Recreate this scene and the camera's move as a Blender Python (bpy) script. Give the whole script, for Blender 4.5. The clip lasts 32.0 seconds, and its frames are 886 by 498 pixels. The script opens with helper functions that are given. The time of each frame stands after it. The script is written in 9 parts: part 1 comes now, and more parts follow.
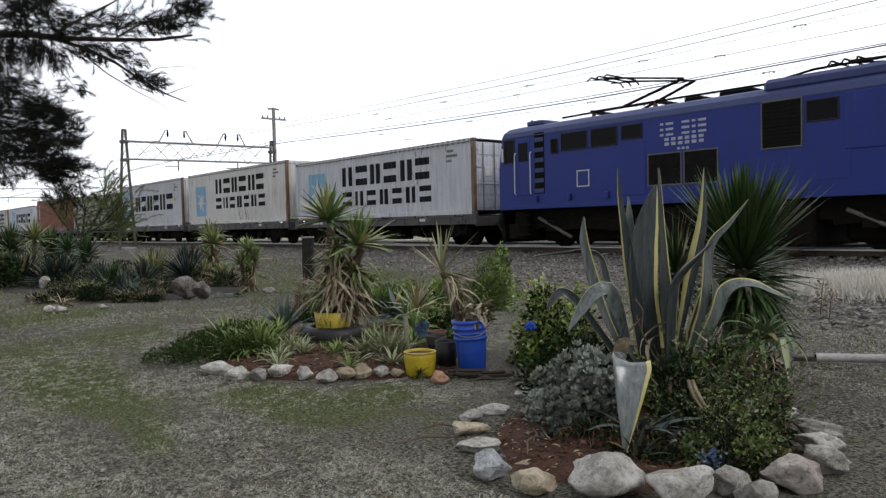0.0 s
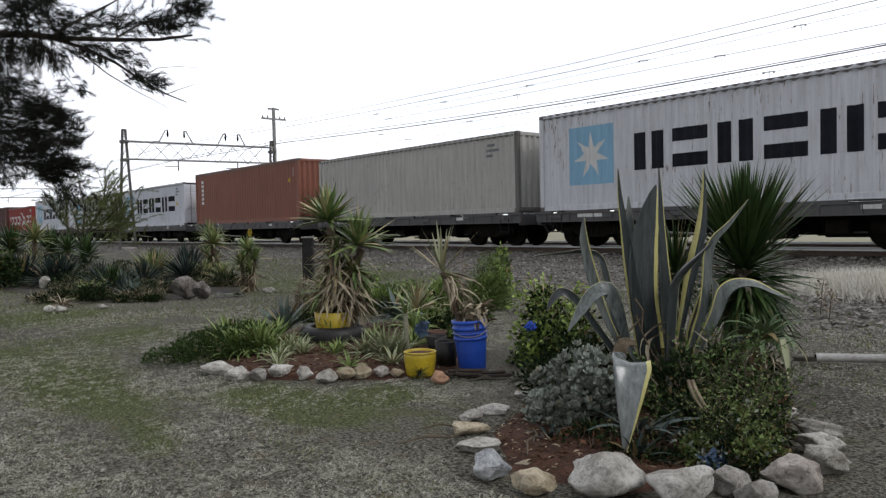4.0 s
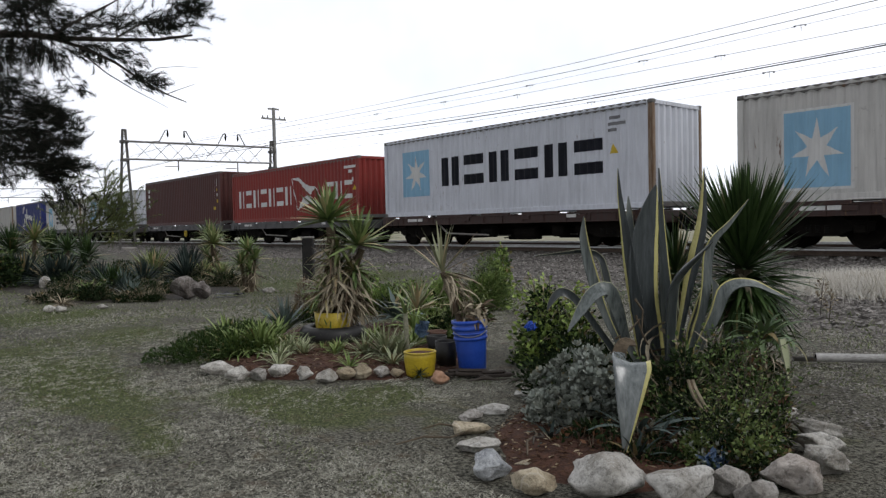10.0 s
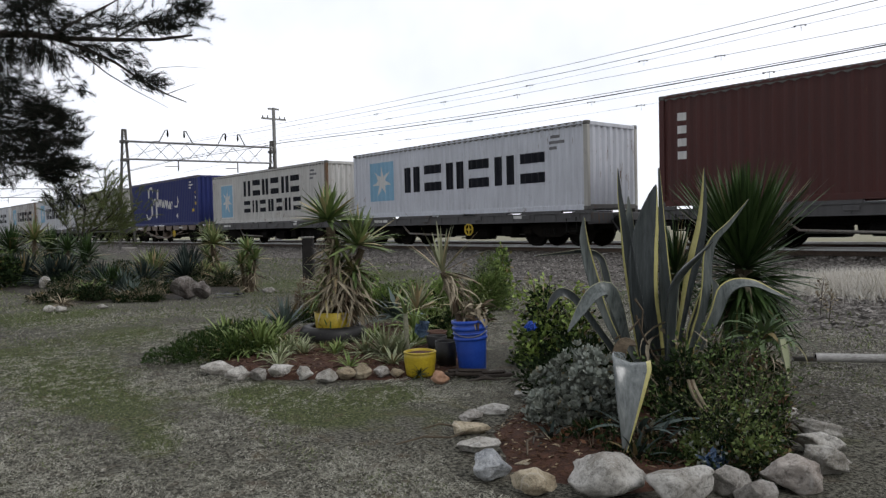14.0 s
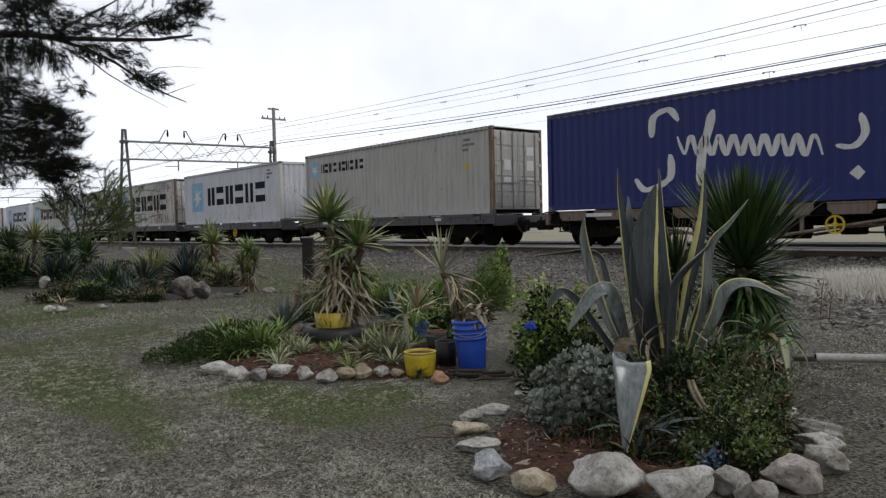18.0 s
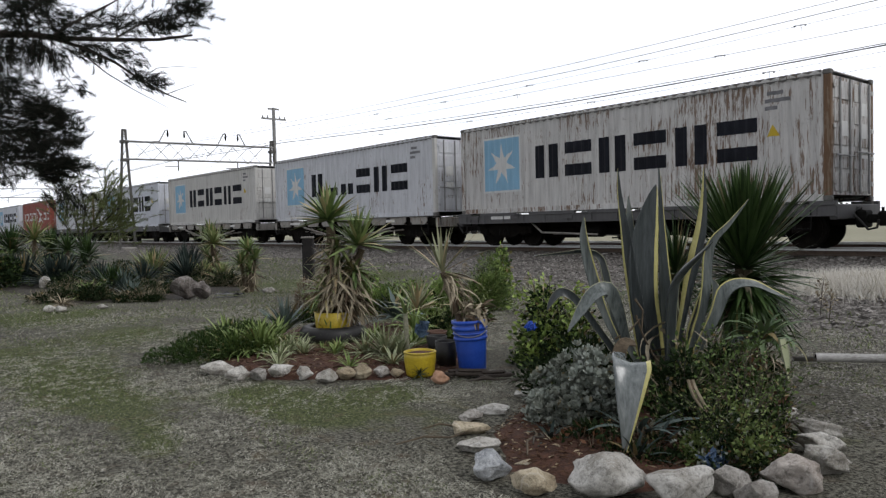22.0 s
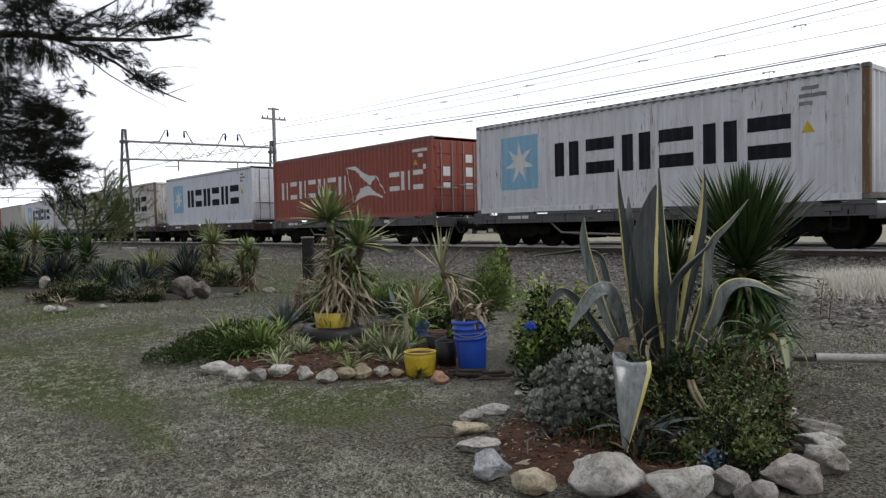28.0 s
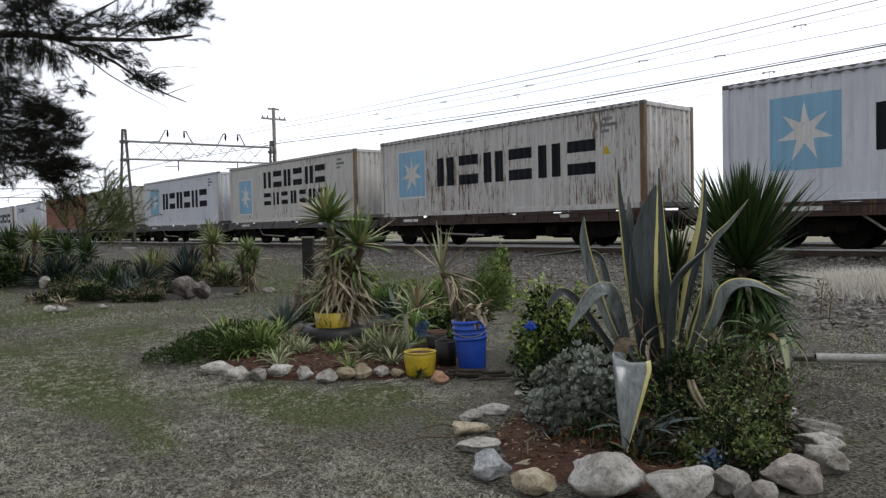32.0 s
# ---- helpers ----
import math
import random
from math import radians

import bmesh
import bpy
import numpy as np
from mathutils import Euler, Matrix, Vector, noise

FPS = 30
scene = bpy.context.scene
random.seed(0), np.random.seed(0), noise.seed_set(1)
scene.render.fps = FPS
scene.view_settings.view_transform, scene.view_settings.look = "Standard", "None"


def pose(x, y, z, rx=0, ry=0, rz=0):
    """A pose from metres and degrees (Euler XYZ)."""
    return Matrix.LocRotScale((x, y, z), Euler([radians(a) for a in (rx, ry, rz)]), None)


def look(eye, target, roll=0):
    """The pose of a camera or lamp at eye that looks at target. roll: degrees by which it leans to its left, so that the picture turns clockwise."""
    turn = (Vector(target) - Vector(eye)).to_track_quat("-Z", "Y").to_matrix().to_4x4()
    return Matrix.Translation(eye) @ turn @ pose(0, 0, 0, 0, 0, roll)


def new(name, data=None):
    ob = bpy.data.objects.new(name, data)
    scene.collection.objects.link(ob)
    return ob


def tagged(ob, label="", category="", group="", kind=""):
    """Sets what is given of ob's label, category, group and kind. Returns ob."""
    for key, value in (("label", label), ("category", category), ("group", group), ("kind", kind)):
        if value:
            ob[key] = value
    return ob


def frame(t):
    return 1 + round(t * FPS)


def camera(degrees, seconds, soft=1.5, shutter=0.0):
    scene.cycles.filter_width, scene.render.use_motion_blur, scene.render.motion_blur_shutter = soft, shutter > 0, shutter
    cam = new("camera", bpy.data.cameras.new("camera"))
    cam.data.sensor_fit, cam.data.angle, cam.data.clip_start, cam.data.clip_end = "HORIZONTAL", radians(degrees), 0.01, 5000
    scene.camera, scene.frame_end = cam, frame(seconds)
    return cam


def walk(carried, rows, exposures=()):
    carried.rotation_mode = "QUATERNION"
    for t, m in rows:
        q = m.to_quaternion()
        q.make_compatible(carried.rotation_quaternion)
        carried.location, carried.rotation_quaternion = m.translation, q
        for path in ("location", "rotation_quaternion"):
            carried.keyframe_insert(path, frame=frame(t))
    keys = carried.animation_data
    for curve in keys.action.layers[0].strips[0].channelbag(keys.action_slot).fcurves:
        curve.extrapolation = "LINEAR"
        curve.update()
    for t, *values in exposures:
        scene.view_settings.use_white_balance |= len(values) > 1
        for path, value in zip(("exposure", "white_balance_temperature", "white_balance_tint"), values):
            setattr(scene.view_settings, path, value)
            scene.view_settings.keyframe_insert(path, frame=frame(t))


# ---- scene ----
# A country railway seen from a garden: x runs along the track, y across it, the camera stands still.
cam = camera(62.09, 32.0, soft=1.35)
CAM = pose(0, 0, 1.30, 88.1007, 1.2828, 49.7398)
walk(cam, [(0.0, CAM), (32.0, CAM)], exposures=[(0.0, 0.0), (2.0, 0.0), (7.0, -0.08), (10.0, -0.13), (14.0, -0.17), (17.0, -0.18), (18.0, -0.23), (19.0, -0.05), (20.0, 0.0), (24.0, 0.0), (28.0, -0.04), (32.0, -0.07)])

# how far the train has rolled since the start, second by second
ROLLED = [(0, 0.0), (1, 10.50), (2, 20.86), (3, 31.20), (4, 41.48), (5, 51.68), (6, 62.02), (7, 72.28), (8, 82.41), (9, 92.53),
          (10, 102.70), (11, 112.89), (12, 122.89), (13, 132.89), (14, 142.79), (15, 152.62), (16, 162.43), (17, 172.24),
          (18, 182.10), (19, 191.88), (20, 201.61), (21, 211.39), (22, 221.13), (23, 230.83), (24, 240.40), (25, 250.03),
          (26, 259.72), (27, 269.44), (28, 279.14), (29, 288.77), (30, 298.22), (31, 307.65), (32, 317.07)]

# ---- light: a bright overcast sky ----
world = bpy.data.worlds.new("overcast")
scene.world = world
world.use_nodes = True
wn, wl = world.node_tree.nodes, world.node_tree.links
wn.clear()
SUN_ELEV, SUN_ROT = radians(40), radians(79)
sky = wn.new("ShaderNodeTexSky")
sky.sky_type = 'NISHITA'
sky.sun_disc = False
sky.sun_elevation, sky.sun_rotation = SUN_ELEV, SUN_ROT
coord = wn.new("ShaderNodeTexCoord")
cloud = wn.new("ShaderNodeTexNoise")
cloud.inputs["Scale"].default_value = 2.2
cloud.inputs["Detail"].default_value = 5
cloud.inputs["Roughness"].default_value = 0.55
ramp = wn.new("ShaderNodeValToRGB")
ramp.color_ramp.elements[0].position, ramp.color_ramp.elements[0].color = 0.34, (0.72, 0.72, 0.72, 1)
ramp.color_ramp.elements[1].position, ramp.color_ramp.elements[1].color = 0.56, (0.98, 0.98, 0.98, 1)
grey = wn.new("ShaderNodeMixRGB")
grey.inputs[2].default_value = (11.05, 11.3, 12.1, 1)
bg = wn.new("ShaderNodeBackground")
bg.inputs["Strength"].default_value = 0.10
out = wn.new("ShaderNodeOutputWorld")
wl.new(coord.outputs["Generated"], cloud.inputs["Vector"])
wl.new(cloud.outputs["Fac"], ramp.inputs["Fac"])
wl.new(ramp.outputs["Color"], grey.inputs[0])
wl.new(sky.outputs["Color"], grey.inputs[1])
# uneven cloud: thinner and brighter over the railway than over the garden
SUN_DIR = (0.98 * math.cos(SUN_ELEV), 0.19 * math.cos(SUN_ELEV), math.sin(SUN_ELEV))
BRIGHT = (-0.62, 0.70, 0.35)
toward = wn.new("ShaderNodeVectorMath")
toward.operation = 'DOT_PRODUCT'
toward.inputs[1].default_value = BRIGHT
side = wn.new("ShaderNodeMapRange")
side.interpolation_type = 'SMOOTHSTEP'
for _k, _v in (("From Min", 0.1), ("From Max", 0.8), ("To Min", 0.62), ("To Max", 1.12)):
    side.inputs[_k].default_value = _v
dim = wn.new("ShaderNodeMixRGB")
dim.blend_type = 'MULTIPLY'
dim.inputs[0].default_value = 1.0
wl.new(coord.outputs["Generated"], toward.inputs[0])
wl.new(toward.outputs["Value"], side.inputs["Value"])
wl.new(grey.outputs["Color"], dim.inputs[1])
wl.new(side.outputs["Result"], dim.inputs[2])
wl.new(dim.outputs["Color"], bg.inputs["Color"])
wl.new(bg.outputs["Background"], out.inputs["Surface"])
sun = new("sun", bpy.data.lights.new("sun", 'SUN'))
sun.data.energy, sun.data.angle, sun.data.color = 1.0, radians(22), (1.0, 0.98, 0.97)
sun.matrix_world = look(tuple(30 * c for c in SUN_DIR), (0, 0, 0))


# ---- materials ----
def node(nt, kind, **values):
    n = nt.nodes.new(kind)
    for k, v in values.items():
        n.inputs[k].default_value = v
    return n


def noise_of(nt, vec, scale, detail=4.0, rough=0.6):
    n = node(nt, "ShaderNodeTexNoise", Scale=scale, Detail=detail, Roughness=rough)
    nt.links.new(vec, n.inputs["Vector"])
    return n.outputs["Fac"]


def ramp_of(nt, fac, stops):
    n = nt.nodes.new("ShaderNodeValToRGB")
    e = n.color_ramp.elements
    while len(e) < len(stops):
        e.new(0.5)
    for s, (p, c) in zip(e, stops):
        s.position = p
        s.color = (c, c, c, 1) if isinstance(c, float) else (*c, 1)
    nt.links.new(fac, n.inputs["Fac"])
    return n.outputs["Color"]


def mix_of(nt, fac, a, b, blend='MIX'):
    n = nt.nodes.new("ShaderNodeMixRGB")
    n.blend_type = blend
    for i, v in ((0, fac), (1, a), (2, b)):
        if isinstance(v, float):
            n.inputs[i].default_value = v if i == 0 else (v, v, v, 1)
        elif isinstance(v, tuple):
            n.inputs[i].default_value = (*v, 1)
        else:
            nt.links.new(v, n.inputs[i])
    return n.outputs["Color"]


def vec_of(nt, source="Object", scale=(1, 1, 1), shift_by_object=True):
    c = nt.nodes.new("ShaderNodeTexCoord")
    m = nt.nodes.new("ShaderNodeMapping")
    m.inputs["Scale"].default_value = scale
    nt.links.new(c.outputs[source], m.inputs["Vector"])
    if shift_by_object:
        o = nt.nodes.new("ShaderNodeObjectInfo")
        k = nt.nodes.new("ShaderNodeVectorMath")
        k.operation = 'SCALE'
        k.inputs[0].default_value = (31.0, 17.0, 23.0)
        nt.links.new(o.outputs["Random"], k.inputs["Scale"])
        nt.links.new(k.outputs["Vector"], m.inputs["Location"])
    return m.outputs["Vector"]


def start_mat(name, rough=0.6, metal=0.0, spec=0.5):
    m = bpy.data.materials.new(name)
    m.use_nodes = True
    nt = m.node_tree
    b = nt.nodes["Principled BSDF"]
    b.inputs["Roughness"].default_value, b.inputs["Metallic"].default_value = rough, metal
    b.inputs["Specular IOR Level"].default_value = spec
    return m, nt, b


def bump_to(nt, b, height, strength, distance):
    n = node(nt, "ShaderNodeBump", Strength=strength, Distance=distance)
    nt.links.new(height, n.inputs["Height"])
    nt.links.new(n.outputs["Normal"], b.inputs["Normal"])


def surf(name, dark, light, scale=6.0, rough=0.6, metal=0.0, bump=0.3, dist=0.004, fine=60.0, spread=0.25, spec=0.4, per="object", stretch=(1, 1, 1)):
    """A surface between two colours, patchy at a large and a fine scale; pieces vary by object or by island."""
    m, nt, b = start_mat(name, rough, metal, spec)
    v = vec_of(nt, scale=stretch)
    big, small = noise_of(nt, v, scale, 5), noise_of(nt, v, fine, 3)
    both = mix_of(nt, 0.45, big, small)
    col = mix_of(nt, ramp_of(nt, both, [(0.34, 0.0), (0.66, 1.0)]), dark, light)
    if per == "island":
        rnd = nt.nodes.new("ShaderNodeNewGeometry").outputs["Random Per Island"]
    else:
        rnd = nt.nodes.new("ShaderNodeObjectInfo").outputs["Random"]
    shade = ramp_of(nt, rnd, [(0.0, 1.0 - spread), (1.0, 1.0)])
    nt.links.new(mix_of(nt, 1.0, col, shade, 'MULTIPLY'), b.inputs["Base Color"])
    if bump:
        bump_to(nt, b, both, bump, dist)
    return m


def stone(name, dark, light, vein, spread=0.2):
    """Weathered rock: broad patches, fine grains, pits, and pale veins with dark cracks beside them."""
    m, nt, b = start_mat(name, 0.92, 0.0, 0.25)
    v = vec_of(nt)
    patch, grain, speck = noise_of(nt, v, 5.0, 6, 0.62), noise_of(nt, v, 34.0, 6, 0.75), noise_of(nt, v, 120.0, 3, 0.7)
    col = mix_of(nt, ramp_of(nt, patch, [(0.36, 0.0), (0.62, 1.0)]), dark, light)
    col = mix_of(nt, ramp_of(nt, grain, [(0.38, 0.65), (0.52, 0.0)]), col, tuple(c * 0.45 for c in dark))
    warp = mix_of(nt, 0.22, v, node_colour(nt, v, 3.0))
    crack = node(nt, "ShaderNodeTexVoronoi", Scale=6.5)
    crack.feature = 'DISTANCE_TO_EDGE'
    nt.links.new(warp, crack.inputs["Vector"])
    line = ramp_of(nt, crack.outputs["Distance"], [(0.0, 1.0), (0.035, 0.0)])
    col = mix_of(nt, mix_of(nt, 1.0, line, ramp_of(nt, patch, [(0.45, 0.0), (0.55, 0.8)]), 'MULTIPLY'), col, vein)
    col = mix_of(nt, ramp_of(nt, speck, [(0.58, 0.0), (0.68, 0.6)]), col, tuple(min(0.8, c * 1.25) for c in light))
    rnd = nt.nodes.new("ShaderNodeObjectInfo").outputs["Random"]
    nt.links.new(mix_of(nt, 1.0, col, ramp_of(nt, rnd, [(0.0, 1.0 - spread), (1.0, 1.0)]), 'MULTIPLY'), b.inputs["Base Color"])
    bump_to(nt, b, mix_of(nt, 0.35, grain, mix_of(nt, 0.5, patch, crack.outputs["Distance"])), 1.0, 0.03)
    return m


def node_colour(nt, vec, scale):
    n = node(nt, "ShaderNodeTexNoise", Scale=scale, Detail=3.0)
    nt.links.new(vec, n.inputs["Vector"])
    return n.outputs["Color"]


def leafy(name, dark, light, dry=(0.22, 0.17, 0.08), dryness=0.06, rough=0.55, spec=0.2):
    """Leaves: each leaf, or each island of a mesh, has its own green; some are dry."""
    m, nt, b = start_mat(name, rough, 0.0, spec)
    isl = nt.nodes.new("ShaderNodeNewGeometry").outputs["Random Per Island"]
    obj = nt.nodes.new("ShaderNodeObjectInfo").outputs["Random"]
    add = nt.nodes.new("ShaderNodeMath")
    add.operation = 'ADD'
    nt.links.new(isl, add.inputs[0])
    nt.links.new(obj, add.inputs[1])
    fr = nt.nodes.new("ShaderNodeMath")
    fr.operation = 'FRACT'
    nt.links.new(add.outputs[0], fr.inputs[0])
    v = vec_of(nt, scale=(1, 1, 1))
    streak = noise_of(nt, v, 14.0, 4)
    g = mix_of(nt, fr.outputs[0], dark, light)
    g = mix_of(nt, ramp_of(nt, streak, [(0.35, 0.0), (0.7, 0.35)]), g, tuple(min(1.0, c * 1.35) for c in light))
    g = mix_of(nt, ramp_of(nt, fr.outputs[0], [(1.0 - dryness - 0.02, 0.0), (1.0 - dryness + 0.02, 1.0)]), g, dry)
    nt.links.new(g, b.inputs["Base Color"])
    if "Transmission Weight" in b.inputs:
        b.inputs["Subsurface Weight"].default_value = 0.0
    return m


def paint(name, base, rust=0.3, grime=0.4, rough=0.55):
    """Container paint: faded, grimy in patches, with rust running down in streaks and eating at dents."""
    m, nt, b = start_mat(name, rough, 0.0, 0.35)
    v = vec_of(nt)
    vs = vec_of(nt, scale=(6.0, 6.0, 0.38))
    vf = vec_of(nt, scale=(6.0, 6.0, 0.9))
    fade = ramp_of(nt, noise_of(nt, v, 0.7, 4), [(0.3, 0.86), (0.7, 1.0)])
    col = mix_of(nt, 1.0, base, fade, 'MULTIPLY')
    dirt = ramp_of(nt, noise_of(nt, vs, 1.6, 6, 0.65), [(0.42, 0.0), (0.72, grime)])
    col = mix_of(nt, dirt, col, tuple(c * 0.42 + 0.02 for c in base))
    scuff = ramp_of(nt, noise_of(nt, vec_of(nt, scale=(1.0, 1.0, 1.8)), 1.9, 9, 0.78), [(0.60, 0.0), (0.66, 0.75 * grime)])
    col = mix_of(nt, scuff, col, tuple(c * 0.35 + 0.015 for c in base))
    streak = noise_of(nt, vs, 2.4, 7, 0.7)
    spots = noise_of(nt, vf, 3.2, 6, 0.72)
    zone = noise_of(nt, v, 0.45, 3)
    k = mix_of(nt, 1.0, mix_of(nt, 0.5, streak, spots), ramp_of(nt, zone, [(0.3, 0.86), (0.68, 1.12)]), 'MULTIPLY')
    lim = 0.66 - 0.16 * rust
    eaten = ramp_of(nt, k, [(lim, 0.0), (lim + 0.05, 0.9)])
    rustc = mix_of(nt, spots, (0.045, 0.024, 0.014), (0.21, 0.115, 0.055))
    nt.links.new(mix_of(nt, eaten, col, rustc), b.inputs["Base Color"])
    bump_to(nt, b, k, 0.25, 0.006)
    return m


M = {}
M["grey_box"] = paint("grey container paint", (0.68, 0.695, 0.73), 0.45, 0.5)
M["cool_box"] = paint("pale blue-grey container paint", (0.69, 0.715, 0.775), 0.3, 0.38)
M["warm_box"] = paint("dusty cream-grey container paint", (0.63, 0.62, 0.59), 0.45, 0.55)
M["pale_box"] = paint("chalky cream container paint", (0.77, 0.755, 0.72), 0.5, 0.45)
M["rusty_box"] = paint("weathered container paint with rust", (0.64, 0.63, 0.61), 0.85, 0.65)
M["tan_box"] = paint("faded beige-grey container paint", (0.50, 0.49, 0.455), 0.35, 0.5)
M["brown_box"] = paint("red-brown container paint", (0.27, 0.105, 0.07), 0.25, 0.45)
M["maroon_box"] = paint("maroon container paint", (0.085, 0.026, 0.022), 0.2, 0.5)
M["red_box"] = paint("red container paint", (0.27, 0.030, 0.022), 0.2, 0.5)
M["brick_box"] = paint("faded brick-red container paint", (0.30, 0.075, 0.052), 0.3, 0.5)
M["navy_box"] = paint("dark blue container paint", (0.018, 0.03, 0.155), 0.08, 0.35)
M["post_rust"] = paint("rusty corner post", (0.26, 0.19, 0.13), 1.3, 0.7)
M["rail_grime"] = paint("grimy steel rail of a container", (0.15, 0.145, 0.135), 0.6, 0.7)
M["ink"] = surf("near-black lettering paint", (0.008, 0.009, 0.014), (0.02, 0.022, 0.03), 3, 0.7, spec=0.15)
M["faint_ink"] = surf("faded grey stencil paint", (0.16, 0.16, 0.17), (0.30, 0.30, 0.31), 6, 0.8, spec=0.15)
M["white_mark"] = paint("white marking paint", (0.74, 0.74, 0.72), 0.15, 0.4)
M["pale_mark"] = paint("faded blue-white marking paint", (0.45, 0.48, 0.60), 0.05, 0.4)
M["sky_mark"] = paint("light blue marking paint", (0.27, 0.50, 0.68), 0.15, 0.25)
M["yellow_mark"] = paint("yellow marking paint", (0.62, 0.44, 0.03), 0.2, 0.3)
M["loco_blue"] = paint("deep blue locomotive paint", (0.016, 0.037, 0.245), 0.05, 0.35, 0.38)
M["loco_roof"] = paint("dusty blue-grey roof paint", (0.055, 0.075, 0.20), 0.15, 0.5, 0.55)
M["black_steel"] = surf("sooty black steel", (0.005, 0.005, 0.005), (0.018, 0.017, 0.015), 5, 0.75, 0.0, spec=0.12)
# underframe colour lowered to near black, standing in for shade beneath the train
M["under"] = surf("oily brown underframe steel darkened for shade", (0.004, 0.0035, 0.003), (0.018, 0.015, 0.012), 4, 0.85, 0.0, spec=0.1)
M["frame_grey"] = paint("grimy grey wagon frame", (0.10, 0.098, 0.10), 0.4, 0.65)
M["frame_brown"] = paint("brown wagon frame", (0.05, 0.024, 0.019), 0.5, 0.8)
M["frame_pale"] = paint("worn pale grey wagon frame", (0.34, 0.32, 0.29), 0.75, 0.8)
M["frame_rust"] = paint("rust-stained wagon frame", (0.22, 0.17, 0.14), 0.9, 0.8)
M["steel"] = surf("bare galvanised steel", (0.22, 0.22, 0.22), (0.42, 0.42, 0.41), 6, 0.5, 0.3)
M["rail"] = surf("rusty rail side", (0.06, 0.04, 0.03), (0.12, 0.085, 0.06), 8, 0.7, 0.2)
M["railtop"] = surf("polished rail head", (0.55, 0.55, 0.55), (0.72, 0.72, 0.71), 20, 0.42, 0.8, bump=0.05)
M["concrete"] = surf("weathered concrete", (0.22, 0.21, 0.19), (0.36, 0.34, 0.31), 5, 0.85)
# sleepers and ballast darkened so their colour carries the train's shade
M["sleeper"] = surf("brake-dust stained concrete sleeper", (0.07, 0.06, 0.05), (0.15, 0.135, 0.115), 5, 0.9)
M["ballast_dark"] = surf("stained ballast stones darkened for shade under the train", (0.03, 0.026, 0.022), (0.16, 0.145, 0.125), 3, 0.95, bump=0.4, spread=0.6, per="island")
M["glass_dark"], _nt, _b = start_mat("dark cab glass", 0.25, 0.0, 0.12)
_b.inputs["Base Color"].default_value = (0.006, 0.006, 0.007, 1)
M["mast"] = surf("dull galvanised mast steel", (0.075, 0.072, 0.068), (0.15, 0.145, 0.135), 4, 0.7, 0.1)
M["pole_grey"] = surf("pale weathered pole", (0.20, 0.20, 0.20), (0.34, 0.34, 0.33), 4, 0.8)
M["wire"] = surf("dull copper wire", (0.03, 0.03, 0.03), (0.06, 0.055, 0.05), 4, 0.6, 0.5)
M["rock"] = stone("pale limestone rock", (0.36, 0.335, 0.29), (0.70, 0.68, 0.63), (0.74, 0.72, 0.68))
M["rock_blue"] = stone("speckled blue-grey rock", (0.30, 0.315, 0.33), (0.64, 0.66, 0.67), (0.70, 0.71, 0.72), 0.1)
M["rock_pink"] = stone("pinkish-grey weathered rock", (0.36, 0.31, 0.27), (0.68, 0.62, 0.56), (0.70, 0.67, 0.63), 0.1)
M["rock_tan"] = stone("tan sandstone rock", (0.33, 0.265, 0.175), (0.60, 0.52, 0.38), (0.64, 0.58, 0.48))
M["rock_dark"] = stone("grey-brown fieldstone", (0.22, 0.20, 0.175), (0.50, 0.475, 0.435), (0.54, 0.52, 0.49))
M["rock_boulder"] = stone("weathered dark boulder", (0.075, 0.062, 0.055), (0.24, 0.215, 0.195), (0.42, 0.40, 0.38))
M["rock_red"] = surf("orange-brown rock", (0.30, 0.15, 0.08), (0.50, 0.32, 0.22), 5, 0.9, bump=0.9, dist=0.02, fine=38)
M["litter"] = leafy("earth crumbs and dry leaf scraps", (0.018, 0.010, 0.007), (0.13, 0.075, 0.045), (0.34, 0.28, 0.19), 0.14, 0.9, 0.05)
M["soil_dark"] = surf("dark littered soil", (0.014, 0.011, 0.008), (0.05, 0.042, 0.03), 7, 0.95, bump=1.0, dist=0.02, fine=45)
M["soil"] = surf("red-brown garden soil", (0.028, 0.012, 0.007), (0.125, 0.055, 0.032), 7, 0.95, bump=1.0, dist=0.02, fine=45)
M["bark"] = surf("dark furrowed bark", (0.02, 0.016, 0.013), (0.07, 0.055, 0.045), 12, 0.9, bump=0.8, dist=0.01)
M["trunk"] = surf("fibrous yucca trunk", (0.06, 0.045, 0.03), (0.17, 0.13, 0.085), 14, 0.9, bump=0.8, dist=0.01)
M["pale_trunk"] = surf("pale ringed dracaena trunk", (0.26, 0.25, 0.17), (0.48, 0.47, 0.36), 20, 0.85, bump=0.8, dist=0.008, stretch=(1, 1, 3))
M["wood"] = surf("weathered dark timber", (0.008, 0.007, 0.007), (0.03, 0.027, 0.025), 8, 0.85)
M["straw"] = leafy("dead straw-coloured leaves", (0.13, 0.105, 0.068), (0.44, 0.385, 0.28), (0.10, 0.07, 0.045), 0.2, 0.8, 0.2)
M["husk"] = leafy("brown withered leaf husks", (0.05, 0.036, 0.022), (0.20, 0.15, 0.10), (0.06, 0.04, 0.025), 0.2, 0.85, 0.1)
M["yucca_green"] = leafy("dark green sword leaves", (0.010, 0.024, 0.008), (0.066, 0.11, 0.036), dryness=0.03, rough=0.38)
M["yucca_yellow"] = leafy("yellow-green sword leaves", (0.06, 0.09, 0.026), (0.29, 0.33, 0.14), (0.36, 0.28, 0.16), 0.18, 0.5)
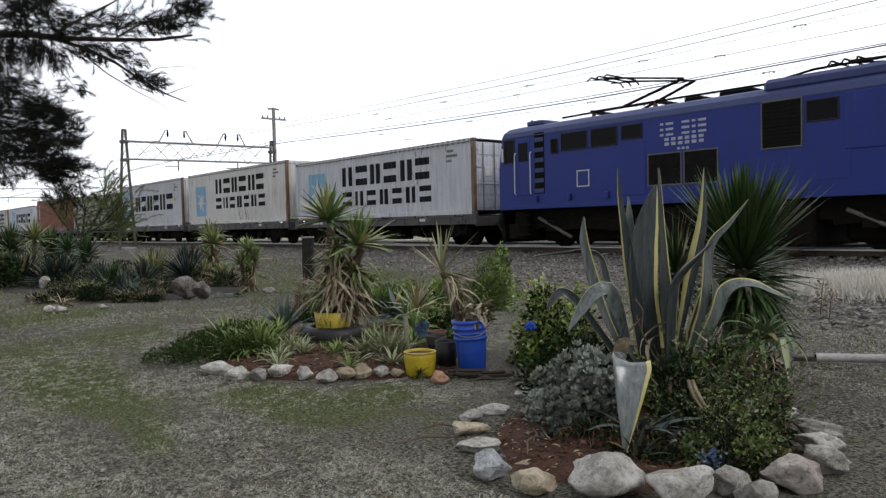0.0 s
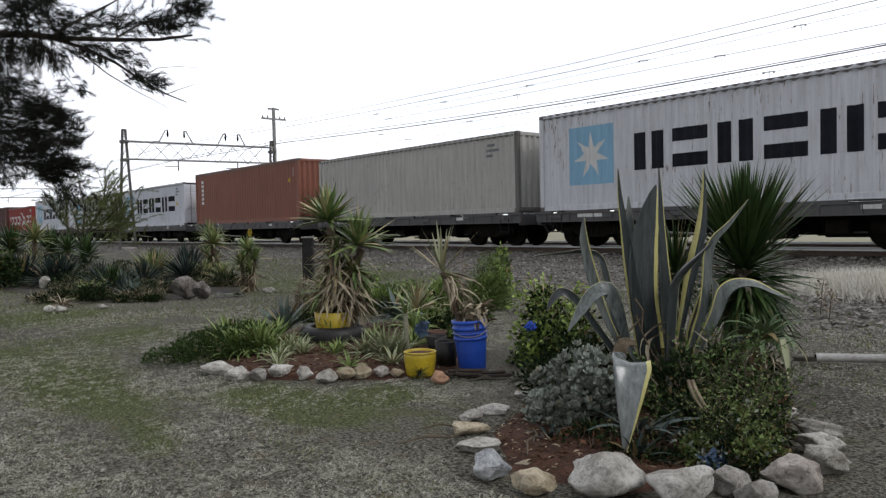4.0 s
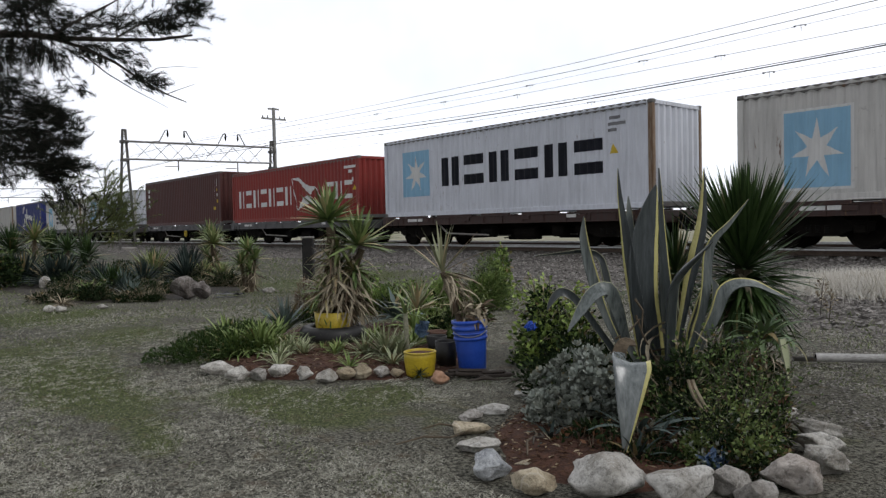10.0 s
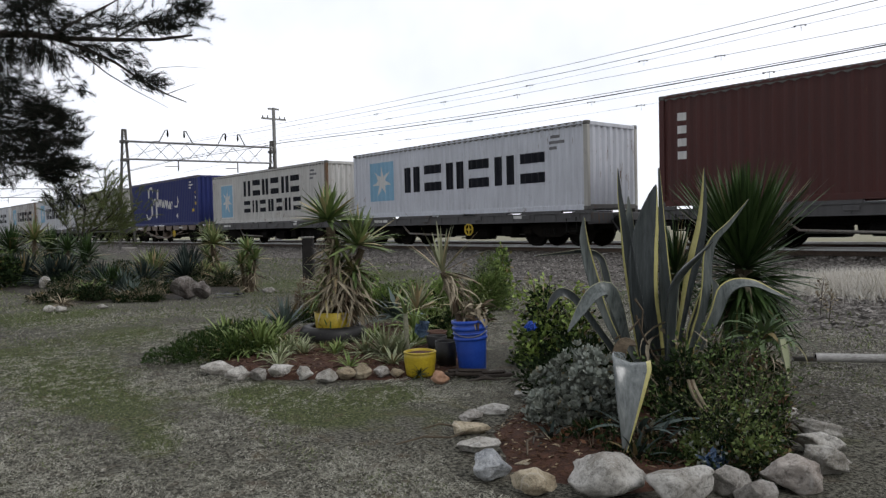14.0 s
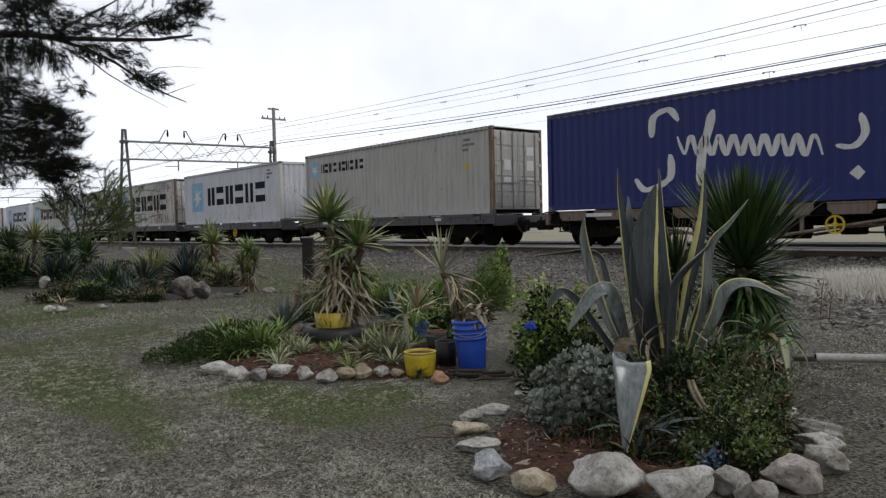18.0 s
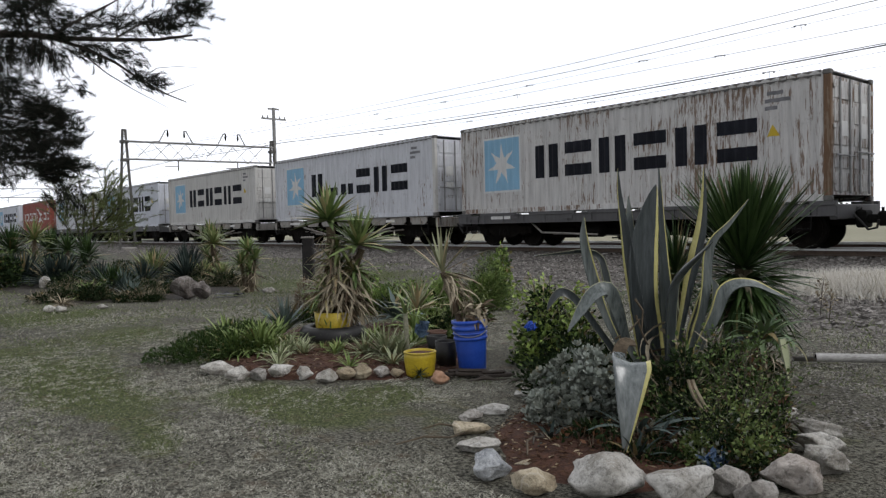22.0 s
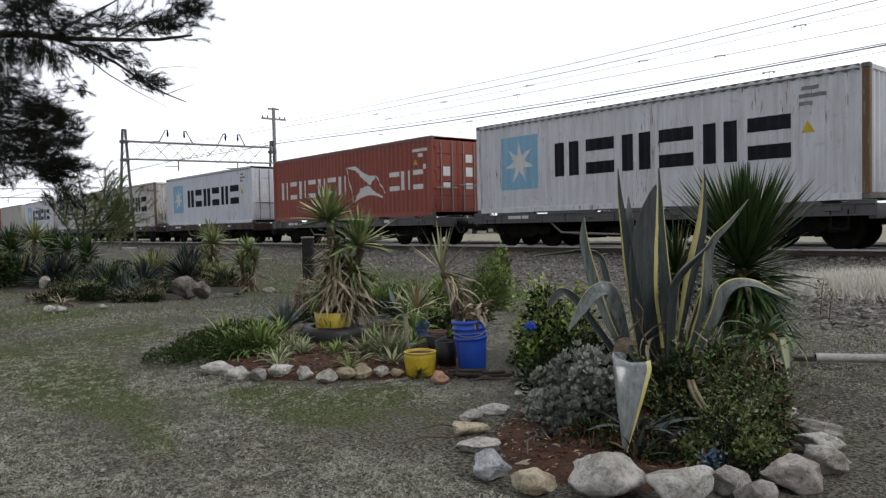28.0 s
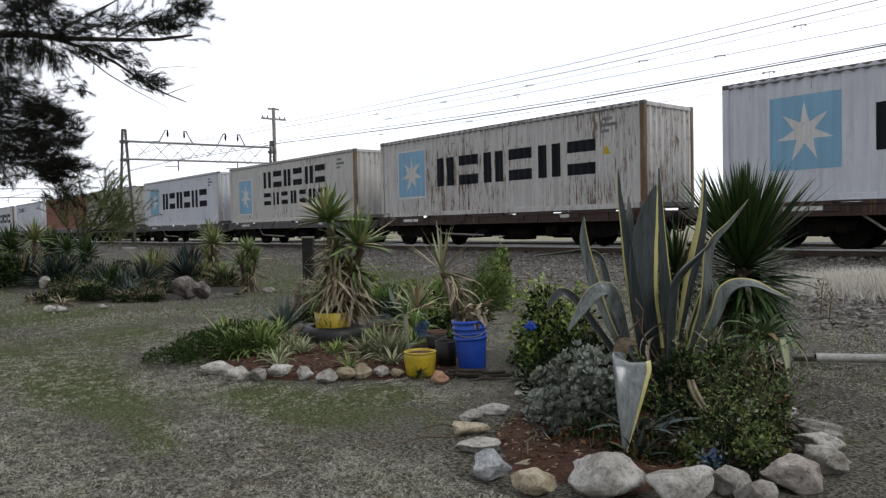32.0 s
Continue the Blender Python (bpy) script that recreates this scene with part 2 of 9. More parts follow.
M["yucca_crown"] = leafy("fresh green and cream sword leaves", (0.045, 0.085, 0.026), (0.26, 0.33, 0.13), (0.42, 0.36, 0.2), 0.14, 0.45)
M["yucca_pale"] = leafy("pale grey-green sword leaves", (0.14, 0.16, 0.085), (0.34, 0.34, 0.22), (0.42, 0.33, 0.2), 0.25, 0.5)
M["blue_sword"] = leafy("blue-green agave leaves", (0.05, 0.075, 0.065), (0.12, 0.155, 0.14), dryness=0.04, rough=0.5)
M["dark_sword"] = leafy("dark blue-green spiky leaves", (0.014, 0.023, 0.020), (0.045, 0.062, 0.054), dryness=0.03, spec=0.12)
M["strap_green"] = leafy("fresh green strap leaves", (0.06, 0.11, 0.025), (0.27, 0.34, 0.12), dryness=0.06)
M["strap_white"] = leafy("striped pale strap leaves", (0.14, 0.18, 0.08), (0.40, 0.42, 0.27), dryness=0.1)
M["aloe_green"] = leafy("grey-green aloe leaves", (0.05, 0.085, 0.04), (0.16, 0.22, 0.11), dryness=0.05)
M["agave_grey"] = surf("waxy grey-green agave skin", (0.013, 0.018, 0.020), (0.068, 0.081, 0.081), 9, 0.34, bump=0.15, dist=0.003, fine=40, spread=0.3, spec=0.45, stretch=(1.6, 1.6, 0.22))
M["agave_pale"] = surf("paler waxy agave skin", (0.045, 0.056, 0.055), (0.21, 0.235, 0.222), 9, 0.36, bump=0.15, dist=0.003, fine=40, spread=0.2, spec=0.4, stretch=(1.6, 1.6, 0.22))
# paler copy of agave_grey with the sky's sheen put into its colour
M["agave_sky_sheen"] = surf("shiny grey agave skin, sky sheen put into its colour", (0.07, 0.083, 0.082), (0.22, 0.24, 0.235), 9, 0.2, bump=0.15, dist=0.003, fine=40, spread=0.1, spec=0.6, stretch=(1.6, 1.6, 0.3))
M["agave_edge"] = surf("cream-yellow agave margin", (0.42, 0.38, 0.12), (0.60, 0.56, 0.24), 8, 0.45, bump=0.1, spread=0.2)
M["agave_edge_dull"] = surf("dull pale agave margin", (0.20, 0.21, 0.14), (0.33, 0.33, 0.22), 8, 0.45, bump=0.1, spread=0.2)
M["shrub_grey"] = leafy("silvery grey-green leaves", (0.085, 0.095, 0.078), (0.29, 0.31, 0.265), dryness=0.03, rough=0.7, spec=0.2)
M["shrub_silver"] = leafy("bright silvery fleshy leaves", (0.17, 0.195, 0.17), (0.36, 0.385, 0.34), dryness=0.02, rough=0.65, spec=0.25)
M["shrub_lime"] = leafy("yellow-green shrub leaves", (0.09, 0.15, 0.028), (0.33, 0.43, 0.11), dryness=0.04)
M["shrub_green"] = leafy("mid green shrub leaves", (0.020, 0.040, 0.012), (0.105, 0.155, 0.045), dryness=0.05, spec=0.12)
M["shrub_front"] = leafy("small yellow-green shrub leaves", (0.038, 0.064, 0.018), (0.185, 0.235, 0.078), dryness=0.05, spec=0.12)
# leaf colour lowered to near black, standing in for shade deep inside shrubs
M["shrub_shade"] = leafy("dark green shrub leaves with deep shade in their colour", (0.006, 0.013, 0.005), (0.026, 0.042, 0.016), dryness=0.03, rough=0.7, spec=0.06)
M["shrub_mixed"] = leafy("grey-green and dry ground cover", (0.016, 0.024, 0.013), (0.085, 0.10, 0.055), (0.17, 0.135, 0.085), 0.22, rough=0.7, spec=0.1)
M["clay_leaf"] = leafy("withered red-brown leaves", (0.05, 0.022, 0.012), (0.17, 0.08, 0.04), dryness=0.1)
M["mat_green"] = leafy("fleshy ice-plant leaves", (0.008, 0.02, 0.006), (0.045, 0.074, 0.02), dryness=0.03, spec=0.1)
M["grass_bright"] = leafy("fresh green feathery leaves", (0.08, 0.14, 0.03), (0.26, 0.36, 0.10), dryness=0.04)
M["feather"] = leafy("feathery olive-green leaves", (0.05, 0.075, 0.02), (0.15, 0.185, 0.06), dryness=0.05)
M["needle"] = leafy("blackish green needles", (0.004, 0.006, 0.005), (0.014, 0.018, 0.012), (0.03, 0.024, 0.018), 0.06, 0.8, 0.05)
M["twig"] = surf("grey-brown twigs", (0.03, 0.025, 0.02), (0.09, 0.075, 0.06), 10, 0.9)
M["bucket_blue"] = surf("scuffed bright blue plastic", (0.014, 0.07, 0.46), (0.03, 0.11, 0.58), 5, 0.38, bump=0.08, spec=0.5)
M["plastic_yellow"] = surf("scuffed yellow plastic", (0.36, 0.26, 0.012), (0.64, 0.48, 0.03), 5, 0.42, bump=0.08, spec=0.5)
M["plastic_black"] = surf("dull black plastic", (0.008, 0.008, 0.008), (0.024, 0.022, 0.02), 5, 0.5, bump=0.08)
M["clay"] = surf("brown clay pot", (0.10, 0.055, 0.04), (0.19, 0.11, 0.08), 5, 0.8)
M["pipe"] = surf("chalky white pipe", (0.20, 0.19, 0.175), (0.58, 0.57, 0.55), 5, 0.75, bump=0.4, stretch=(0.5, 2, 2))
M["rag_blue"] = surf("faded blue plastic sheet", (0.02, 0.05, 0.13), (0.16, 0.24, 0.34), 7, 0.5)
M["far_green"] = leafy("hazy distant trees", (0.05, 0.065, 0.05), (0.10, 0.12, 0.09), dryness=0.02, rough=0.9)
M["plaster"] = surf("far whitewashed wall", (0.45, 0.44, 0.40), (0.62, 0.60, 0.55), 1, 0.9)
M["tin"] = surf("corrugated tin roof", (0.30, 0.31, 0.30), (0.48, 0.49, 0.47), 2, 0.6, 0.2)
M["grass"] = leafy("dry lawn blades", (0.11, 0.106, 0.085), (0.56, 0.548, 0.46), (0.58, 0.57, 0.50), 0.14, 0.85, 0.1)
M["grass_green"] = leafy("green lawn blades", (0.058, 0.085, 0.028), (0.18, 0.215, 0.082), (0.34, 0.33, 0.24), 0.22, 0.8, 0.1)
M["drygrass"] = leafy("bleached tall grass", (0.60, 0.57, 0.50), (0.85, 0.82, 0.75), dryness=0.1, rough=0.9, spec=0.1)
M["ballast"] = surf("crushed grey-brown ballast stones", (0.085, 0.078, 0.07), (0.48, 0.45, 0.415), 3, 0.95, bump=0.4, spread=0.6, per="island")


# where the lawn is green: x, y, radius
GREEN_SPOTS = ((-13.0, 2.5, 1.6), (-15.5, 9.0, 2.5), (-10.0, 2.85, 0.8), (-9.15, 1.6, 0.9), (-7.7, 1.67, 0.7), (-6.9, 1.67, 0.5), (-6.23, 1.67, 0.45), (-5.7, 1.63, 0.34), (-5.2, 1.6, 0.32), (-4.8, 1.56, 0.24), (-4.48, 1.52, 0.22), (-5.5, 2.62, 0.36), (-5.1, 2.6, 0.34), (-4.78, 2.58, 0.36), (-4.45, 2.56, 0.3), (-4.2, 2.6, 0.22), (-4.63, 2.97, 0.36), (-4.72, 3.35, 0.28))



def ground_material():
    m, nt, b = start_mat("dry lawn, dust and gravel", 0.95, 0.0, 0.1)
    geo = nt.nodes.new("ShaderNodeNewGeometry")
    pos = geo.outputs["Position"]
    sep = nt.nodes.new("ShaderNodeSeparateXYZ")
    nt.links.new(pos, sep.inputs[0])
    fine, mid, big = noise_of(nt, pos, 42.0, 6, 0.75), noise_of(nt, pos, 5.0, 5), noise_of(nt, pos, 0.55, 4)
    straw = mix_of(nt, ramp_of(nt, fine, [(0.42, 0.0), (0.60, 1.0)]), (0.020, 0.0185, 0.014), (0.185, 0.178, 0.144))
    green = mix_of(nt, ramp_of(nt, fine, [(0.42, 0.0), (0.60, 1.0)]), (0.023, 0.031, 0.011), (0.122, 0.140, 0.056))
    mask = mix_of(nt, 0.4, big, mid)
    for sx, sy, sr in GREEN_SPOTS:
        far_by = nt.nodes.new("ShaderNodeVectorMath")
        far_by.operation = 'DISTANCE'
        far_by.inputs[1].default_value = (sx, sy, 0.0)
        nt.links.new(pos, far_by.inputs[0])
        near = nt.nodes.new("ShaderNodeMapRange")
        near.interpolation_type = 'SMOOTHSTEP'
        for i, val in (("From Min", 0.0), ("From Max", sr * 1.8), ("To Min", 0.16), ("To Max", 0.0)):
            near.inputs[i].default_value = val
        nt.links.new(far_by.outputs["Value"], near.inputs["Value"])
        mask = mix_of(nt, 1.0, mask, near.outputs["Result"], 'ADD')
    lawn = mix_of(nt, ramp_of(nt, mask, [(0.55, 0.0), (0.67, 0.85)]), straw, green)
    dust = mix_of(nt, fine, (0.085, 0.058, 0.04), (0.16, 0.12, 0.09))
    lawn = mix_of(nt, ramp_of(nt, mid, [(0.56, 0.0), (0.72, 0.6)]), lawn, dust)
    stone = node(nt, "ShaderNodeTexVoronoi", Scale=17.0)
    nt.links.new(pos, stone.inputs["Vector"])
    grav = mix_of(nt, ramp_of(nt, stone.outputs["Color"], [(0.1, 0.0), (0.9, 1.0)]), (0.085, 0.075, 0.067), (0.34, 0.32, 0.295))
    grav = mix_of(nt, ramp_of(nt, stone.outputs["Distance"], [(0.25, 0.0), (0.62, 0.8)]), grav, (0.035, 0.03, 0.026))
    # the railway's gravel begins a few metres short of the track, nearer towards the east
    edge = nt.nodes.new("ShaderNodeMath")
    edge.operation = 'MULTIPLY_ADD'
    edge.inputs[1].default_value = -0.33
    nt.links.new(sep.outputs["X"], edge.inputs[0])
    edge.inputs[2].default_value = 7.2
    e2 = nt.nodes.new("ShaderNodeMath")
    e2.operation = 'MINIMUM'
    nt.links.new(edge.outputs[0], e2.inputs[0])
    e2.inputs[1].default_value = 12.3
    d = nt.nodes.new("ShaderNodeMath")
    d.operation = 'SUBTRACT'
    nt.links.new(sep.outputs["Y"], d.inputs[0])
    nt.links.new(e2.outputs[0], d.inputs[1])
    w = nt.nodes.new("ShaderNodeMath")
    w.operation = 'MULTIPLY_ADD'
    nt.links.new(mid, w.inputs[0])
    w.inputs[1].default_value = 3.0
    nt.links.new(d.outputs[0], w.inputs[2])
    k = nt.nodes.new("ShaderNodeMapRange")
    for i, val in (("From Min", 0.9), ("From Max", 2.3)):
        k.inputs[i].default_value = val
    nt.links.new(w.outputs[0], k.inputs["Value"])
    col = mix_of(nt, k.outputs["Result"], lawn, grav)
    # track bed darkened: brake-dust stain plus the train's shade put into the colour
    stained = mix_of(nt, ramp_of(nt, stone.outputs["Color"], [(0.1, 0.0), (0.9, 1.0)]), (0.028, 0.024, 0.021), (0.13, 0.115, 0.10))
    bed_zone = nt.nodes.new("ShaderNodeMapRange")
    for i, val in (("From Min", 16.7), ("From Max", 17.3)):
        bed_zone.inputs[i].default_value = val
    nt.links.new(sep.outputs["Y"], bed_zone.inputs["Value"])
    col = mix_of(nt, bed_zone.outputs["Result"], col, stained)
    field = mix_of(nt, mix_of(nt, 0.5, noise_of(nt, pos, 0.08, 4), mid), (0.16, 0.155, 0.10), (0.38, 0.36, 0.27))
    far = nt.nodes.new("ShaderNodeMapRange")
    for i, val in (("From Min", 24.4), ("From Max", 25.2)):
        far.inputs[i].default_value = val
    nt.links.new(sep.outputs["Y"], far.inputs["Value"])
    nt.links.new(mix_of(nt, far.outputs["Result"], col, field), b.inputs["Base Color"])
    bump_to(nt, b, mix_of(nt, 0.5, fine, stone.outputs["Distance"]), 0.9, 0.02)
    return m


M["ground"] = ground_material()


# ---- shape helpers ----
class Shape:
    """Collects vertices and faces; every box and tube is its own island."""

    def __init__(self):
        self.v, self.f, self.mi = [], [], []

    def add(self, verts, faces, mi=0):
        n = len(self.v)
        self.v += [tuple(p) for p in verts]
        self.f += [tuple(n + i for i in q) for q in faces]
        self.mi += [mi] * len(faces)
        return self

    def box(self, x0, y0, z0, x1, y1, z1, c=0.0, mi=0):
        if c <= 0:
            v = [(x, y, z) for x in (x0, x1) for y in (y0, y1) for z in (z0, z1)]
            return self.add(v, [(0, 1, 3, 2), (4, 6, 7, 5), (0, 4, 5, 1), (2, 3, 7, 6), (0, 2, 6, 4), (1, 5, 7, 3)], mi)
        bm = bmesh.new()
        bmesh.ops.create_cube(bm, size=1.0)
        for q in bm.verts:
            q.co = Vector(((x0 + x1) / 2 + q.co.x * (x1 - x0), (y0 + y1) / 2 + q.co.y * (y1 - y0), (z0 + z1) / 2 + q.co.z * (z1 - z0)))
        c = min(c, 0.45 * min(abs(x1 - x0), abs(y1 - y0), abs(z1 - z0)))
        bmesh.ops.bevel(bm, geom=bm.edges[:], offset=c, segments=1, affect='EDGES')
        bm.verts.index_update()
        self.add([q.co[:] for q in bm.verts], [[q.index for q in face.verts] for face in bm.faces], mi)
        bm.free()
        return self

    def tube(self, points, radii, n=8, caps=True, mi=0):
        pts = [Vector(p) for p in points]
        if not isinstance(radii, (list, tuple)):
            radii = [radii] * len(pts)
        rings, side = [], None
        for i, p in enumerate(pts):
            t = (pts[min(i + 1, len(pts) - 1)] - pts[max(i - 1, 0)]).normalized()
            if side is None:
                side = t.cross(Vector((0, 0, 1)) if abs(t.z) < 0.9 else Vector((1, 0, 0))).normalized()
            side = (side - t * side.dot(t)).normalized()
            up = t.cross(side)
            rings.append([p + (side * math.cos(a) + up * math.sin(a)) * radii[i] for a in (2 * math.pi * k / n for k in range(n))])
        v = [q for r in rings for q in r]
        f = [(i * n + k, i * n + (k + 1) % n, (i + 1) * n + (k + 1) % n, (i + 1) * n + k) for i in range(len(pts) - 1) for k in range(n)]
        if caps:
            f += [tuple(reversed(range(n))), tuple((len(pts) - 1) * n + k for k in range(n))]
        return self.add(v, f, mi)

    def lathe(self, profile, n=20, mi=0, axis='Z'):
        v = []
        for r, z in profile:
            for k in range(n):
                a = 2 * math.pi * k / n
                p = (r * math.cos(a), r * math.sin(a), z)
                v.append(p if axis == 'Z' else (p[0], p[2], p[1]))
        m = len(profile)
        f = [(i * n + k, i * n + (k + 1) % n, (i + 1) * n + (k + 1) % n, (i + 1) * n + k) for i in range(m - 1) for k in range(n)]
        return self.add(v, f, mi)

    def prism(self, outline, y0, y1, mi=0):
        """A flat outline in x and z, drawn out from y0 to y1."""
        n = len(outline)
        v = [(x, y0, z) for x, z in outline] + [(x, y1, z) for x, z in outline]
        f = [tuple(range(n)), tuple(reversed(range(n, 2 * n)))]
        f += [(k, k + n, (k + 1) % n + n, (k + 1) % n) for k in range(n)]
        return self.add(v, f, mi)

    def mesh(self, name, *mats, smooth=False):
        me = bpy.data.meshes.new(name)
        me.from_pydata(self.v, [], self.f)
        for m in mats:
            me.materials.append(m)
        if len(mats) > 1:
            me.polygons.foreach_set("material_index", self.mi)
        if smooth:
            me.polygons.foreach_set("use_smooth", [True] * len(me.polygons))
        me.update()
        return me


def part(name, shape, material, parent, label="", at=None, smooth=False):
    """One mesh object under a thing or under a part; shape may be a ready mesh that others share."""
    me = shape if isinstance(shape, bpy.types.Mesh) else shape.mesh(name, material, smooth=smooth)
    ob = new(name, me)
    ob.parent = parent
    if at is not None:
        ob.matrix_basis = at
    if label:
        tagged(ob, label)
    return ob


def thing(name, label, category, at=None, group="", kind="", mesh=None):
    ob = new(name, mesh)
    if at is not None:
        ob.matrix_basis = at
    return tagged(ob, label, category, group, kind)


def fix(ob):
    """Makes the faces of a mesh look outwards."""
    bm = bmesh.new()
    bm.from_mesh(ob)
    bmesh.ops.recalc_face_normals(bm, faces=bm.faces[:])
    bm.to_mesh(ob)
    bm.free()
    return ob


RAIL_Z, NEAR, DECK = 0.54, 17.0, 1.64      # rail head, near side of the containers, their floor
TRACK_Y, TRACK2_Y = 18.22, 22.22


def bank(y):
    return float(np.interp(y, [0, 10, 16.2, 16.9, 23.6, 24.6], [0, 0, 0.22, 0.36, 0.36, 0.0]))


# ---- ground and track ----
def build_ground():
    xs = np.concatenate([[-4000, -1500, -600, -260, -140, -90], np.arange(-64, 14, 0.5), [30, 80, 200, 800, 4000]])
    ys = np.concatenate([[-4000, -1200, -300, -80, -25, -10], np.arange(-4, 26, 0.3), [32, 50, 100, 300, 1200, 4000]])
    v = []
    for x in xs:
        for y in ys:
            z = bank(y)
            if -64 <= x <= 14 and -4 <= y <= 26:
                z += 0.022 * noise.noise((x * 0.9, y * 0.9, 0)) + 0.012 * noise.noise((x * 3.1, y * 3.1, 4)) - 0.012
            v.append((x, y, z))
    n = len(ys)
    f = [(i * n + j, (i + 1) * n + j, (i + 1) * n + j + 1, i * n + j + 1) for i in range(len(xs) - 1) for j in range(n - 1)]
    g = thing("ground", "dry mown lawn turning to gravel beside the railway", "ground", kind="structure", mesh=Shape().add(v, f).mesh("ground", M["ground"], smooth=True))
    return g


build_ground()


def build_track(ty, name, label, ties=110):
    t = thing(name, label, "railway track", kind="structure")
    w, hd = 0.035, 0.15
    outline = [(-0.065, 0), (0.065, 0), (0.06, 0.018), (0.012, 0.03), (0.012, 0.105), (w, 0.118), (w, hd - 0.006), (-w, hd - 0.006), (-w, 0.118), (-0.012, 0.105), (-0.012, 0.03), (-0.06, 0.018)]
    for side in (-0.5335, 0.5335):
        s = Shape()
        n = len(outline)
        s.add([(x, ty + side + a, RAIL_Z - 0.15 + b) for x in (-420, 60) for a, b in outline],
              [(k, (k + 1) % n, n + (k + 1) % n, n + k) for k in range(n)] + [tuple(range(n)), tuple(range(2 * n - 1, n - 1, -1))])
        r = part("rail", s, M["rail"], t)
        part("rail_head", Shape().box(-420, ty + side - w - 0.002, RAIL_Z - 0.036, 60, ty + side + w + 0.002, RAIL_Z, 0), M["railtop"], r, "polished running surface")
    sl = Shape().box(-0.12, -1.02, -0.12, 0.12, 1.02, 0.0, 0.02).mesh("sleeper", M["sleeper"])
    for i in range(ties):
        part("sleeper", sl, None, t, at=pose(10 - 0.72 * i, ty + random.uniform(-0.02, 0.02), RAIL_Z - 0.152, 0, 0, random.uniform(-0.6, 0.6)))
    return t


# ---- containers ----
LEN, WID = 12.192, 2.438
PITCH, DEPTH = 0.278, 0.036


def rib(x):
    """Depth of the side's corrugation at x."""
    q = (x % PITCH) / PITCH
    return float(np.interp(q, [0, 0.26, 0.5, 0.76, 1.0], [0, 0, DEPTH, DEPTH, 0]))


def breaks(x0, x1):
    out = {x0, x1}
    k = math.floor(x0 / PITCH)
    while k * PITCH < x1:
        for q in (0, 0.26, 0.5, 0.76):
            x = (k + q) * PITCH
            if x0 < x < x1:
                out.add(x)
        k += 1
    return sorted(out)


def ribbed(x0, x1, z0, z1):
    """A corrugated sheet from x0 to x1, with its face at y = 0 and its ribs going inwards."""
    s = Shape()
    xs = breaks(x0, x1)
    v = [(x, rib(x), z) for x in xs for z in (z0, z1)]
    s.add(v, [(2 * i, 2 * i + 2, 2 * i + 3, 2 * i + 1) for i in range(len(xs) - 1)])
    return s


def marks(quads, off=0.004, flat=False):
    """Painted shapes that follow the corrugated side: (x0, low, high, x1, low, high) each."""
    s = Shape()
    for x0, a0, b0, x1, a1, b1 in quads:
        xs = [x0, x1] if flat else breaks(x0, x1)
        v = []
        for x in xs:
            q = (x - x0) / max(1e-6, x1 - x0)
            y = (0 if flat else rib(x)) - off
            v += [(x, y, a0 + (a1 - a0) * q), (x, y, b0 + (b1 - b0) * q)]
        s.add(v, [(2 * i, 2 * i + 2, 2 * i + 3, 2 * i + 1) for i in range(len(xs) - 1)])
    return s


def bar(x0, z0, x1, z1):
    return (x0, z0, z1, x1, z0, z1)


def block(kind, x, w, z0, z1, k=0.34):
    """Two plain bars, upright or level by turns, stand for one letter of a brand: its size, weight and colour."""
    h = z1 - z0
    if kind % 2 == 0:
        return [bar(x + w * 0.06, z0, x + w * (0.06 + k), z1), bar(x + w * (0.94 - k), z0, x + w * 0.94, z1)]
    return [bar(x, z0, x + w, z0 + h * k), bar(x, z1 - h * k, x + w, z1)]


def word(x0, x1, z0, z1, kinds, gap=0.2, k=0.34):
    n = len(kinds)
    w = (x1 - x0) / (n + gap * (n - 1))
    return [[b] for i, q in enumerate(kinds) for b in block(q, x0 + i * w * (1 + gap), w, z0, z1, k)]


def ribbon(pts, width, off=0.010):
    """A painted brush stroke along a smooth course of x, z points on the corrugated side, thinner at its ends."""
    P = [Vector((x, z)) for x, z in pts]
    n = len(P) - 1
    run = []
    for i in range(n):
        p0, p1, p2, p3 = P[max(i - 1, 0)], P[i], P[i + 1], P[min(i + 2, n)]
        m = max(3, int((p2 - p1).length / 0.035))
        for j in range(m + (i == n - 1)):
            u = j / m
            run.append(0.5 * ((2 * p1) + (p2 - p0) * u + (2 * p0 - 5 * p1 + 4 * p2 - p3) * u * u + (3 * p1 - p0 - 3 * p2 + p3) * u ** 3))
    v = []
    for i, p in enumerate(run):
        d = (run[min(i + 1, len(run) - 1)] - run[max(i - 1, 0)]).normalized()
        q = i / (len(run) - 1)
        h = width * 0.5 * min(1.0, 0.35 + 5 * min(q, 1 - q)) * (0.72 + 0.5 * abs(d.y))
        for k in range(9):
            o = h * (k / 4 - 1)
            x, z = p.x - d.y * o, p.y + d.x * o
            v.append((x, rib(x) - off, z))
    return Shape().add(v, [(9 * i + k, 9 * i + 9 + k, 9 * i + 10 + k, 9 * i + 1 + k) for i in range(len(run) - 1) for k in range(8)])


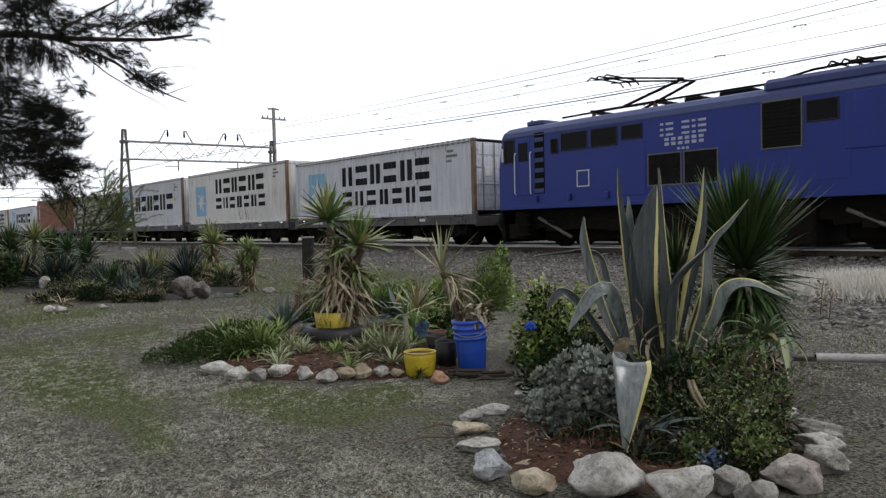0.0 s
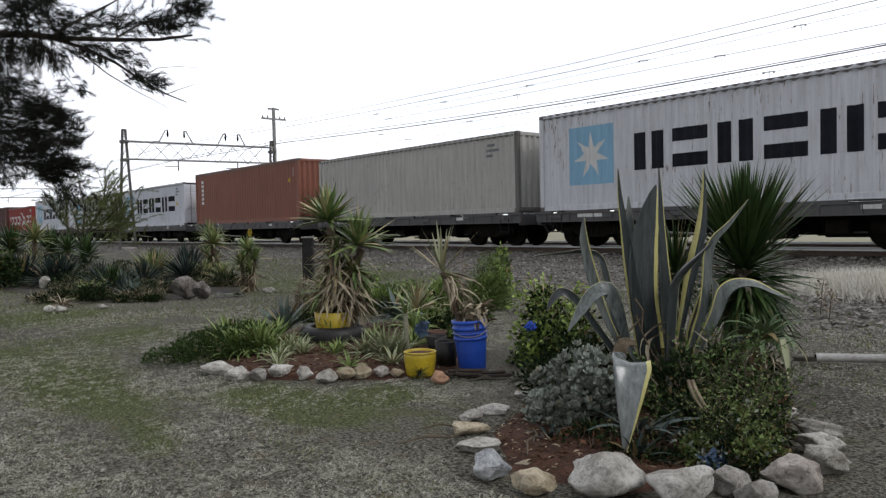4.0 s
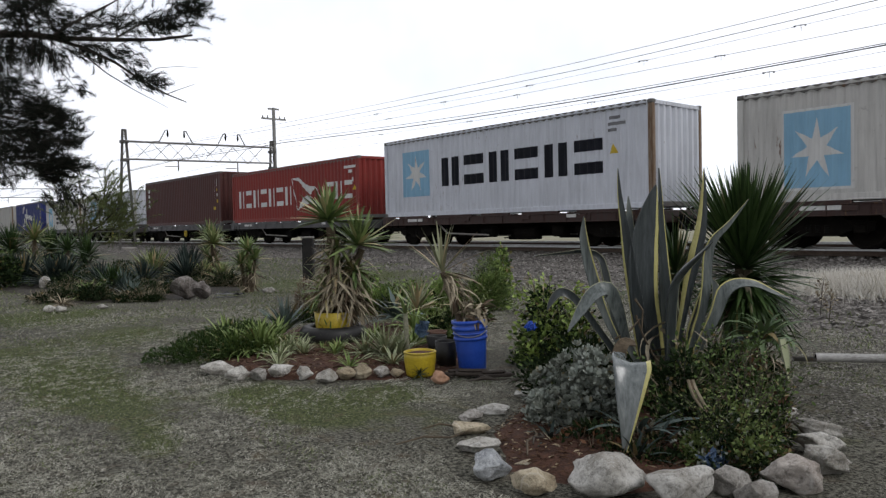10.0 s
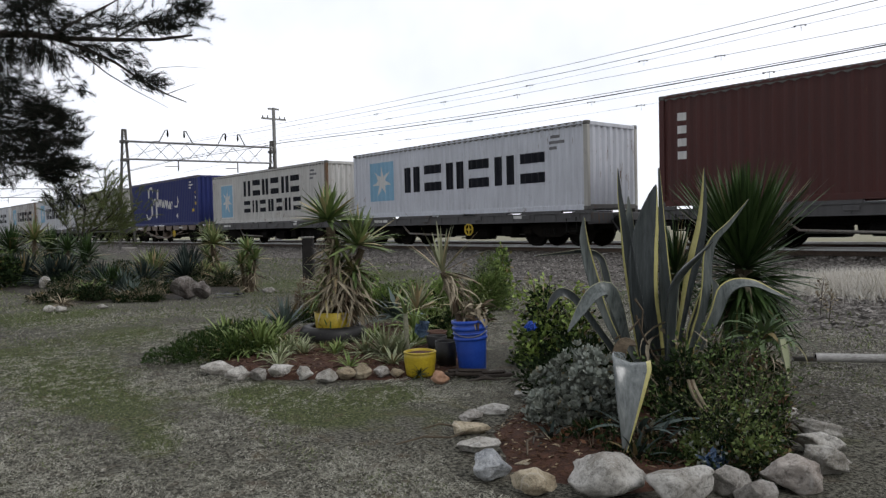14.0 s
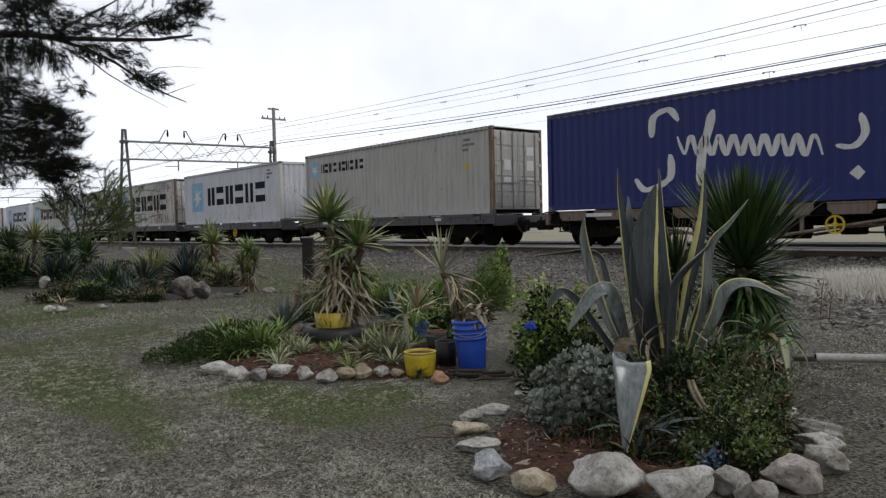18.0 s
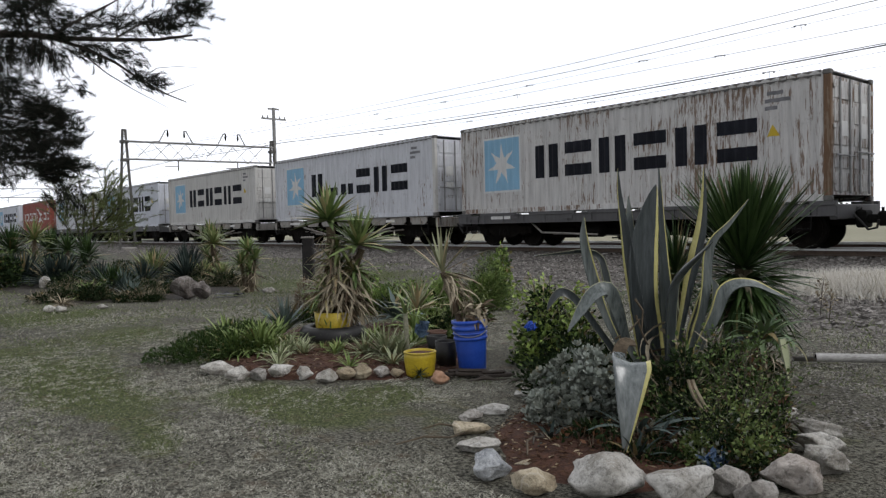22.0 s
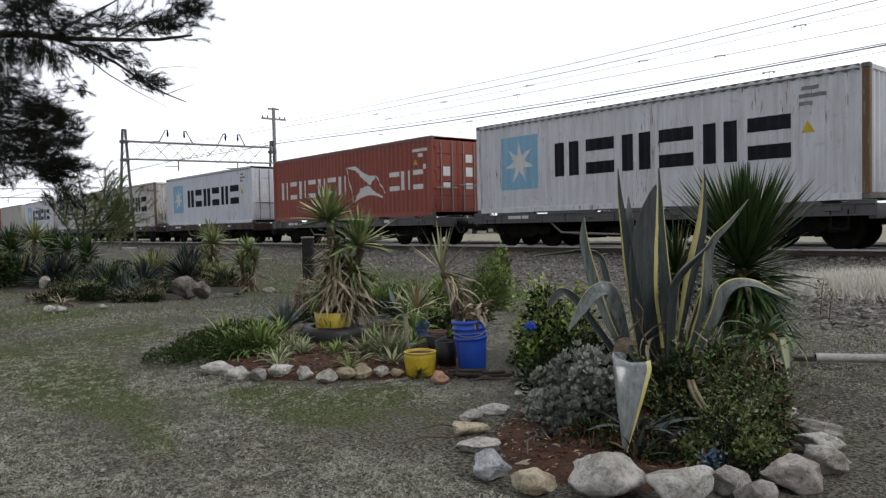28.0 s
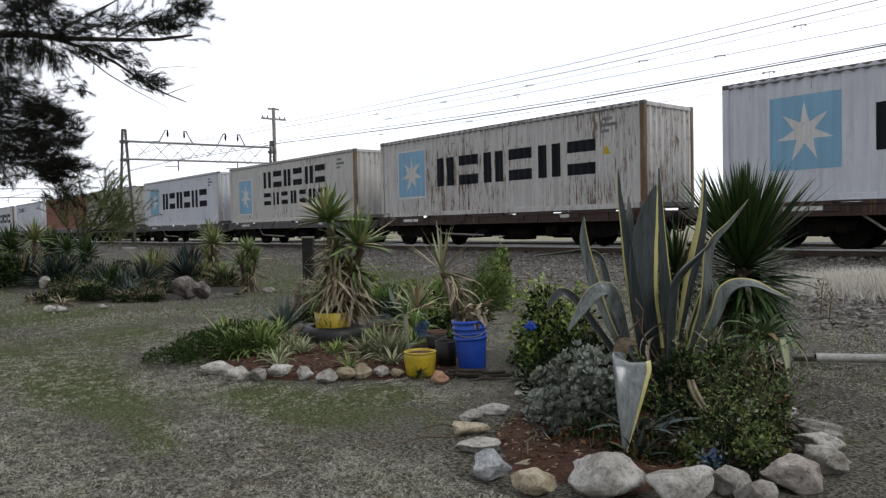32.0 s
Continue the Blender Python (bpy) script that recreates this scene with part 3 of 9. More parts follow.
def star(cx, cz, rx, rz, points=7):
    """A pointed star as columns."""
    out = []
    ring = []
    for i in range(points * 2):
        a = math.pi / 2 + math.pi * i / points
        k = 1.0 if i % 2 == 0 else 0.36
        ring.append((cx + rx * k * math.cos(a), cz + rz * k * math.sin(a)))
    xs = sorted({p[0] for p in ring})

    def cuts(x):
        zs = []
        for i in range(len(ring)):
            (xa, za), (xb, zb) = ring[i], ring[(i + 1) % len(ring)]
            if min(xa, xb) <= x < max(xa, xb):
                zs.append(za + (zb - za) * (x - xa) / (xb - xa))
        return sorted(zs)
    for a, b in zip(xs[:-1], xs[1:]):
        if b - a < 1e-5:
            continue
        e = (b - a) * 1e-3
        p, q = cuts(a + e), cuts(b - e)
        if len(p) == len(q):
            for i in range(0, len(p) - 1, 2):
                out.append((a, p[i], p[i + 1], b, q[i], q[i + 1]))
    return out


CACHE = {}


def cached(key, make):
    if key not in CACHE:
        CACHE[key] = make()
    return CACHE[key]


def deepened(me, k):
    """The same corrugation with ribs k times as deep."""
    for q in me.vertices:
        q.co.y *= k
    return me


def container(label, x_right, height, paint_name, style, doors, post="post_rust", group="containers of the train"):
    """A forty-foot container; its own x runs from its rear end at 0 to its leading end at LEN, y from the camera's side, z from its base."""
    H = height
    box = thing("shipping_container", label, "shipping container", pose(x_right - LEN, NEAR, DECK), group)
    mt = M[paint_name]
    e = 0.11
    side = cached(("side", H, paint_name), lambda: ribbed(e, LEN - e, 0.15, H - 0.09).mesh("side_panel", mt))
    part("side_panel", side, None, box, at=pose(0, 0.012, 0))
    part("side_panel", side, None, box, at=pose(LEN, WID - 0.012, 0, 0, 0, 180))
    endp = cached(("end", H, paint_name), lambda: deepened(ribbed(e, WID - e, 0.15, H - 0.12).mesh("end_panel", mt), 1.9))
    part("end_panel", endp, None, box, at=pose(0.02, WID, 0, 0, 0, -90))
    part("roof", cached(("roof", H, paint_name), lambda: Shape().box(0.06, 0.05, H - 0.03, LEN - 0.06, WID - 0.05, H - 0.005, 0.004).mesh("roof", mt)), None, box)
    part("floor", cached(("floor",), lambda: Shape().box(0.05, 0.05, 0.10, LEN - 0.05, WID - 0.05, 0.16).mesh("floor", M["under"])), None, box)
    pm = M[post]
    posts = cached(("post", H, post), lambda: Shape().box(0, 0, 0.11, 0.16, 0.13, H - 0.11, 0.015).mesh("corner_post", pm))
    rear = cached(("post", H, paint_name), lambda: Shape().box(0, 0, 0.11, 0.16, 0.13, H - 0.11, 0.015).mesh("corner_post", mt))
    part("corner_post", rear, None, box, at=pose(0, 0, 0))
    part("corner_post", rear, None, box, at=pose(0, WID - 0.13, 0))
    part("corner_post", posts, None, box, at=pose(LEN - 0.16, 0, 0))
    part("corner_post", posts, None, box, at=pose(LEN - 0.16, WID - 0.13, 0))
    cast = cached(("cast",), lambda: Shape().box(0, 0, 0, 0.178, 0.162, 0.118, 0.02).mesh("corner_casting", M["rail_grime"]))
    for x in (-0.003, LEN - 0.175):
        for y in (-0.004, WID - 0.158):
            for z in (0.0, H - 0.115):
                part("corner_casting", cast, None, box, at=pose(x, y, z))
    low_rail = cached(("low", paint_name), lambda: Shape().box(0.17, 0.0, 0.004, LEN - 0.17, 0.06, 0.15, 0.008).box(0.17, -0.012, 0.0, LEN - 0.17, 0.07, 0.022, 0.004).mesh("bottom_rail", mt))
    top = cached(("top", H, paint_name), lambda: Shape().box(0.17, 0, 0, LEN - 0.17, 0.06, 0.07, 0.01).mesh("top_rail", mt))
    for y in (0.004, WID - 0.064):
        part("bottom_rail", low_rail, None, box, at=pose(0, y, 0))
        part("top_rail", top, None, box, at=pose(0, y, H - 0.095))
    # dark strips added as the shade where ribs end under rail and roof
    scallop = cached(("scallop", paint_name), lambda: shade_scallops().mesh("rail_lip", M["rail_grime"]))
    part("rail_lip", scallop, None, box, "dark scalloped strip put in as rib shade under the roof edge", at=pose(0.2, -0.002, H - 0.125))
    part("roof_seam", scallop, None, box, "dark scalloped strip put in as rib shade along the roof edge", at=pose(0.2, 0.001, H - 0.03))
    if doors:
        for k in (0, 1):
            d = part("door", cached(("door", H, paint_name, k), lambda: door_leaf(H, k).mesh("door", mt)), None, box)
            for i in range(5):
                part("door_panel", cached(("dpanel", H, paint_name, k), lambda: door_panel(H, k).mesh("door_panel", mt)), None, d, at=pose(0, 0, 0.16 + i * (H - 0.32) / 5))
            for yy in (0.28, 0.82):
                yb = WID / 2 + (yy if k else -yy)
                part("lock_rod", cached(("rod", H), lambda: Shape().tube([(0, 0, 0.16), (0, 0, H - 0.16)], 0.024, 6).mesh("lock_rod", M["steel"])), None, d, at=pose(LEN + 0.045, yb, 0))
                part("lock_handle", cached(("lh",), lambda: Shape().box(0, -0.25, 0, 0.03, 0.25, 0.035, 0.008).mesh("lock_handle", M["steel"])), None, d, at=pose(LEN + 0.05, yb, 1.0 + 0.1 * k))
            for z in (0.35, 0.95, 1.6, H - 0.4):
                part("hinge", cached(("hinge", paint_name), lambda: Shape().box(0, -0.06, 0, 0.03, 0.06, 0.10, 0.008).mesh("hinge", mt)), None, d, at=pose(LEN + 0.01, 0.16 if not k else WID - 0.16, z))
            for zq, hq in ((H * 0.68, 0.3), (H * 0.50, 0.34), (H * 0.34, 0.22)):
                if k or zq < H * 0.6:
                    part("notice", cached(("note", k, hq), lambda: Shape().box(0, 0, 0, 0.004, 0.34, hq).mesh("notice", M["white_mark"])), None, d, "white notice panel", at=pose(LEN + 0.03, WID / 2 + (0.40 if k else -0.72), zq))
    else:
        part("end_panel", endp, None, box, at=pose(LEN - 0.02, 0, 0, 0, 0, 90))
        part("door_header", cached(("hdr", H, paint_name), lambda: Shape().box(LEN - 0.12, 0.1, H - 0.13, LEN - 0.005, WID - 0.1, H - 0.02, 0.01).mesh("end_rail", mt)), None, box).name = "end_rail"
        part("end_sill", cached(("sill", paint_name), lambda: Shape().box(LEN - 0.12, 0.1, 0.02, LEN - 0.005, WID - 0.1, 0.16, 0.01).mesh("end_sill", M["rail_grime"])), None, box)
    # painted signs; bars stand for brands
    def paintwork(key, name, quads, mat_name, note=""):
        me = cached(("mark", key), lambda: marks([(a, b, c, d, e2, f2) for a, b, c, d, e2, f2 in quads]).mesh(name, M[mat_name]))
        return part(name, me, None, box, note, at=pose(0, 0.010, 0))
    if style in ("word", "wordfaded", "two"):
        if style == "two":
            span, z0, z1 = (3.9, 9.8), H - 1.24, H - 0.45
            sx, sz, srx, srz = 1.85, H * 0.45, 0.72, 0.86
        else:
            span, z0, z1 = (3.38, 10.52), H - 1.87, H - 0.87
            sx, sz, srx, srz = 1.97, H * 0.54, 0.79, 0.84
            if H < 2.7:
                z0, z1, srz = H - 1.70, H - 0.76, 0.76
        if paint_name in ("rusty_box", "warm_box", "pale_box") or style == "wordfaded":
            o = 0.06
            paintwork(("rim", H, style), "emblem_rim", [bar(sx - srx - o, sz - srz - o, sx - srx, sz + srz + o), bar(sx + srx, sz - srz - o, sx + srx + o, sz + srz + o), bar(sx - srx, sz - srz - o, sx + srx, sz - srz), bar(sx - srx, sz + srz, sx + srx, sz + srz + o)], "white_mark", "white painted border")
        paintwork(("sq", H, style), "emblem_field", [bar(sx - srx, sz - srz, sx + srx, sz + srz)], "sky_mark", "light blue painted square")
        me = cached(("star", H, style), lambda: marks(star(sx, sz, srx * 0.82, srz * 0.82), 0.008).mesh("emblem_star", M["white_mark"]))
        part("emblem_star", me, None, box, "white painted star", at=pose(0, 0.010, 0))
        kinds = (0, 1, 2, 3, 4, 5)
        for i, q in enumerate(word(*span, z0, z1, kinds)):
            if style == "wordfaded" and i in (2, 3, 4, 5):
                q = [(a, l, min(h2, z0 + 0.45), b2, l2, min(h3, z0 + 0.45)) for a, l, h2, b2, l2, h3 in q if l < z0 + 0.45]
                if not q:
                    continue
            paintwork(("w", H, style, i), "lettering_block", q, "ink")
        if style == "two":
            for i, q in enumerate(word(3.95, 9.85, H - 2.08, H - 1.48, (1, 0, 1, 0, 1, 0, 1), 0.32)):
                paintwork(("w2", H, i), "lettering_block", q, "ink")
    elif style == "line":
        paintwork(("lsq", H), "emblem_field", [bar(0.45, H - 1.05, 1.15, H - 0.35)], "sky_mark", "small light blue painted square")
        me = cached(("lstar", H), lambda: marks(star(0.8, H - 0.7, 0.3, 0.3), 0.008).mesh("emblem_star", M["white_mark"]))
        part("emblem_star", me, None, box, "white painted star", at=pose(0, 0.010, 0))
        for i, q in enumerate(word(1.35, 4.6, H - 0.86, H - 0.47, (0, 1, 0, 1, 0, 1, 0, 1, 0, 1), 0.3)):
            paintwork(("l", H, i), "lettering_block", q, "ink")
    elif style == "bird":
        low = H < 2.7
        for i, q in enumerate(word(0.78, 6.5, 0.74 if low else 1.0, 1.62 if low else 1.8, (0, 1, 0, 1, 0, 1, 0), 0.26, 0.25)):
            paintwork(("h", H, i), "lettering_block", q, "white_mark")
        for i, q in enumerate(word(9.55, 11.63, 0.86 if low else 1.0, 1.62 if low else 1.72, (1, 0, 1), 0.2, 0.25)):
            paintwork(("s", H, i), "lettering_block", q, "white_mark")
        dz = -0.17 if low else 0.0
        up = ((6.5, 2.12, 2.14), (7.2, 1.97, 2.15), (7.73, 1.57, 1.84), (8.2, 1.32, 1.70), (8.66, 1.66, 1.67))
        dn = ((7.03, 0.65, 0.67), (7.52, 0.82, 1.21), (8.08, 0.92, 1.32), (8.54, 0.89, 1.03), (9.05, 0.76, 0.84))
        cols = [(a[0], a[1] + dz, a[2] + dz, b[0], b[1] + dz, b[2] + dz) for r in (up, dn) for a, b in zip(r[:-1], r[1:])]
        paintwork(("wing", H), "emblem_wing", cols, "white_mark", "white wing-shaped painted emblem")
        me = cached(("wingline", H), lambda: ribbon([(6.5, 2.13 + dz), (6.76, 1.4 + dz), (7.03, 0.66 + dz)], 0.045).mesh("emblem_line", M["white_mark"]))
        part("emblem_line", me, None, box, at=pose(0, 0.010, 0))
        me = cached(("wingline2", H), lambda: ribbon([(8.66, 1.66 + dz), (8.95, 1.3 + dz), (9.28, 0.94 + dz)], 0.045).mesh("emblem_line", M["white_mark"]))
        part("emblem_line", me, None, box, at=pose(0, 0.010, 0))
        top = 2.12 if low else 2.38
        paintwork(("code", H), "code_plate", [bar(11.0, top, 11.9, top + 0.11)], "white_mark")
        paintwork(("code2", H), "code_plate", [bar(11.33, top - 0.2, 11.62, top - 0.07)], "white_mark")
        x, z = (11.7, 1.2) if low else (11.09, 1.9)
        paintwork(("bt", H), "warning_sign", [(x, z, z, x + 0.11, z, z + 0.22), (x + 0.11, z, z + 0.22, x + 0.22, z, z)], "yellow_mark", "yellow warning triangle")
        paintwork(("bs", H), "sticker", [bar(11.62, z + 0.35, 11.76, z + 0.52)] if low else [bar(11.66, 1.72, 11.8, 1.9)], "white_mark", "small white sticker")
    elif style == "script":
        wave = [(4.46 + 0.19 * i, (1.36 if i % 2 else 1.80) - 0.018 * i) for i in range(20)]
        strokes = (([(4.5, 2.2), (4.2, 2.52), (3.74, 2.36), (3.68, 1.85)], 0.17), ([(4.24, 1.36), (4.2, 0.74), (3.5, 0.47), (3.15, 0.78)], 0.17),
                   ([(5.46, 2.36), (5.26, 1.7), (5.12, 1.1), (5.08, 0.5)], 0.2), (wave, 0.12), ([(8.34, 1.2), (8.7, 1.15), (8.93, 1.42), (8.84, 1.84)], 0.14))
        for i, (pts, w) in enumerate(strokes):
            me = cached(("sc", i), lambda: ribbon(pts, w).mesh("brush_stroke", M["white_mark"]))
            part("brush_stroke", me, None, box, "white painted flourish", at=pose(0, 0.010, 0))
        paintwork(("dia",), "diamond", [(8.62, 0.58, 0.58, 8.78, 0.42, 0.74), (8.78, 0.42, 0.74, 8.94, 0.58, 0.58)], "white_mark")
    elif style == "upright":
        for i in range(6):
            paintwork(("up", H, i), "lettering_block", [bar(0.86, H - 0.58 - i * 0.24, 1.17, H - 0.41 - i * 0.24)], "white_mark")
    if style == "upright":
        for i, (x, z) in enumerate(((11.15, H - 1.05),)):
            paintwork(("y", H, i), "warning_sign", [(x, z, z, x + 0.13, z, z + 0.24), (x + 0.13, z, z + 0.24, x + 0.26, z, z)], "yellow_mark", "yellow warning sign")
    if style in ("maroon", "upright"):
        for i, (x, z0, z1) in enumerate(((11.33, H - 0.66, H - 0.42), (11.33, H - 1.2, H - 0.72), (11.33, H - 1.72, H - 1.28), (11.67, H - 0.8, H - 0.4))):
            paintwork(("mv", i), "number_bar", [bar(x, z0, x + 0.05, z1)], "white_mark")
    if style in ("maroon", "script"):
        for i, (x, z0, w, h2) in enumerate(((11.64, H - 1.08, 0.12, 0.14), (11.64, H - 1.36, 0.13, 0.15), (11.62, H - 1.72, 0.17, 0.16), (11.2, H - 2.12, 0.30, 0.17))):
            paintwork(("my", i), "warning_sign", [bar(x, z0, x + w, z0 + h2)], "white_mark" if i == 1 else "yellow_mark", "white sticker" if i == 1 else "yellow sticker")
    if style == "maroon":
        for i in range(4):
            paintwork(("mr", i), "lettering_block", [bar(0.55, H - 0.7 - i * 0.33, 0.8, H - 0.5 - i * 0.33)], "white_mark")
    ink = "ink" if paint_name in ("grey_box", "cool_box", "warm_box", "pale_box", "rusty_box", "tan_box") else "white_mark"
    for i, (x, w) in enumerate(() if style in ("maroon", "upright", "bird") else ((10.75, 0.4), (10.7, 0.6), (10.7, 0.3))):
        paintwork(("code", H, ink, i), "code_bar", [bar(x, H - 0.40 - i * 0.17, x + w, H - 0.31 - i * 0.17)], "faint_ink" if ink == "ink" else ink)
    if ink == "ink":
        x, z = 10.75, H - 1.35
        if style in ("line", "word") and (doors or post == "post_rust"):
            paintwork(("wt", H), "warning_sign", [(x, z, z, x + 0.15, z, z + 0.27), (x + 0.15, z, z + 0.27, x + 0.3, z, z)], "yellow_mark", "yellow warning triangle")
    return box


def shade_scallops():
    """One scalloped strip, its lower edge up and down, drawn as the ribs' shade."""
    s = Shape()
    n = 84
    w = (LEN - 0.4) / n
    v = []
    for i in range(n + 1):
        v += [(i * w, 0, 0.03), (i * w, 0, 0.022 if i % 2 else -0.034)]
    return s.add(v, [(2 * i, 2 * i + 1, 2 * i + 3, 2 * i + 2) for i in range(n)])


def door_leaf(H, k):
    y0, y1 = (0.135, WID / 2 - 0.008) if k == 0 else (WID / 2 + 0.008, WID - 0.135)
    x = LEN - 0.01
    s = Shape().box(x - 0.04, y0, 0.13, x, y1, H - 0.13, 0.006)
    return s


def door_panel(H, k):
    y0, y1 = (0.135, WID / 2 - 0.008) if k == 0 else (WID / 2 + 0.008, WID - 0.135)
    return Shape().box(LEN - 0.012, y0 + 0.06, 0.05, LEN + 0.012, y1 - 0.06, (H - 0.32) / 5 - 0.05, 0.016)


# name by name: leading end at the start, height, paint, sign, doors in front, post, words
STD, HC = 2.591, 2.896
G = "grey_box"
TRAIN = [
    (-18.39, STD, G, "two", True, "post_rust", "grey container with dark double lettering and rusty front post", 0),
    (-31.47, HC, "pale_box", "two", False, "post_rust", "streaked pale container with dark double lettering", 0),
    (-44.70, HC, G, "word", False, "post_rust", "grey container with one row of dark lettering", 0),
    (-57.80, STD, "tan_box", "plain", False, "rail_grime", "plain beige-grey container without lettering", 0),
    (-71.83, HC, "brown_box", "upright", False, "brown_box", "red-brown container with small upright white marks", 0),
    (-85.84, STD, "cool_box", "word", True, "cool_box", "clean pale grey container with bold dark lettering", 0),
    (-99.52, STD, "warm_box", "two", False, "post_rust", "cream-grey container with double dark lettering", 1),
    (-114.06, HC, "cool_box", "word", False, "post_rust", "pale grey container with blue star emblem", 1),
    (-128.05, STD, "red_box", "bird", False, "red_box", "bright red container with white lettering and wing emblem", 0),
    (-141.78, HC, "maroon_box", "maroon", False, "maroon_box", "dark maroon corrugated container", 0),
    (-156.34, STD, "cool_box", "word", False, "tan_box", "pale grey container with dark lettering and star", 0),
    (-170.70, STD, "warm_box", "two", False, "post_rust", "dusty grey container with double dark lettering", 0),
    (-185.00, HC, "navy_box", "script", False, "navy_box", "dark blue container with white script strokes", 3),
    (-199.60, HC, "tan_box", "line", True, "post_rust", "tall beige-grey container with one small line of lettering", 0),
    (-214.21, HC, G, "word", False, "warm_box", "grey container with bold dark lettering", 0),
    (-227.98, HC, "rusty_box", "word", True, "post_rust", "badly rust-streaked grey container with dark lettering", 0),
    (-241.58, HC, G, "wordfaded", True, "warm_box", "grey container with half-worn dark lettering", 2),
    (-255.92, HC, "warm_box", "word", True, "warm_box", "dusty grey container with dark lettering", 2),
    (-269.96, HC, "cool_box", "word", True, "cool_box", "pale grey container with dark lettering", 0),
    (-285.20, HC, G, "word", False, "post_rust", "tall grey container with dark lettering and rusty post", 0),
    (-299.76, HC, "brick_box", "bird", True, "brick_box", "faded brick-red container with white lettering and wing emblem", 0),
    (-314.27, HC, "cool_box", "word", True, "cool_box", "clean pale grey container with dark lettering", 1),
    (-328.69, HC, "rusty_box", "word", False, "post_rust", "heavily rusted pale container with dark lettering", 1),
    (-342.70, HC, "warm_box", "two", False, "post_rust", "dusty pale container with double dark lettering", 0),
    (-356.42, HC, "cool_box", "word", False, "tan_box", "pale grey container with dark lettering", 0),
    (-370.70, HC, "tan_box", "plain", False, "tan_box", "plain cream container without lettering", 0),
    (-385.00, HC, "brown_box", "plain", False, "brown_box", "plain brown corrugated container on the train", 0),
    (-399.30, HC, "cool_box", "line", False, "cool_box", "pale grey container with a small line of lettering", 0),
    (-413.60, HC, G, "word", False, "post_rust", "grey container with dark lettering", 0),
    (-427.90, HC, "warm_box", "word", False, "warm_box", "dusty grey container with dark lettering", 0),
]


# ---- flat wagons ----
WHEEL_R = 0.4572


def wheelset():
    s = Shape()
    s.tube([(0, -0.62, 0), (0, 0.62, 0)], 0.075, 10)
    for y in (-0.5335, 0.5335):
        o = 1 if y > 0 else -1
        a = Shape().lathe([(0.08, -0.085), (0.12, -0.07), (0.16, -0.04), (WHEEL_R - 0.07, -0.03), (WHEEL_R - 0.05, -0.065), (WHEEL_R - 0.005, -0.065), (WHEEL_R, 0.05), (WHEEL_R + 0.028, 0.062), (WHEEL_R + 0.028, 0.085), (WHEEL_R - 0.06, 0.085), (0.14, 0.06), (0.08, 0.085)], 24, axis='Y')
        s.add([(x, y - o * q, z) for x, q, z in a.v] if o > 0 else [(x, y + q, z) for x, q, z in a.v], a.f)
    return fix(s.mesh("wheelset", M["under"], smooth=False))


WHEELSET = wheelset()


def bogie_side(y):
    pts = [(-1.18, 0.42), (-1.2, 0.62), (-0.62, 0.66), (-0.42, 0.82), (0.42, 0.82), (0.62, 0.66), (1.2, 0.62), (1.18, 0.42), (0.7, 0.44), (0.4, 0.30), (-0.4, 0.30), (-0.7, 0.44)]
    s = Shape().prism([(x, z) for x, z in pts], y - 0.05, y + 0.05)
    for x in (-0.9, 0.9):
        s.box(x - 0.14, y - 0.10, 0.36, x + 0.14, y + 0.10, 0.58, 0.03)
    return s


def build_bogie(parent, x, axle):
    """axle: the pair of wheelset parts' names stays alike; the bogie's origin lies on the rail head."""
    b = part("bogie", cached(("bolster",), lambda: Shape().box(-0.16, -0.86, 0.55, 0.16, 0.86, 0.80, 0.03).mesh("bogie", M["under"])), None, parent, at=pose(x, 1.22, RAIL_Z - DECK))
    for y in (-0.86, 0.86):
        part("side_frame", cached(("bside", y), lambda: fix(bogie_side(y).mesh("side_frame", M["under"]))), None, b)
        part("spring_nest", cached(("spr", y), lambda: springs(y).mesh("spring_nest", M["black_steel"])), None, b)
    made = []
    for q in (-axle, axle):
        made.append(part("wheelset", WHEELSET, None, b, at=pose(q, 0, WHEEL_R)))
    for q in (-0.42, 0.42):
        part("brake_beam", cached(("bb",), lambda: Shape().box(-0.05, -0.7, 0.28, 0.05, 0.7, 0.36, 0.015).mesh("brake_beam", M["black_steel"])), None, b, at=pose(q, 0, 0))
    return made


def springs(y):
    s = Shape()
    for x in (-0.2, 0.0, 0.2):
        for i in range(4):
            s.tube([(x, y - 0.01, 0.38 + i * 0.05), (x, y - 0.01, 0.41 + i * 0.05)], 0.075, 10)
    return s


WHEELS = []          # (wheelset, first or second of its bogie)


WHEELED = (-71.83, -141.78, -156.34, -185.0, -214.21, -299.76)      # wagons with a yellow brake wheel on this side


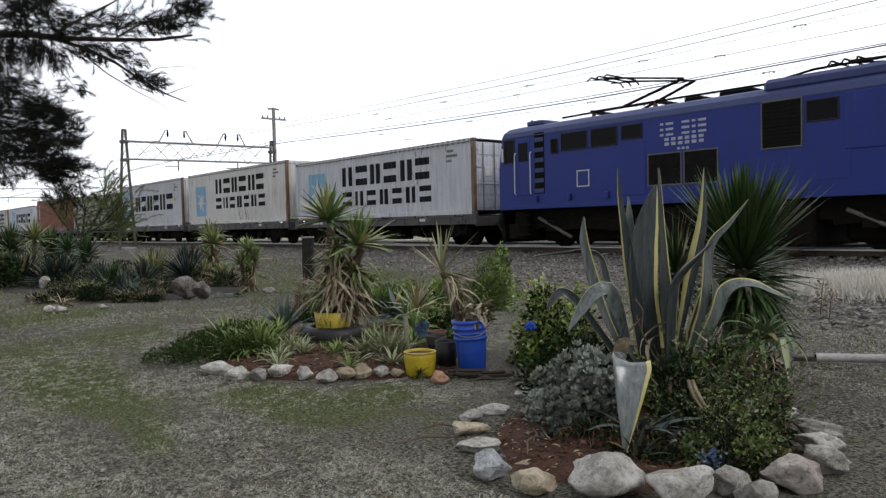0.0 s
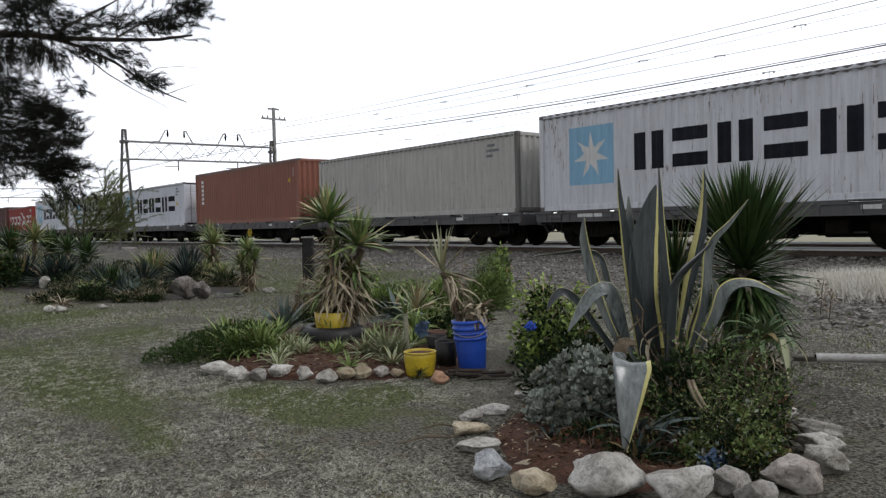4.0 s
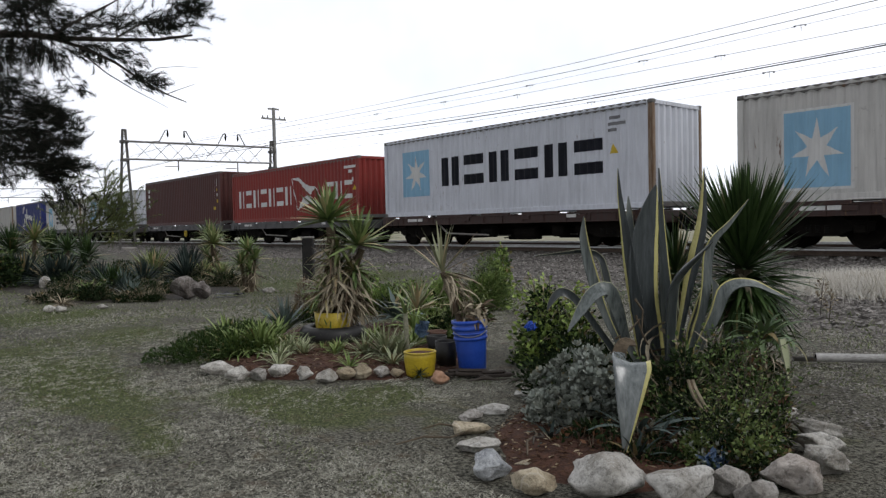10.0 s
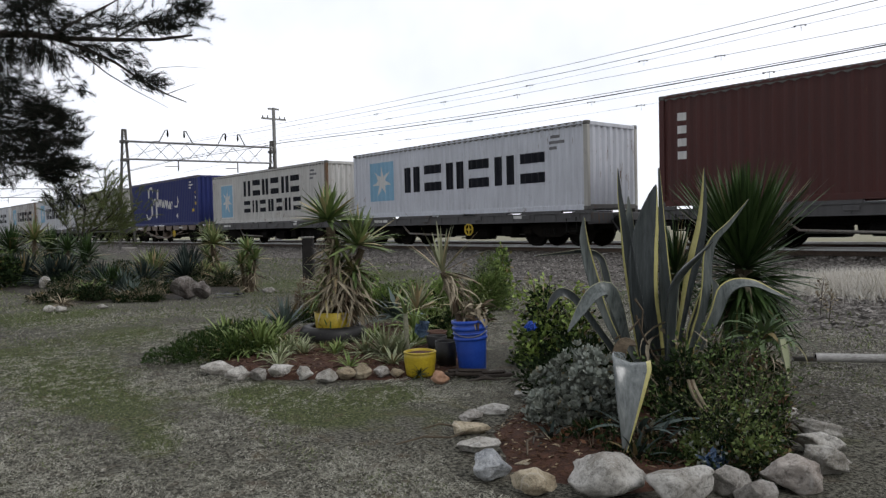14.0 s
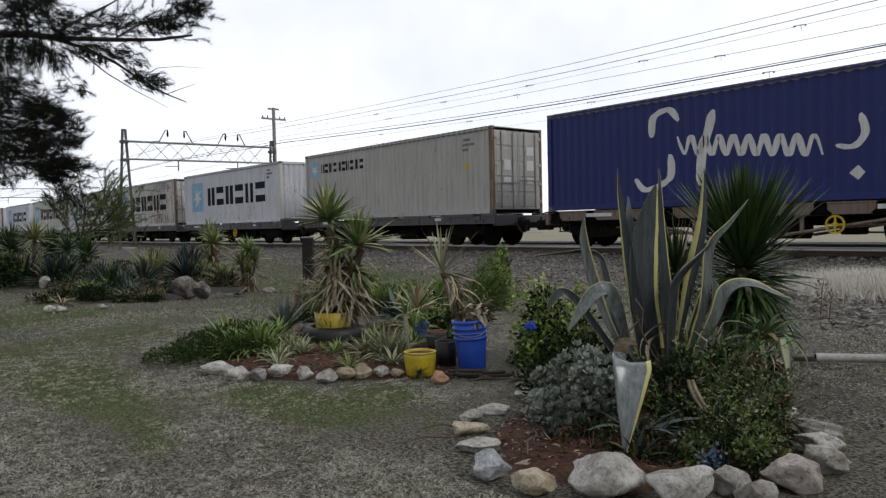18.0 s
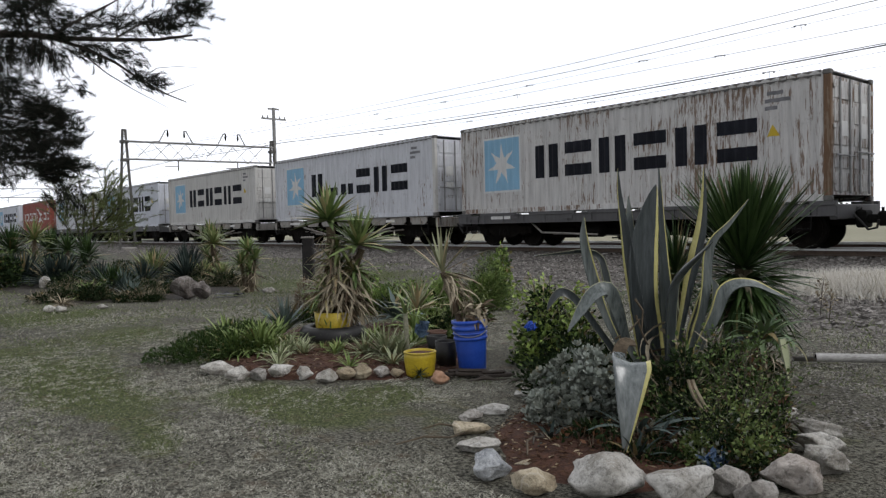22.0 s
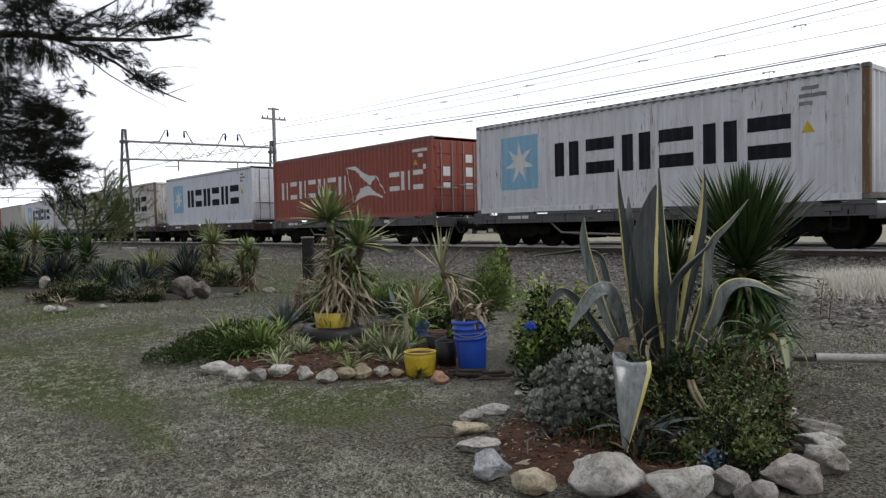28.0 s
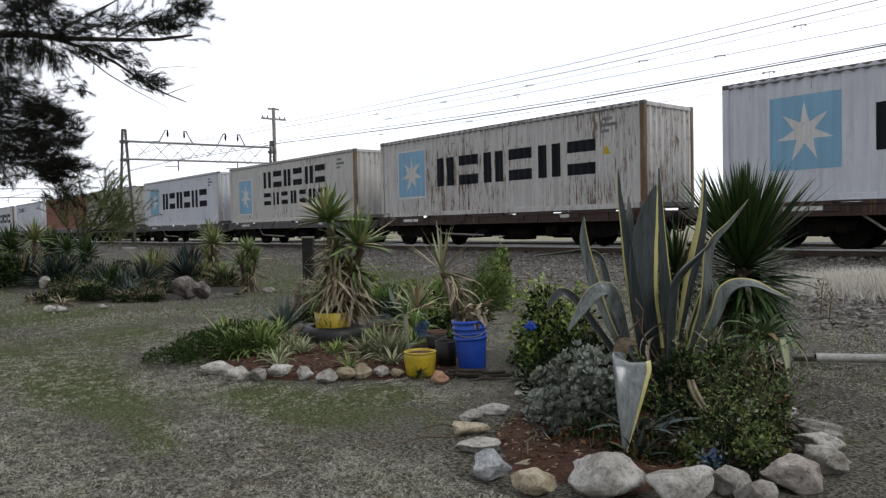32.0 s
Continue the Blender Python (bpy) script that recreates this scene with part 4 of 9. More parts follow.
def wagon(x_right, back_gap, front_gap, frame, label):
    """A bogie flat wagon under one container; its origin is the container's rear corner."""
    w = thing("flat_wagon", label, "flat wagon", pose(x_right - LEN, NEAR, DECK), "wagons of the train")
    fm = M[frame]
    L0, L1 = -0.12, LEN + 0.12
    trussed = frame in ("frame_pale", "frame_rust")
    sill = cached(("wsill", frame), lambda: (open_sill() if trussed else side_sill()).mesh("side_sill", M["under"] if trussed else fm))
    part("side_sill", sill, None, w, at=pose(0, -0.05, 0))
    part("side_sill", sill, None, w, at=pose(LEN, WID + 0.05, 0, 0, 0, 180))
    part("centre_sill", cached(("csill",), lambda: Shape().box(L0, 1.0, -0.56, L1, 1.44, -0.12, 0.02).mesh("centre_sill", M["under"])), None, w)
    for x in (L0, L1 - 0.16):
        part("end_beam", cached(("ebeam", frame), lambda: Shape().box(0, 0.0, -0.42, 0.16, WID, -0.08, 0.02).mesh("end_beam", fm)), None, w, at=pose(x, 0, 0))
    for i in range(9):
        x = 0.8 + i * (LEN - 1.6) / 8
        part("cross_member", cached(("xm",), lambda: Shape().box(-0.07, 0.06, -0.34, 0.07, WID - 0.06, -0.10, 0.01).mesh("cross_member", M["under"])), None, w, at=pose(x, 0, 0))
    for x in (0.09, LEN - 0.09):
        for y in (0.08, WID - 0.08):
            part("twist_lock", cached(("tl",), lambda: Shape().box(-0.11, -0.1, -0.08, 0.11, 0.1, 0.0, 0.015).mesh("twist_lock", M["rail_grime"])), None, w, at=pose(x, y, 0))
    for x in (1.75, LEN - 1.75):
        for i, o in enumerate(build_bogie(w, x, 0.914)):
            WHEELS.append((o, i))
    part("brake_cylinder", cached(("bc",), lambda: Shape().tube([(0, 0, 0), (0.06, 0, 0), (0.08, 0, 0), (0.62, 0, 0), (0.68, 0, 0)], [0.10, 0.16, 0.19, 0.19, 0.12], 14).mesh("brake_cylinder", M["black_steel"], smooth=False)), None, w, at=pose(4.9, 0.62, -0.62))
    part("air_tank", cached(("tank",), lambda: Shape().tube([(0, 0, 0), (0.05, 0, 0), (0.95, 0, 0), (1.0, 0, 0)], [0.08, 0.2, 0.2, 0.08], 14).mesh("air_tank", M["under"])), None, w, at=pose(6.6, 0.55, -0.66))
    part("brake_lever", cached(("blv",), lambda: Shape().tube([(0, 0, 0), (0.5, -0.03, -0.35), (2.6, 0, -0.42)], 0.03, 6).mesh("brake_lever", M["frame_pale"])), None, w, at=pose(3.1, 0.12, -0.30))
    if x_right in WHEELED:
        part("hand_wheel", cached(("hw",), lambda: Shape().lathe([(0.17, -0.02), (0.21, -0.02), (0.21, 0.02), (0.17, 0.02), (0.17, -0.02)], 18, axis='Y').lathe([(0.0, -0.03), (0.06, -0.02), (0.06, 0.02), (0.0, 0.03)], 10, axis='Y').box(-0.19, -0.012, -0.02, 0.19, 0.012, 0.02).box(-0.02, -0.012, -0.19, 0.02, 0.012, 0.19).mesh("hand_wheel", M["yellow_mark"])), None, w, "worn yellow brake wheel", at=pose(7.1 if frame == "frame_grey" else 8.35, -0.06, -0.53))
        part("brake_wheel_bracket", cached(("hwb",), lambda: Shape().box(-0.03, 0.0, -0.56, 0.03, 0.05, -0.3, 0.008).tube([(0, 0.05, -0.53), (0, 0.9, -0.53)], 0.022, 6).mesh("brake_wheel_bracket", M["black_steel"])), None, w, at=pose(7.1 if frame == "frame_grey" else 8.35, -0.03, 0))
    if trussed:
        for i in range(9):
            x = 0.5 + i * 1.28
            part("sill_bracket", cached(("sbr", frame), lambda: sill_bracket().mesh("sill_bracket", fm)), None, w, at=pose(x, -0.05, 0))
        for y in (0.0, WID - 0.04):
            part("truss_rod", cached(("trod", frame), lambda: Shape().tube([(2.7, 0, -0.34), (4.3, 0, -0.60), (5.3, 0, -0.80), (6.9, 0, -0.80), (9.6, 0, -0.40)], 0.04, 7).tube([(5.2, 0.03, -0.6), (4.85, 0.03, -0.34)], 0.025, 5).mesh("truss_rod", fm)), None, w, "pale bent truss rod under the frame", at=pose(0, y, 0))
            for x in (4.9, 6.26, 7.6):
                part("truss_post", cached(("tpost", frame), lambda: Shape().box(-0.045, 0, -0.80, 0.045, 0.05, -0.32, 0.01).mesh("truss_post", fm)), None, w, at=pose(x, y, 0.14 if x == 7.6 else 0.0))
        part("brake_reservoir", cached(("bres", frame), lambda: Shape().tube([(0, 0, 0), (0.04, 0, 0), (0.5, 0, 0), (0.54, 0, 0)], [0.08, 0.17, 0.17, 0.08], 14).mesh("brake_reservoir", fm)), None, w, at=pose(5.5, 0.4, -0.58))
        part("pull_rod", cached(("prod", frame), lambda: Shape().tube([(7.9, 0.25, -0.62), (9.9, 0.25, -0.50)], 0.035, 6).tube([(2.3, 0.3, -0.52), (4.2, 0.3, -0.68)], 0.03, 6).mesh("pull_rod", fm)), None, w)
    for x in (3.4, 8.6):
        part("brake_rod", cached(("brod",), lambda: Shape().tube([(0, 0, 0), (2.6, 0, -0.04)], 0.025, 6).mesh("brake_rod", M["rail_grime"])), None, w, at=pose(x, 0.85, -0.72))
    if not trussed:
        for x, ww, z in ((2.95, 1.3, -0.84), (4.5, 0.9, -0.78), (5.75, 1.1, -0.90), (7.0, 0.9, -0.80), (8.0, 1.3, -0.86)):
            part("brake_gear", cached(("bgear", ww), lambda: Shape().box(0, 0.95, z, ww, 1.55, -0.5, 0.05).tube([(-0.1, 0.9, z + 0.06), (ww + 0.1, 0.9, z + 0.12)], 0.025, 6).mesh("brake_gear", M["under"])), None, w, at=pose(x, 0, 0))
    part("valve_box", cached(("vb",), lambda: Shape().box(0, 0, 0, 0.5, 0.3, 0.34, 0.03).mesh("valve_box", M["under"])), None, w, at=pose(8.3, 0.3, -0.76))
    for x, y in ((0.5, -0.06), (LEN - 0.8, -0.06)):
        part("step", cached(("step",), lambda: Shape().box(0, 0, -0.62, 0.03, 0.03, -0.2).box(0.37, 0, -0.62, 0.4, 0.03, -0.2).box(0, -0.03, -0.64, 0.4, 0.07, -0.61).mesh("step", M["black_steel"])), None, w, at=pose(x, y, 0))
    for x, g, d in ((L0, back_gap, -1), (L1, front_gap, 1)):
        r = round(max(0.25, g / 2 - 0.12), 1)
        part("coupler", cached(("cpl", r), lambda: coupler(r).mesh("coupler", M["black_steel"])), None, w, at=pose(x, 1.22, -0.42, 0, 0, 0 if d > 0 else 180))
        hose = cached(("hose",), lambda: Shape().tube([(0, 0, 0), (0.12, 0, -0.12), (0.3, 0, -0.34), (0.48, 0, -0.30), (0.52, 0, -0.12)], 0.028, 7).mesh("brake_hose", M["plastic_black"]))
        part("brake_hose", hose, None, w, at=pose(x, 0.92 if d > 0 else 1.5, -0.32, 0, 0, 0 if d > 0 else 180))
    for x, ww in ((1.5, 0.9), (LEN - 3.0, 0.55)):
        part("number_bar", cached(("nb", ww), lambda: Shape().box(0, 0, 0, ww, 0.004, 0.1).mesh("number_bar", M["white_mark"])), None, w, at=pose(x, -0.056, -0.21))
    return w


GAPS = ((-0.12, 0.5), (1.0, 2.6), (3.2, 5.0), (5.5, 6.8), (7.4, 8.9), (9.6, 11.2), (11.75, LEN + 0.12))    # where packing closes the slit under the container


def side_sill():
    s = Shape()
    s.box(-0.12, 0, -0.32, LEN + 0.12, 0.02, -0.075, 0)
    s.box(-0.12, -0.03, -0.10, LEN + 0.12, 0.12, -0.075, 0.006)
    s.box(-0.12, -0.03, -0.345, LEN + 0.12, 0.12, -0.318, 0.006)
    for a, b in GAPS:
        s.box(a, -0.01, -0.076, b, 0.1, -0.004, 0.006)
    for i in range(14):
        x = 0.3 + i * (LEN - 0.6) / 13
        s.box(x - 0.01, -0.026, -0.318, x + 0.01, 0.0, -0.10)
    for x in (0.55, 2.4, 4.6, 7.4, 9.6, LEN - 0.9):
        s.box(x, -0.035, -0.24, x + 0.35, 0.0, -0.115, 0.01)
    return s


def open_sill():
    """The dark recessed sill of a wagon whose outer brackets stand clear of it."""
    s = Shape().box(-0.12, 0.14, -0.34, LEN + 0.12, 0.20, -0.05, 0)
    s.box(-0.12, 0.02, -0.055, LEN + 0.12, 0.2, -0.02, 0.006)
    s.box(-0.12, 0.06, -0.345, LEN + 0.12, 0.22, -0.318, 0.006)
    return s


def sill_bracket():
    """A flanged plate with a sloping foot that carries the deck's edge."""
    s = Shape().prism([(0, -0.035), (0.98, -0.035), (0.98, -0.2), (0.86, -0.30), (0.12, -0.30), (0, -0.2)], 0.0, 0.03)
    s.box(-0.02, -0.02, -0.065, 1.0, 0.12, -0.035, 0.005)
    s.box(0.1, -0.015, -0.31, 0.88, 0.12, -0.285, 0.005)
    return s


def coupler(r):
    s = Shape().box(0, -0.22, -0.2, min(0.22, r * 0.5), 0.22, 0.2, 0.04)
    s.box(0, -0.09, -0.1, max(0.05, r - 0.18), 0.09, 0.1, 0.02)
    s.box(r - 0.26, -0.19, -0.17, r - 0.02, 0.12, 0.17, 0.05)
    s.box(r - 0.1, 0.03, -0.14, r + 0.1, 0.17, 0.14, 0.04)
    s.tube([(r - 0.2, 0, 0.1), (r - 0.2, 0, 0.26)], 0.03, 6)
    return s


MOVERS = []
FRAMES = ("frame_grey", "frame_brown", "frame_pale", "frame_rust")
FRAME_WORDS = ("grimy dark grey bogie flat wagon under a container", "rust-brown bogie flat wagon under a container", "pale worn bogie flat wagon with exposed brake rods", "rust-stained open-framed wagon with a yellow brake wheel")
for i, (xr, hh, pn, st, dr, po, words, fr) in enumerate(TRAIN):
    MOVERS.append(container(words, xr, hh, pn, st, dr, po))
    ahead = 1.2 if i == 0 else (TRAIN[i - 1][0] - LEN) - xr
    behind = (xr - LEN) - TRAIN[i + 1][0] if i + 1 < len(TRAIN) else 2.0
    MOVERS.append(wagon(xr, behind, ahead, FRAMES[fr], FRAME_WORDS[fr]))


# ---- the locomotive ----
def build_loco():
    Y0 = 16.80
    lo = thing("electric_locomotive", "deep blue electric locomotive with raised pantograph and near-black bogies", "locomotive", pose(-16.96, Y0, RAIL_Z - 0.06))
    W, LL = 2.84, 15.2
    blue, roof = M["loco_blue"], M["loco_roof"]
    # body: side plates up to the cant rail, then a rounded roof; the ends lean back above the waist
    sec = [(0.0, 1.24), (0.0, 3.50), (0.06, 3.66), (0.22, 3.78), (0.55, 3.86)]
    ends = {1.24: 0.0, 2.55: 0.0, 3.50: 0.14, 3.66: 0.2, 3.78: 0.3, 3.86: 0.5}
    body = Shape()
    rows = []
    for y, z in [(0.0, 1.24), (0.0, 2.55), (0.0, 3.50)]:
        a = ends[z]
        rows.append([(a, y, z), (LL - a, y, z), (LL - a, W - y, z), (a, W - y, z)])
    v = [p for r in rows for p in r]
    body.add(v, [(i * 4 + k, i * 4 + (k + 1) % 4, (i + 1) * 4 + (k + 1) % 4, (i + 1) * 4 + k) for i in range(2) for k in range(4)] + [(3, 2, 1, 0)])
    part("body", fix(body.mesh("body", blue)), None, lo)
    rf = Shape()
    rows = []
    for y, z in [(0.0, 3.50), (0.05, 3.66), (0.2, 3.79), (0.55, 3.88), (1.0, 3.92)]:
        a = {3.50: 0.14, 3.66: 0.18, 3.79: 0.28, 3.88: 0.5, 3.92: 0.8}[z]
        rows.append([(a, y, z), (LL - a, y, z), (LL - a, W - y, z), (a, W - y, z)])
    v = [p for r in rows for p in r]
    rf.add(v, [(i * 4 + k, i * 4 + (k + 1) % 4, (i + 1) * 4 + (k + 1) % 4, (i + 1) * 4 + k) for i in range(4) for k in range(4)] + [(16, 17, 18, 19)])
    part("roof", fix(rf.mesh("roof", roof)), None, lo, "dusty grey-blue rounded roof")
    part("roof_hatch", Shape().box(8.62, 0.12, 3.70, 13.4, W - 0.12, 4.02, 0.09), roof, lo)
    part("roof_box", Shape().box(0.75, 0.5, 3.88, 1.45, 1.6, 4.02, 0.03), M["loco_roof"], lo)
    part("cant_rail", Shape().box(0.15, -0.012, 3.485, LL - 0.15, 0.02, 3.515), roof, lo)
    part("sill_strip", Shape().box(0.02, -0.014, 1.24, LL - 0.02, 0.01, 1.36, 0.006), blue, lo)

    def pane(name, x0, z0, x1, z1, mat=M["glass_dark"], rim=0.03, note=""):
        w = part(name, Shape().box(x0 - rim, -0.022, z0 - rim, x1 + rim, 0.005, z0, 0.006).box(x0 - rim, -0.022, z1, x1 + rim, 0.005, z1 + rim, 0.006).box(x0 - rim, -0.022, z0, x0, 0.005, z1, 0.006).box(x1, -0.022, z0, x1 + rim, 0.005, z1, 0.006), M["rail_grime"] if name == "grille" else M["plastic_black"], lo, note)
        part("pane", Shape().box(x0, -0.008, z0, x1, -0.003, z1), mat, w)
        return w
    pane("cab_window", 0.26, 2.72, 0.66, 3.42, note="dark cab side window")
    for x0, z0, x1, z1 in ((2.62, 2.93, 3.54, 3.40), (3.72, 2.93, 4.58, 3.40), (4.76, 3.04, 5.38, 3.38), (9.70, 2.93, 10.34, 3.36)):
        pane("window", x0, z0, x1, z1)
    for x0, z0, x1, z1, n in ((5.60, 1.74, 6.54, 2.52, 9), (6.66, 1.74, 7.54, 2.52, 9), (8.68, 2.42, 9.56, 3.46, 12)):
        gr = pane("grille", x0, z0, x1, z1, M["black_steel"], 0.035, "dark louvred air intake")
        for i in range(n):
            z = z0 + (i + 0.5) * (z1 - z0) / n
            part("louvre", cached(("louvre", round(x1 - x0, 2)), lambda: Shape().box(0, -0.02, -0.012, x1 - x0, -0.006, 0.012).mesh("louvre", M["black_steel"])), None, gr, at=pose(x0, 0, z))
    pane("vent", 2.22, 2.88, 2.46, 3.28, M["black_steel"], 0.03)
    d = part("cab_door", Shape().box(0.78, -0.015, 1.66, 1.34, 0.0, 3.42, 0.01), blue, lo)
    part("door_pane", Shape().box(0.86, -0.02, 2.72, 1.26, -0.012, 3.30), M["glass_dark"], d)
    for x in (0.74, 1.40):
        part("handrail", Shape().tube([(x, -0.01, 1.7), (x, -0.07, 1.74), (x, -0.07, 2.95), (x, -0.01, 3.0)], 0.016, 6), M["white_mark"], lo, "pale grey handrail")
    part("equipment_door", Shape().box(4.70, -0.012, 1.50, 5.49, 0.0, 2.92, 0.006), blue, lo)
    part("side_panel", Shape().box(10.48, -0.025, 2.24, 12.6, 0.0, 3.46, 0.02), blue, lo)
    part("lower_panel", Shape().box(9.3, -0.008, 1.62, 10.6, 0.0, 2.3, 0.003), blue, lo)
    part("plate_frame", Shape().box(3.17, -0.012, 1.82, 3.62, 0.0, 1.85).box(3.17, -0.012, 2.27, 3.62, 0.0, 2.30).box(3.17, -0.012, 1.85, 3.20, 0, 2.27).box(3.59, -0.012, 1.85, 3.62, 0, 2.27), M["white_mark"], lo, "white outlined panel")
    lad = part("ladder_niche", Shape().box(1.53, -0.008, 1.70, 1.93, 0.0, 3.56, 0.004), M["under"], lo)
    for i in range(6):
        part("rung_plate", cached(("rp",), lambda: Shape().box(1.55, -0.03, 0, 1.91, -0.005, 0.13, 0.01).mesh("rung_plate", M["loco_roof"])), None, lad, at=pose(0, 0, 1.72 + i * 0.31))
    for x in (1.75, 3.05, 4.4):
        part("jacking_lug", cached(("lug",), lambda: Shape().box(-0.06, -0.08, 0, 0.06, 0.0, 0.2, 0.02).mesh("jacking_lug", blue)), None, lo, at=pose(x - 0.15, 0, 1.45))
    # running numbers and owner's name as plain bars
    x = 5.95
    for w in (0.10, 0.22, 0.0, 0.22, 0.10, 0.22):
        if w:
            for z in (2.98, 3.12, 3.26):
                part("number_bar", Shape().box(x, -0.006, z, x + w, -0.002, z + 0.06), M["pale_mark"], lo)
        x += (w or 0.1) + 0.07
    for i in range(6):
        part("name_bar", cached(("nmb",), lambda: Shape().box(0, -0.006, 2.73, 0.13, -0.002, 2.81).box(0, -0.006, 2.85, 0.13, -0.002, 2.93).mesh("name_bar", M["pale_mark"])), None, lo, at=pose(6.08 + i * 0.195, 0, 0))
    for i in range(3):
        part("name_bar", cached(("nms",), lambda: Shape().box(0, -0.006, 2.60, 0.08, -0.002, 2.66).mesh("name_bar", M["pale_mark"])), None, lo, at=pose(6.45 + i * 0.125, 0, 0))
    # ends
    for x, o in ((0, -1), (LL, 1)):
        part("buffer_beam", Shape().box(x - 0.02 if o > 0 else x - 0.14, 0.1, 0.75, x + 0.14 if o > 0 else x + 0.02, W - 0.1, 1.26, 0.02), M["under"], lo)
        part("coupler", cached(("cpl", 0.6), lambda: coupler(0.6).mesh("coupler", M["black_steel"])), None, lo, at=pose(x + 0.12 * o, W / 2, 0.84, 0, 0, 0 if o > 0 else 180))
        part("windscreen", Shape().box(x - 0.1 * o - 0.012, 0.35, 2.7, x - 0.1 * o + 0.012, W - 0.35, 3.35, 0.01), M["glass_dark"], lo)
        part("headlight", Shape().tube([(x - 0.12 * o, W / 2, 3.62), (x + 0.04 * o, W / 2, 3.62)], 0.12, 12), M["white_mark"], lo)
        part("mirror", Shape().box(x - 0.2 * o - 0.03, -0.09, 2.75, x - 0.2 * o + 0.03, -0.02, 3.2, 0.02), M["white_mark"], lo, "white mirror housing")
        part("pilot", Shape().box(min(x, x + 0.14 * o), 0.2, 0.2, max(x, x + 0.14 * o), W - 0.2, 0.74, 0.03), M["under"], lo)
        for k in range(9):
            part("pilot_bar", cached(("pbar", o), lambda: Shape().box(min(0, 0.05 * o), 0, 0.18, max(0, 0.05 * o), 0.06, 0.5, 0.01).mesh("pilot_bar", M["rail_grime"])), None, lo, at=pose(x + 0.14 * o, 0.3 + k * 0.27, 0))
        for yy in (0.5, 1.9):
            part("brake_hose", cached(("lhose", o), lambda: Shape().tube([(0, 0, 0.95), (0.14 * o, 0, 0.88), (0.3 * o, 0, 0.6), (0.24 * o, 0, 0.36)], 0.03, 7).mesh("brake_hose", M["plastic_black"])), None, lo, at=pose(x + 0.12 * o, yy, 0))
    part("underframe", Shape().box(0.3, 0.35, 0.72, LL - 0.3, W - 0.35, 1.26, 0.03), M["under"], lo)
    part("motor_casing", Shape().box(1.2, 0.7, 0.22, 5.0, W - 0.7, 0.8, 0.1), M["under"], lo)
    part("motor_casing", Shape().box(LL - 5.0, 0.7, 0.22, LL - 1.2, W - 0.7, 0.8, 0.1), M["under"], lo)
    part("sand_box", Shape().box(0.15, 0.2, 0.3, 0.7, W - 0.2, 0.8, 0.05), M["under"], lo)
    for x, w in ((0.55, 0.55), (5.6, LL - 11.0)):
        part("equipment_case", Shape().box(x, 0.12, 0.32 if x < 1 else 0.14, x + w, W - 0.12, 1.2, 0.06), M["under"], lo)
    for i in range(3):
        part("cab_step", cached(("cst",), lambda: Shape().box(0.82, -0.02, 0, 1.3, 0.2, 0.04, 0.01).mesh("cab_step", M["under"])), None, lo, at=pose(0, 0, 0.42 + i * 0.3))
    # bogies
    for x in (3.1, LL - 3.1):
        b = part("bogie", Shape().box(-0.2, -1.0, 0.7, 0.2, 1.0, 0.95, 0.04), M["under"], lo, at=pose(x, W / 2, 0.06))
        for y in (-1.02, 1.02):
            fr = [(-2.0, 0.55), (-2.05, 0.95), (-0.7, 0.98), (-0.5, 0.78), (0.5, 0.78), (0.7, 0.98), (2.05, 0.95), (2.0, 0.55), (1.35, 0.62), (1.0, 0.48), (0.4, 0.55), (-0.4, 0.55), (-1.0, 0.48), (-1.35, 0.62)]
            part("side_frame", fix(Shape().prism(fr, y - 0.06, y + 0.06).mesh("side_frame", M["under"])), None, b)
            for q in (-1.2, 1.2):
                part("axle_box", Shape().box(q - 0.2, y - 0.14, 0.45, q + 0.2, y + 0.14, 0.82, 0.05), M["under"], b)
            part("traction_bar", Shape().tube([(-1.7, y * 1.1, 0.9), (-0.4, y * 1.1, 0.3)], 0.05, 7), M["rail_grime"], b)
        for i, q in enumerate((-1.2, 1.2)):
            ws = part("wheelset", WHEELSET, None, b, at=pose(q, 0, WHEEL_R))
            WHEELS.append((ws, i))
    # roof gear
    def pantograph(x, up):
        p = part("pantograph", Shape().box(x - 1.1, 0.75, 4.02, x + 1.2, 0.83, 4.08).box(x - 1.1, 2.01, 4.02, x + 1.2, 2.09, 4.08).box(x - 1.1, 0.75, 4.0, x - 1.02, 2.09, 4.1).box(x + 1.12, 0.75, 4.0, x + 1.2, 2.09, 4.1), M["black_steel"], lo)
        for dx in (-1.0, 1.1):
            for y in (0.79, 2.05):
                part("insulator", Shape().tube([(x + dx, y, 3.85), (x + dx, y, 4.03)], [0.07, 0.05], 8), M["clay"], p)
        if up:
            k, h = (x + 1.75, 4.62), (x - 0.75, 5.02)
        else:
            k, h = (x + 1.6, 4.2), (x - 0.8, 4.28)
        for y in (0.95, 1.9):
            part("lower_arm", Shape().tube([(x - 0.1, y, 4.08), (k[0], 1.42 + (y - 1.42) * 0.6, k[1])], 0.04, 6), M["black_steel"], p)
            part("upper_arm", Shape().tube([(k[0], 1.42 + (y - 1.42) * 0.6, k[1]), (h[0], y, h[1])], 0.028, 6), M["black_steel"], p)
        for dx in (-0.28, 0.0, 0.28):
            part("contact_strip", Shape().tube([(h[0] + dx, 0.55, h[1] - 0.1), (h[0] + dx, 0.72, h[1] + 0.02), (h[0] + dx, 2.12, h[1] + 0.02), (h[0] + dx, 2.3, h[1] - 0.1)], 0.022, 6), M["black_steel"], p)
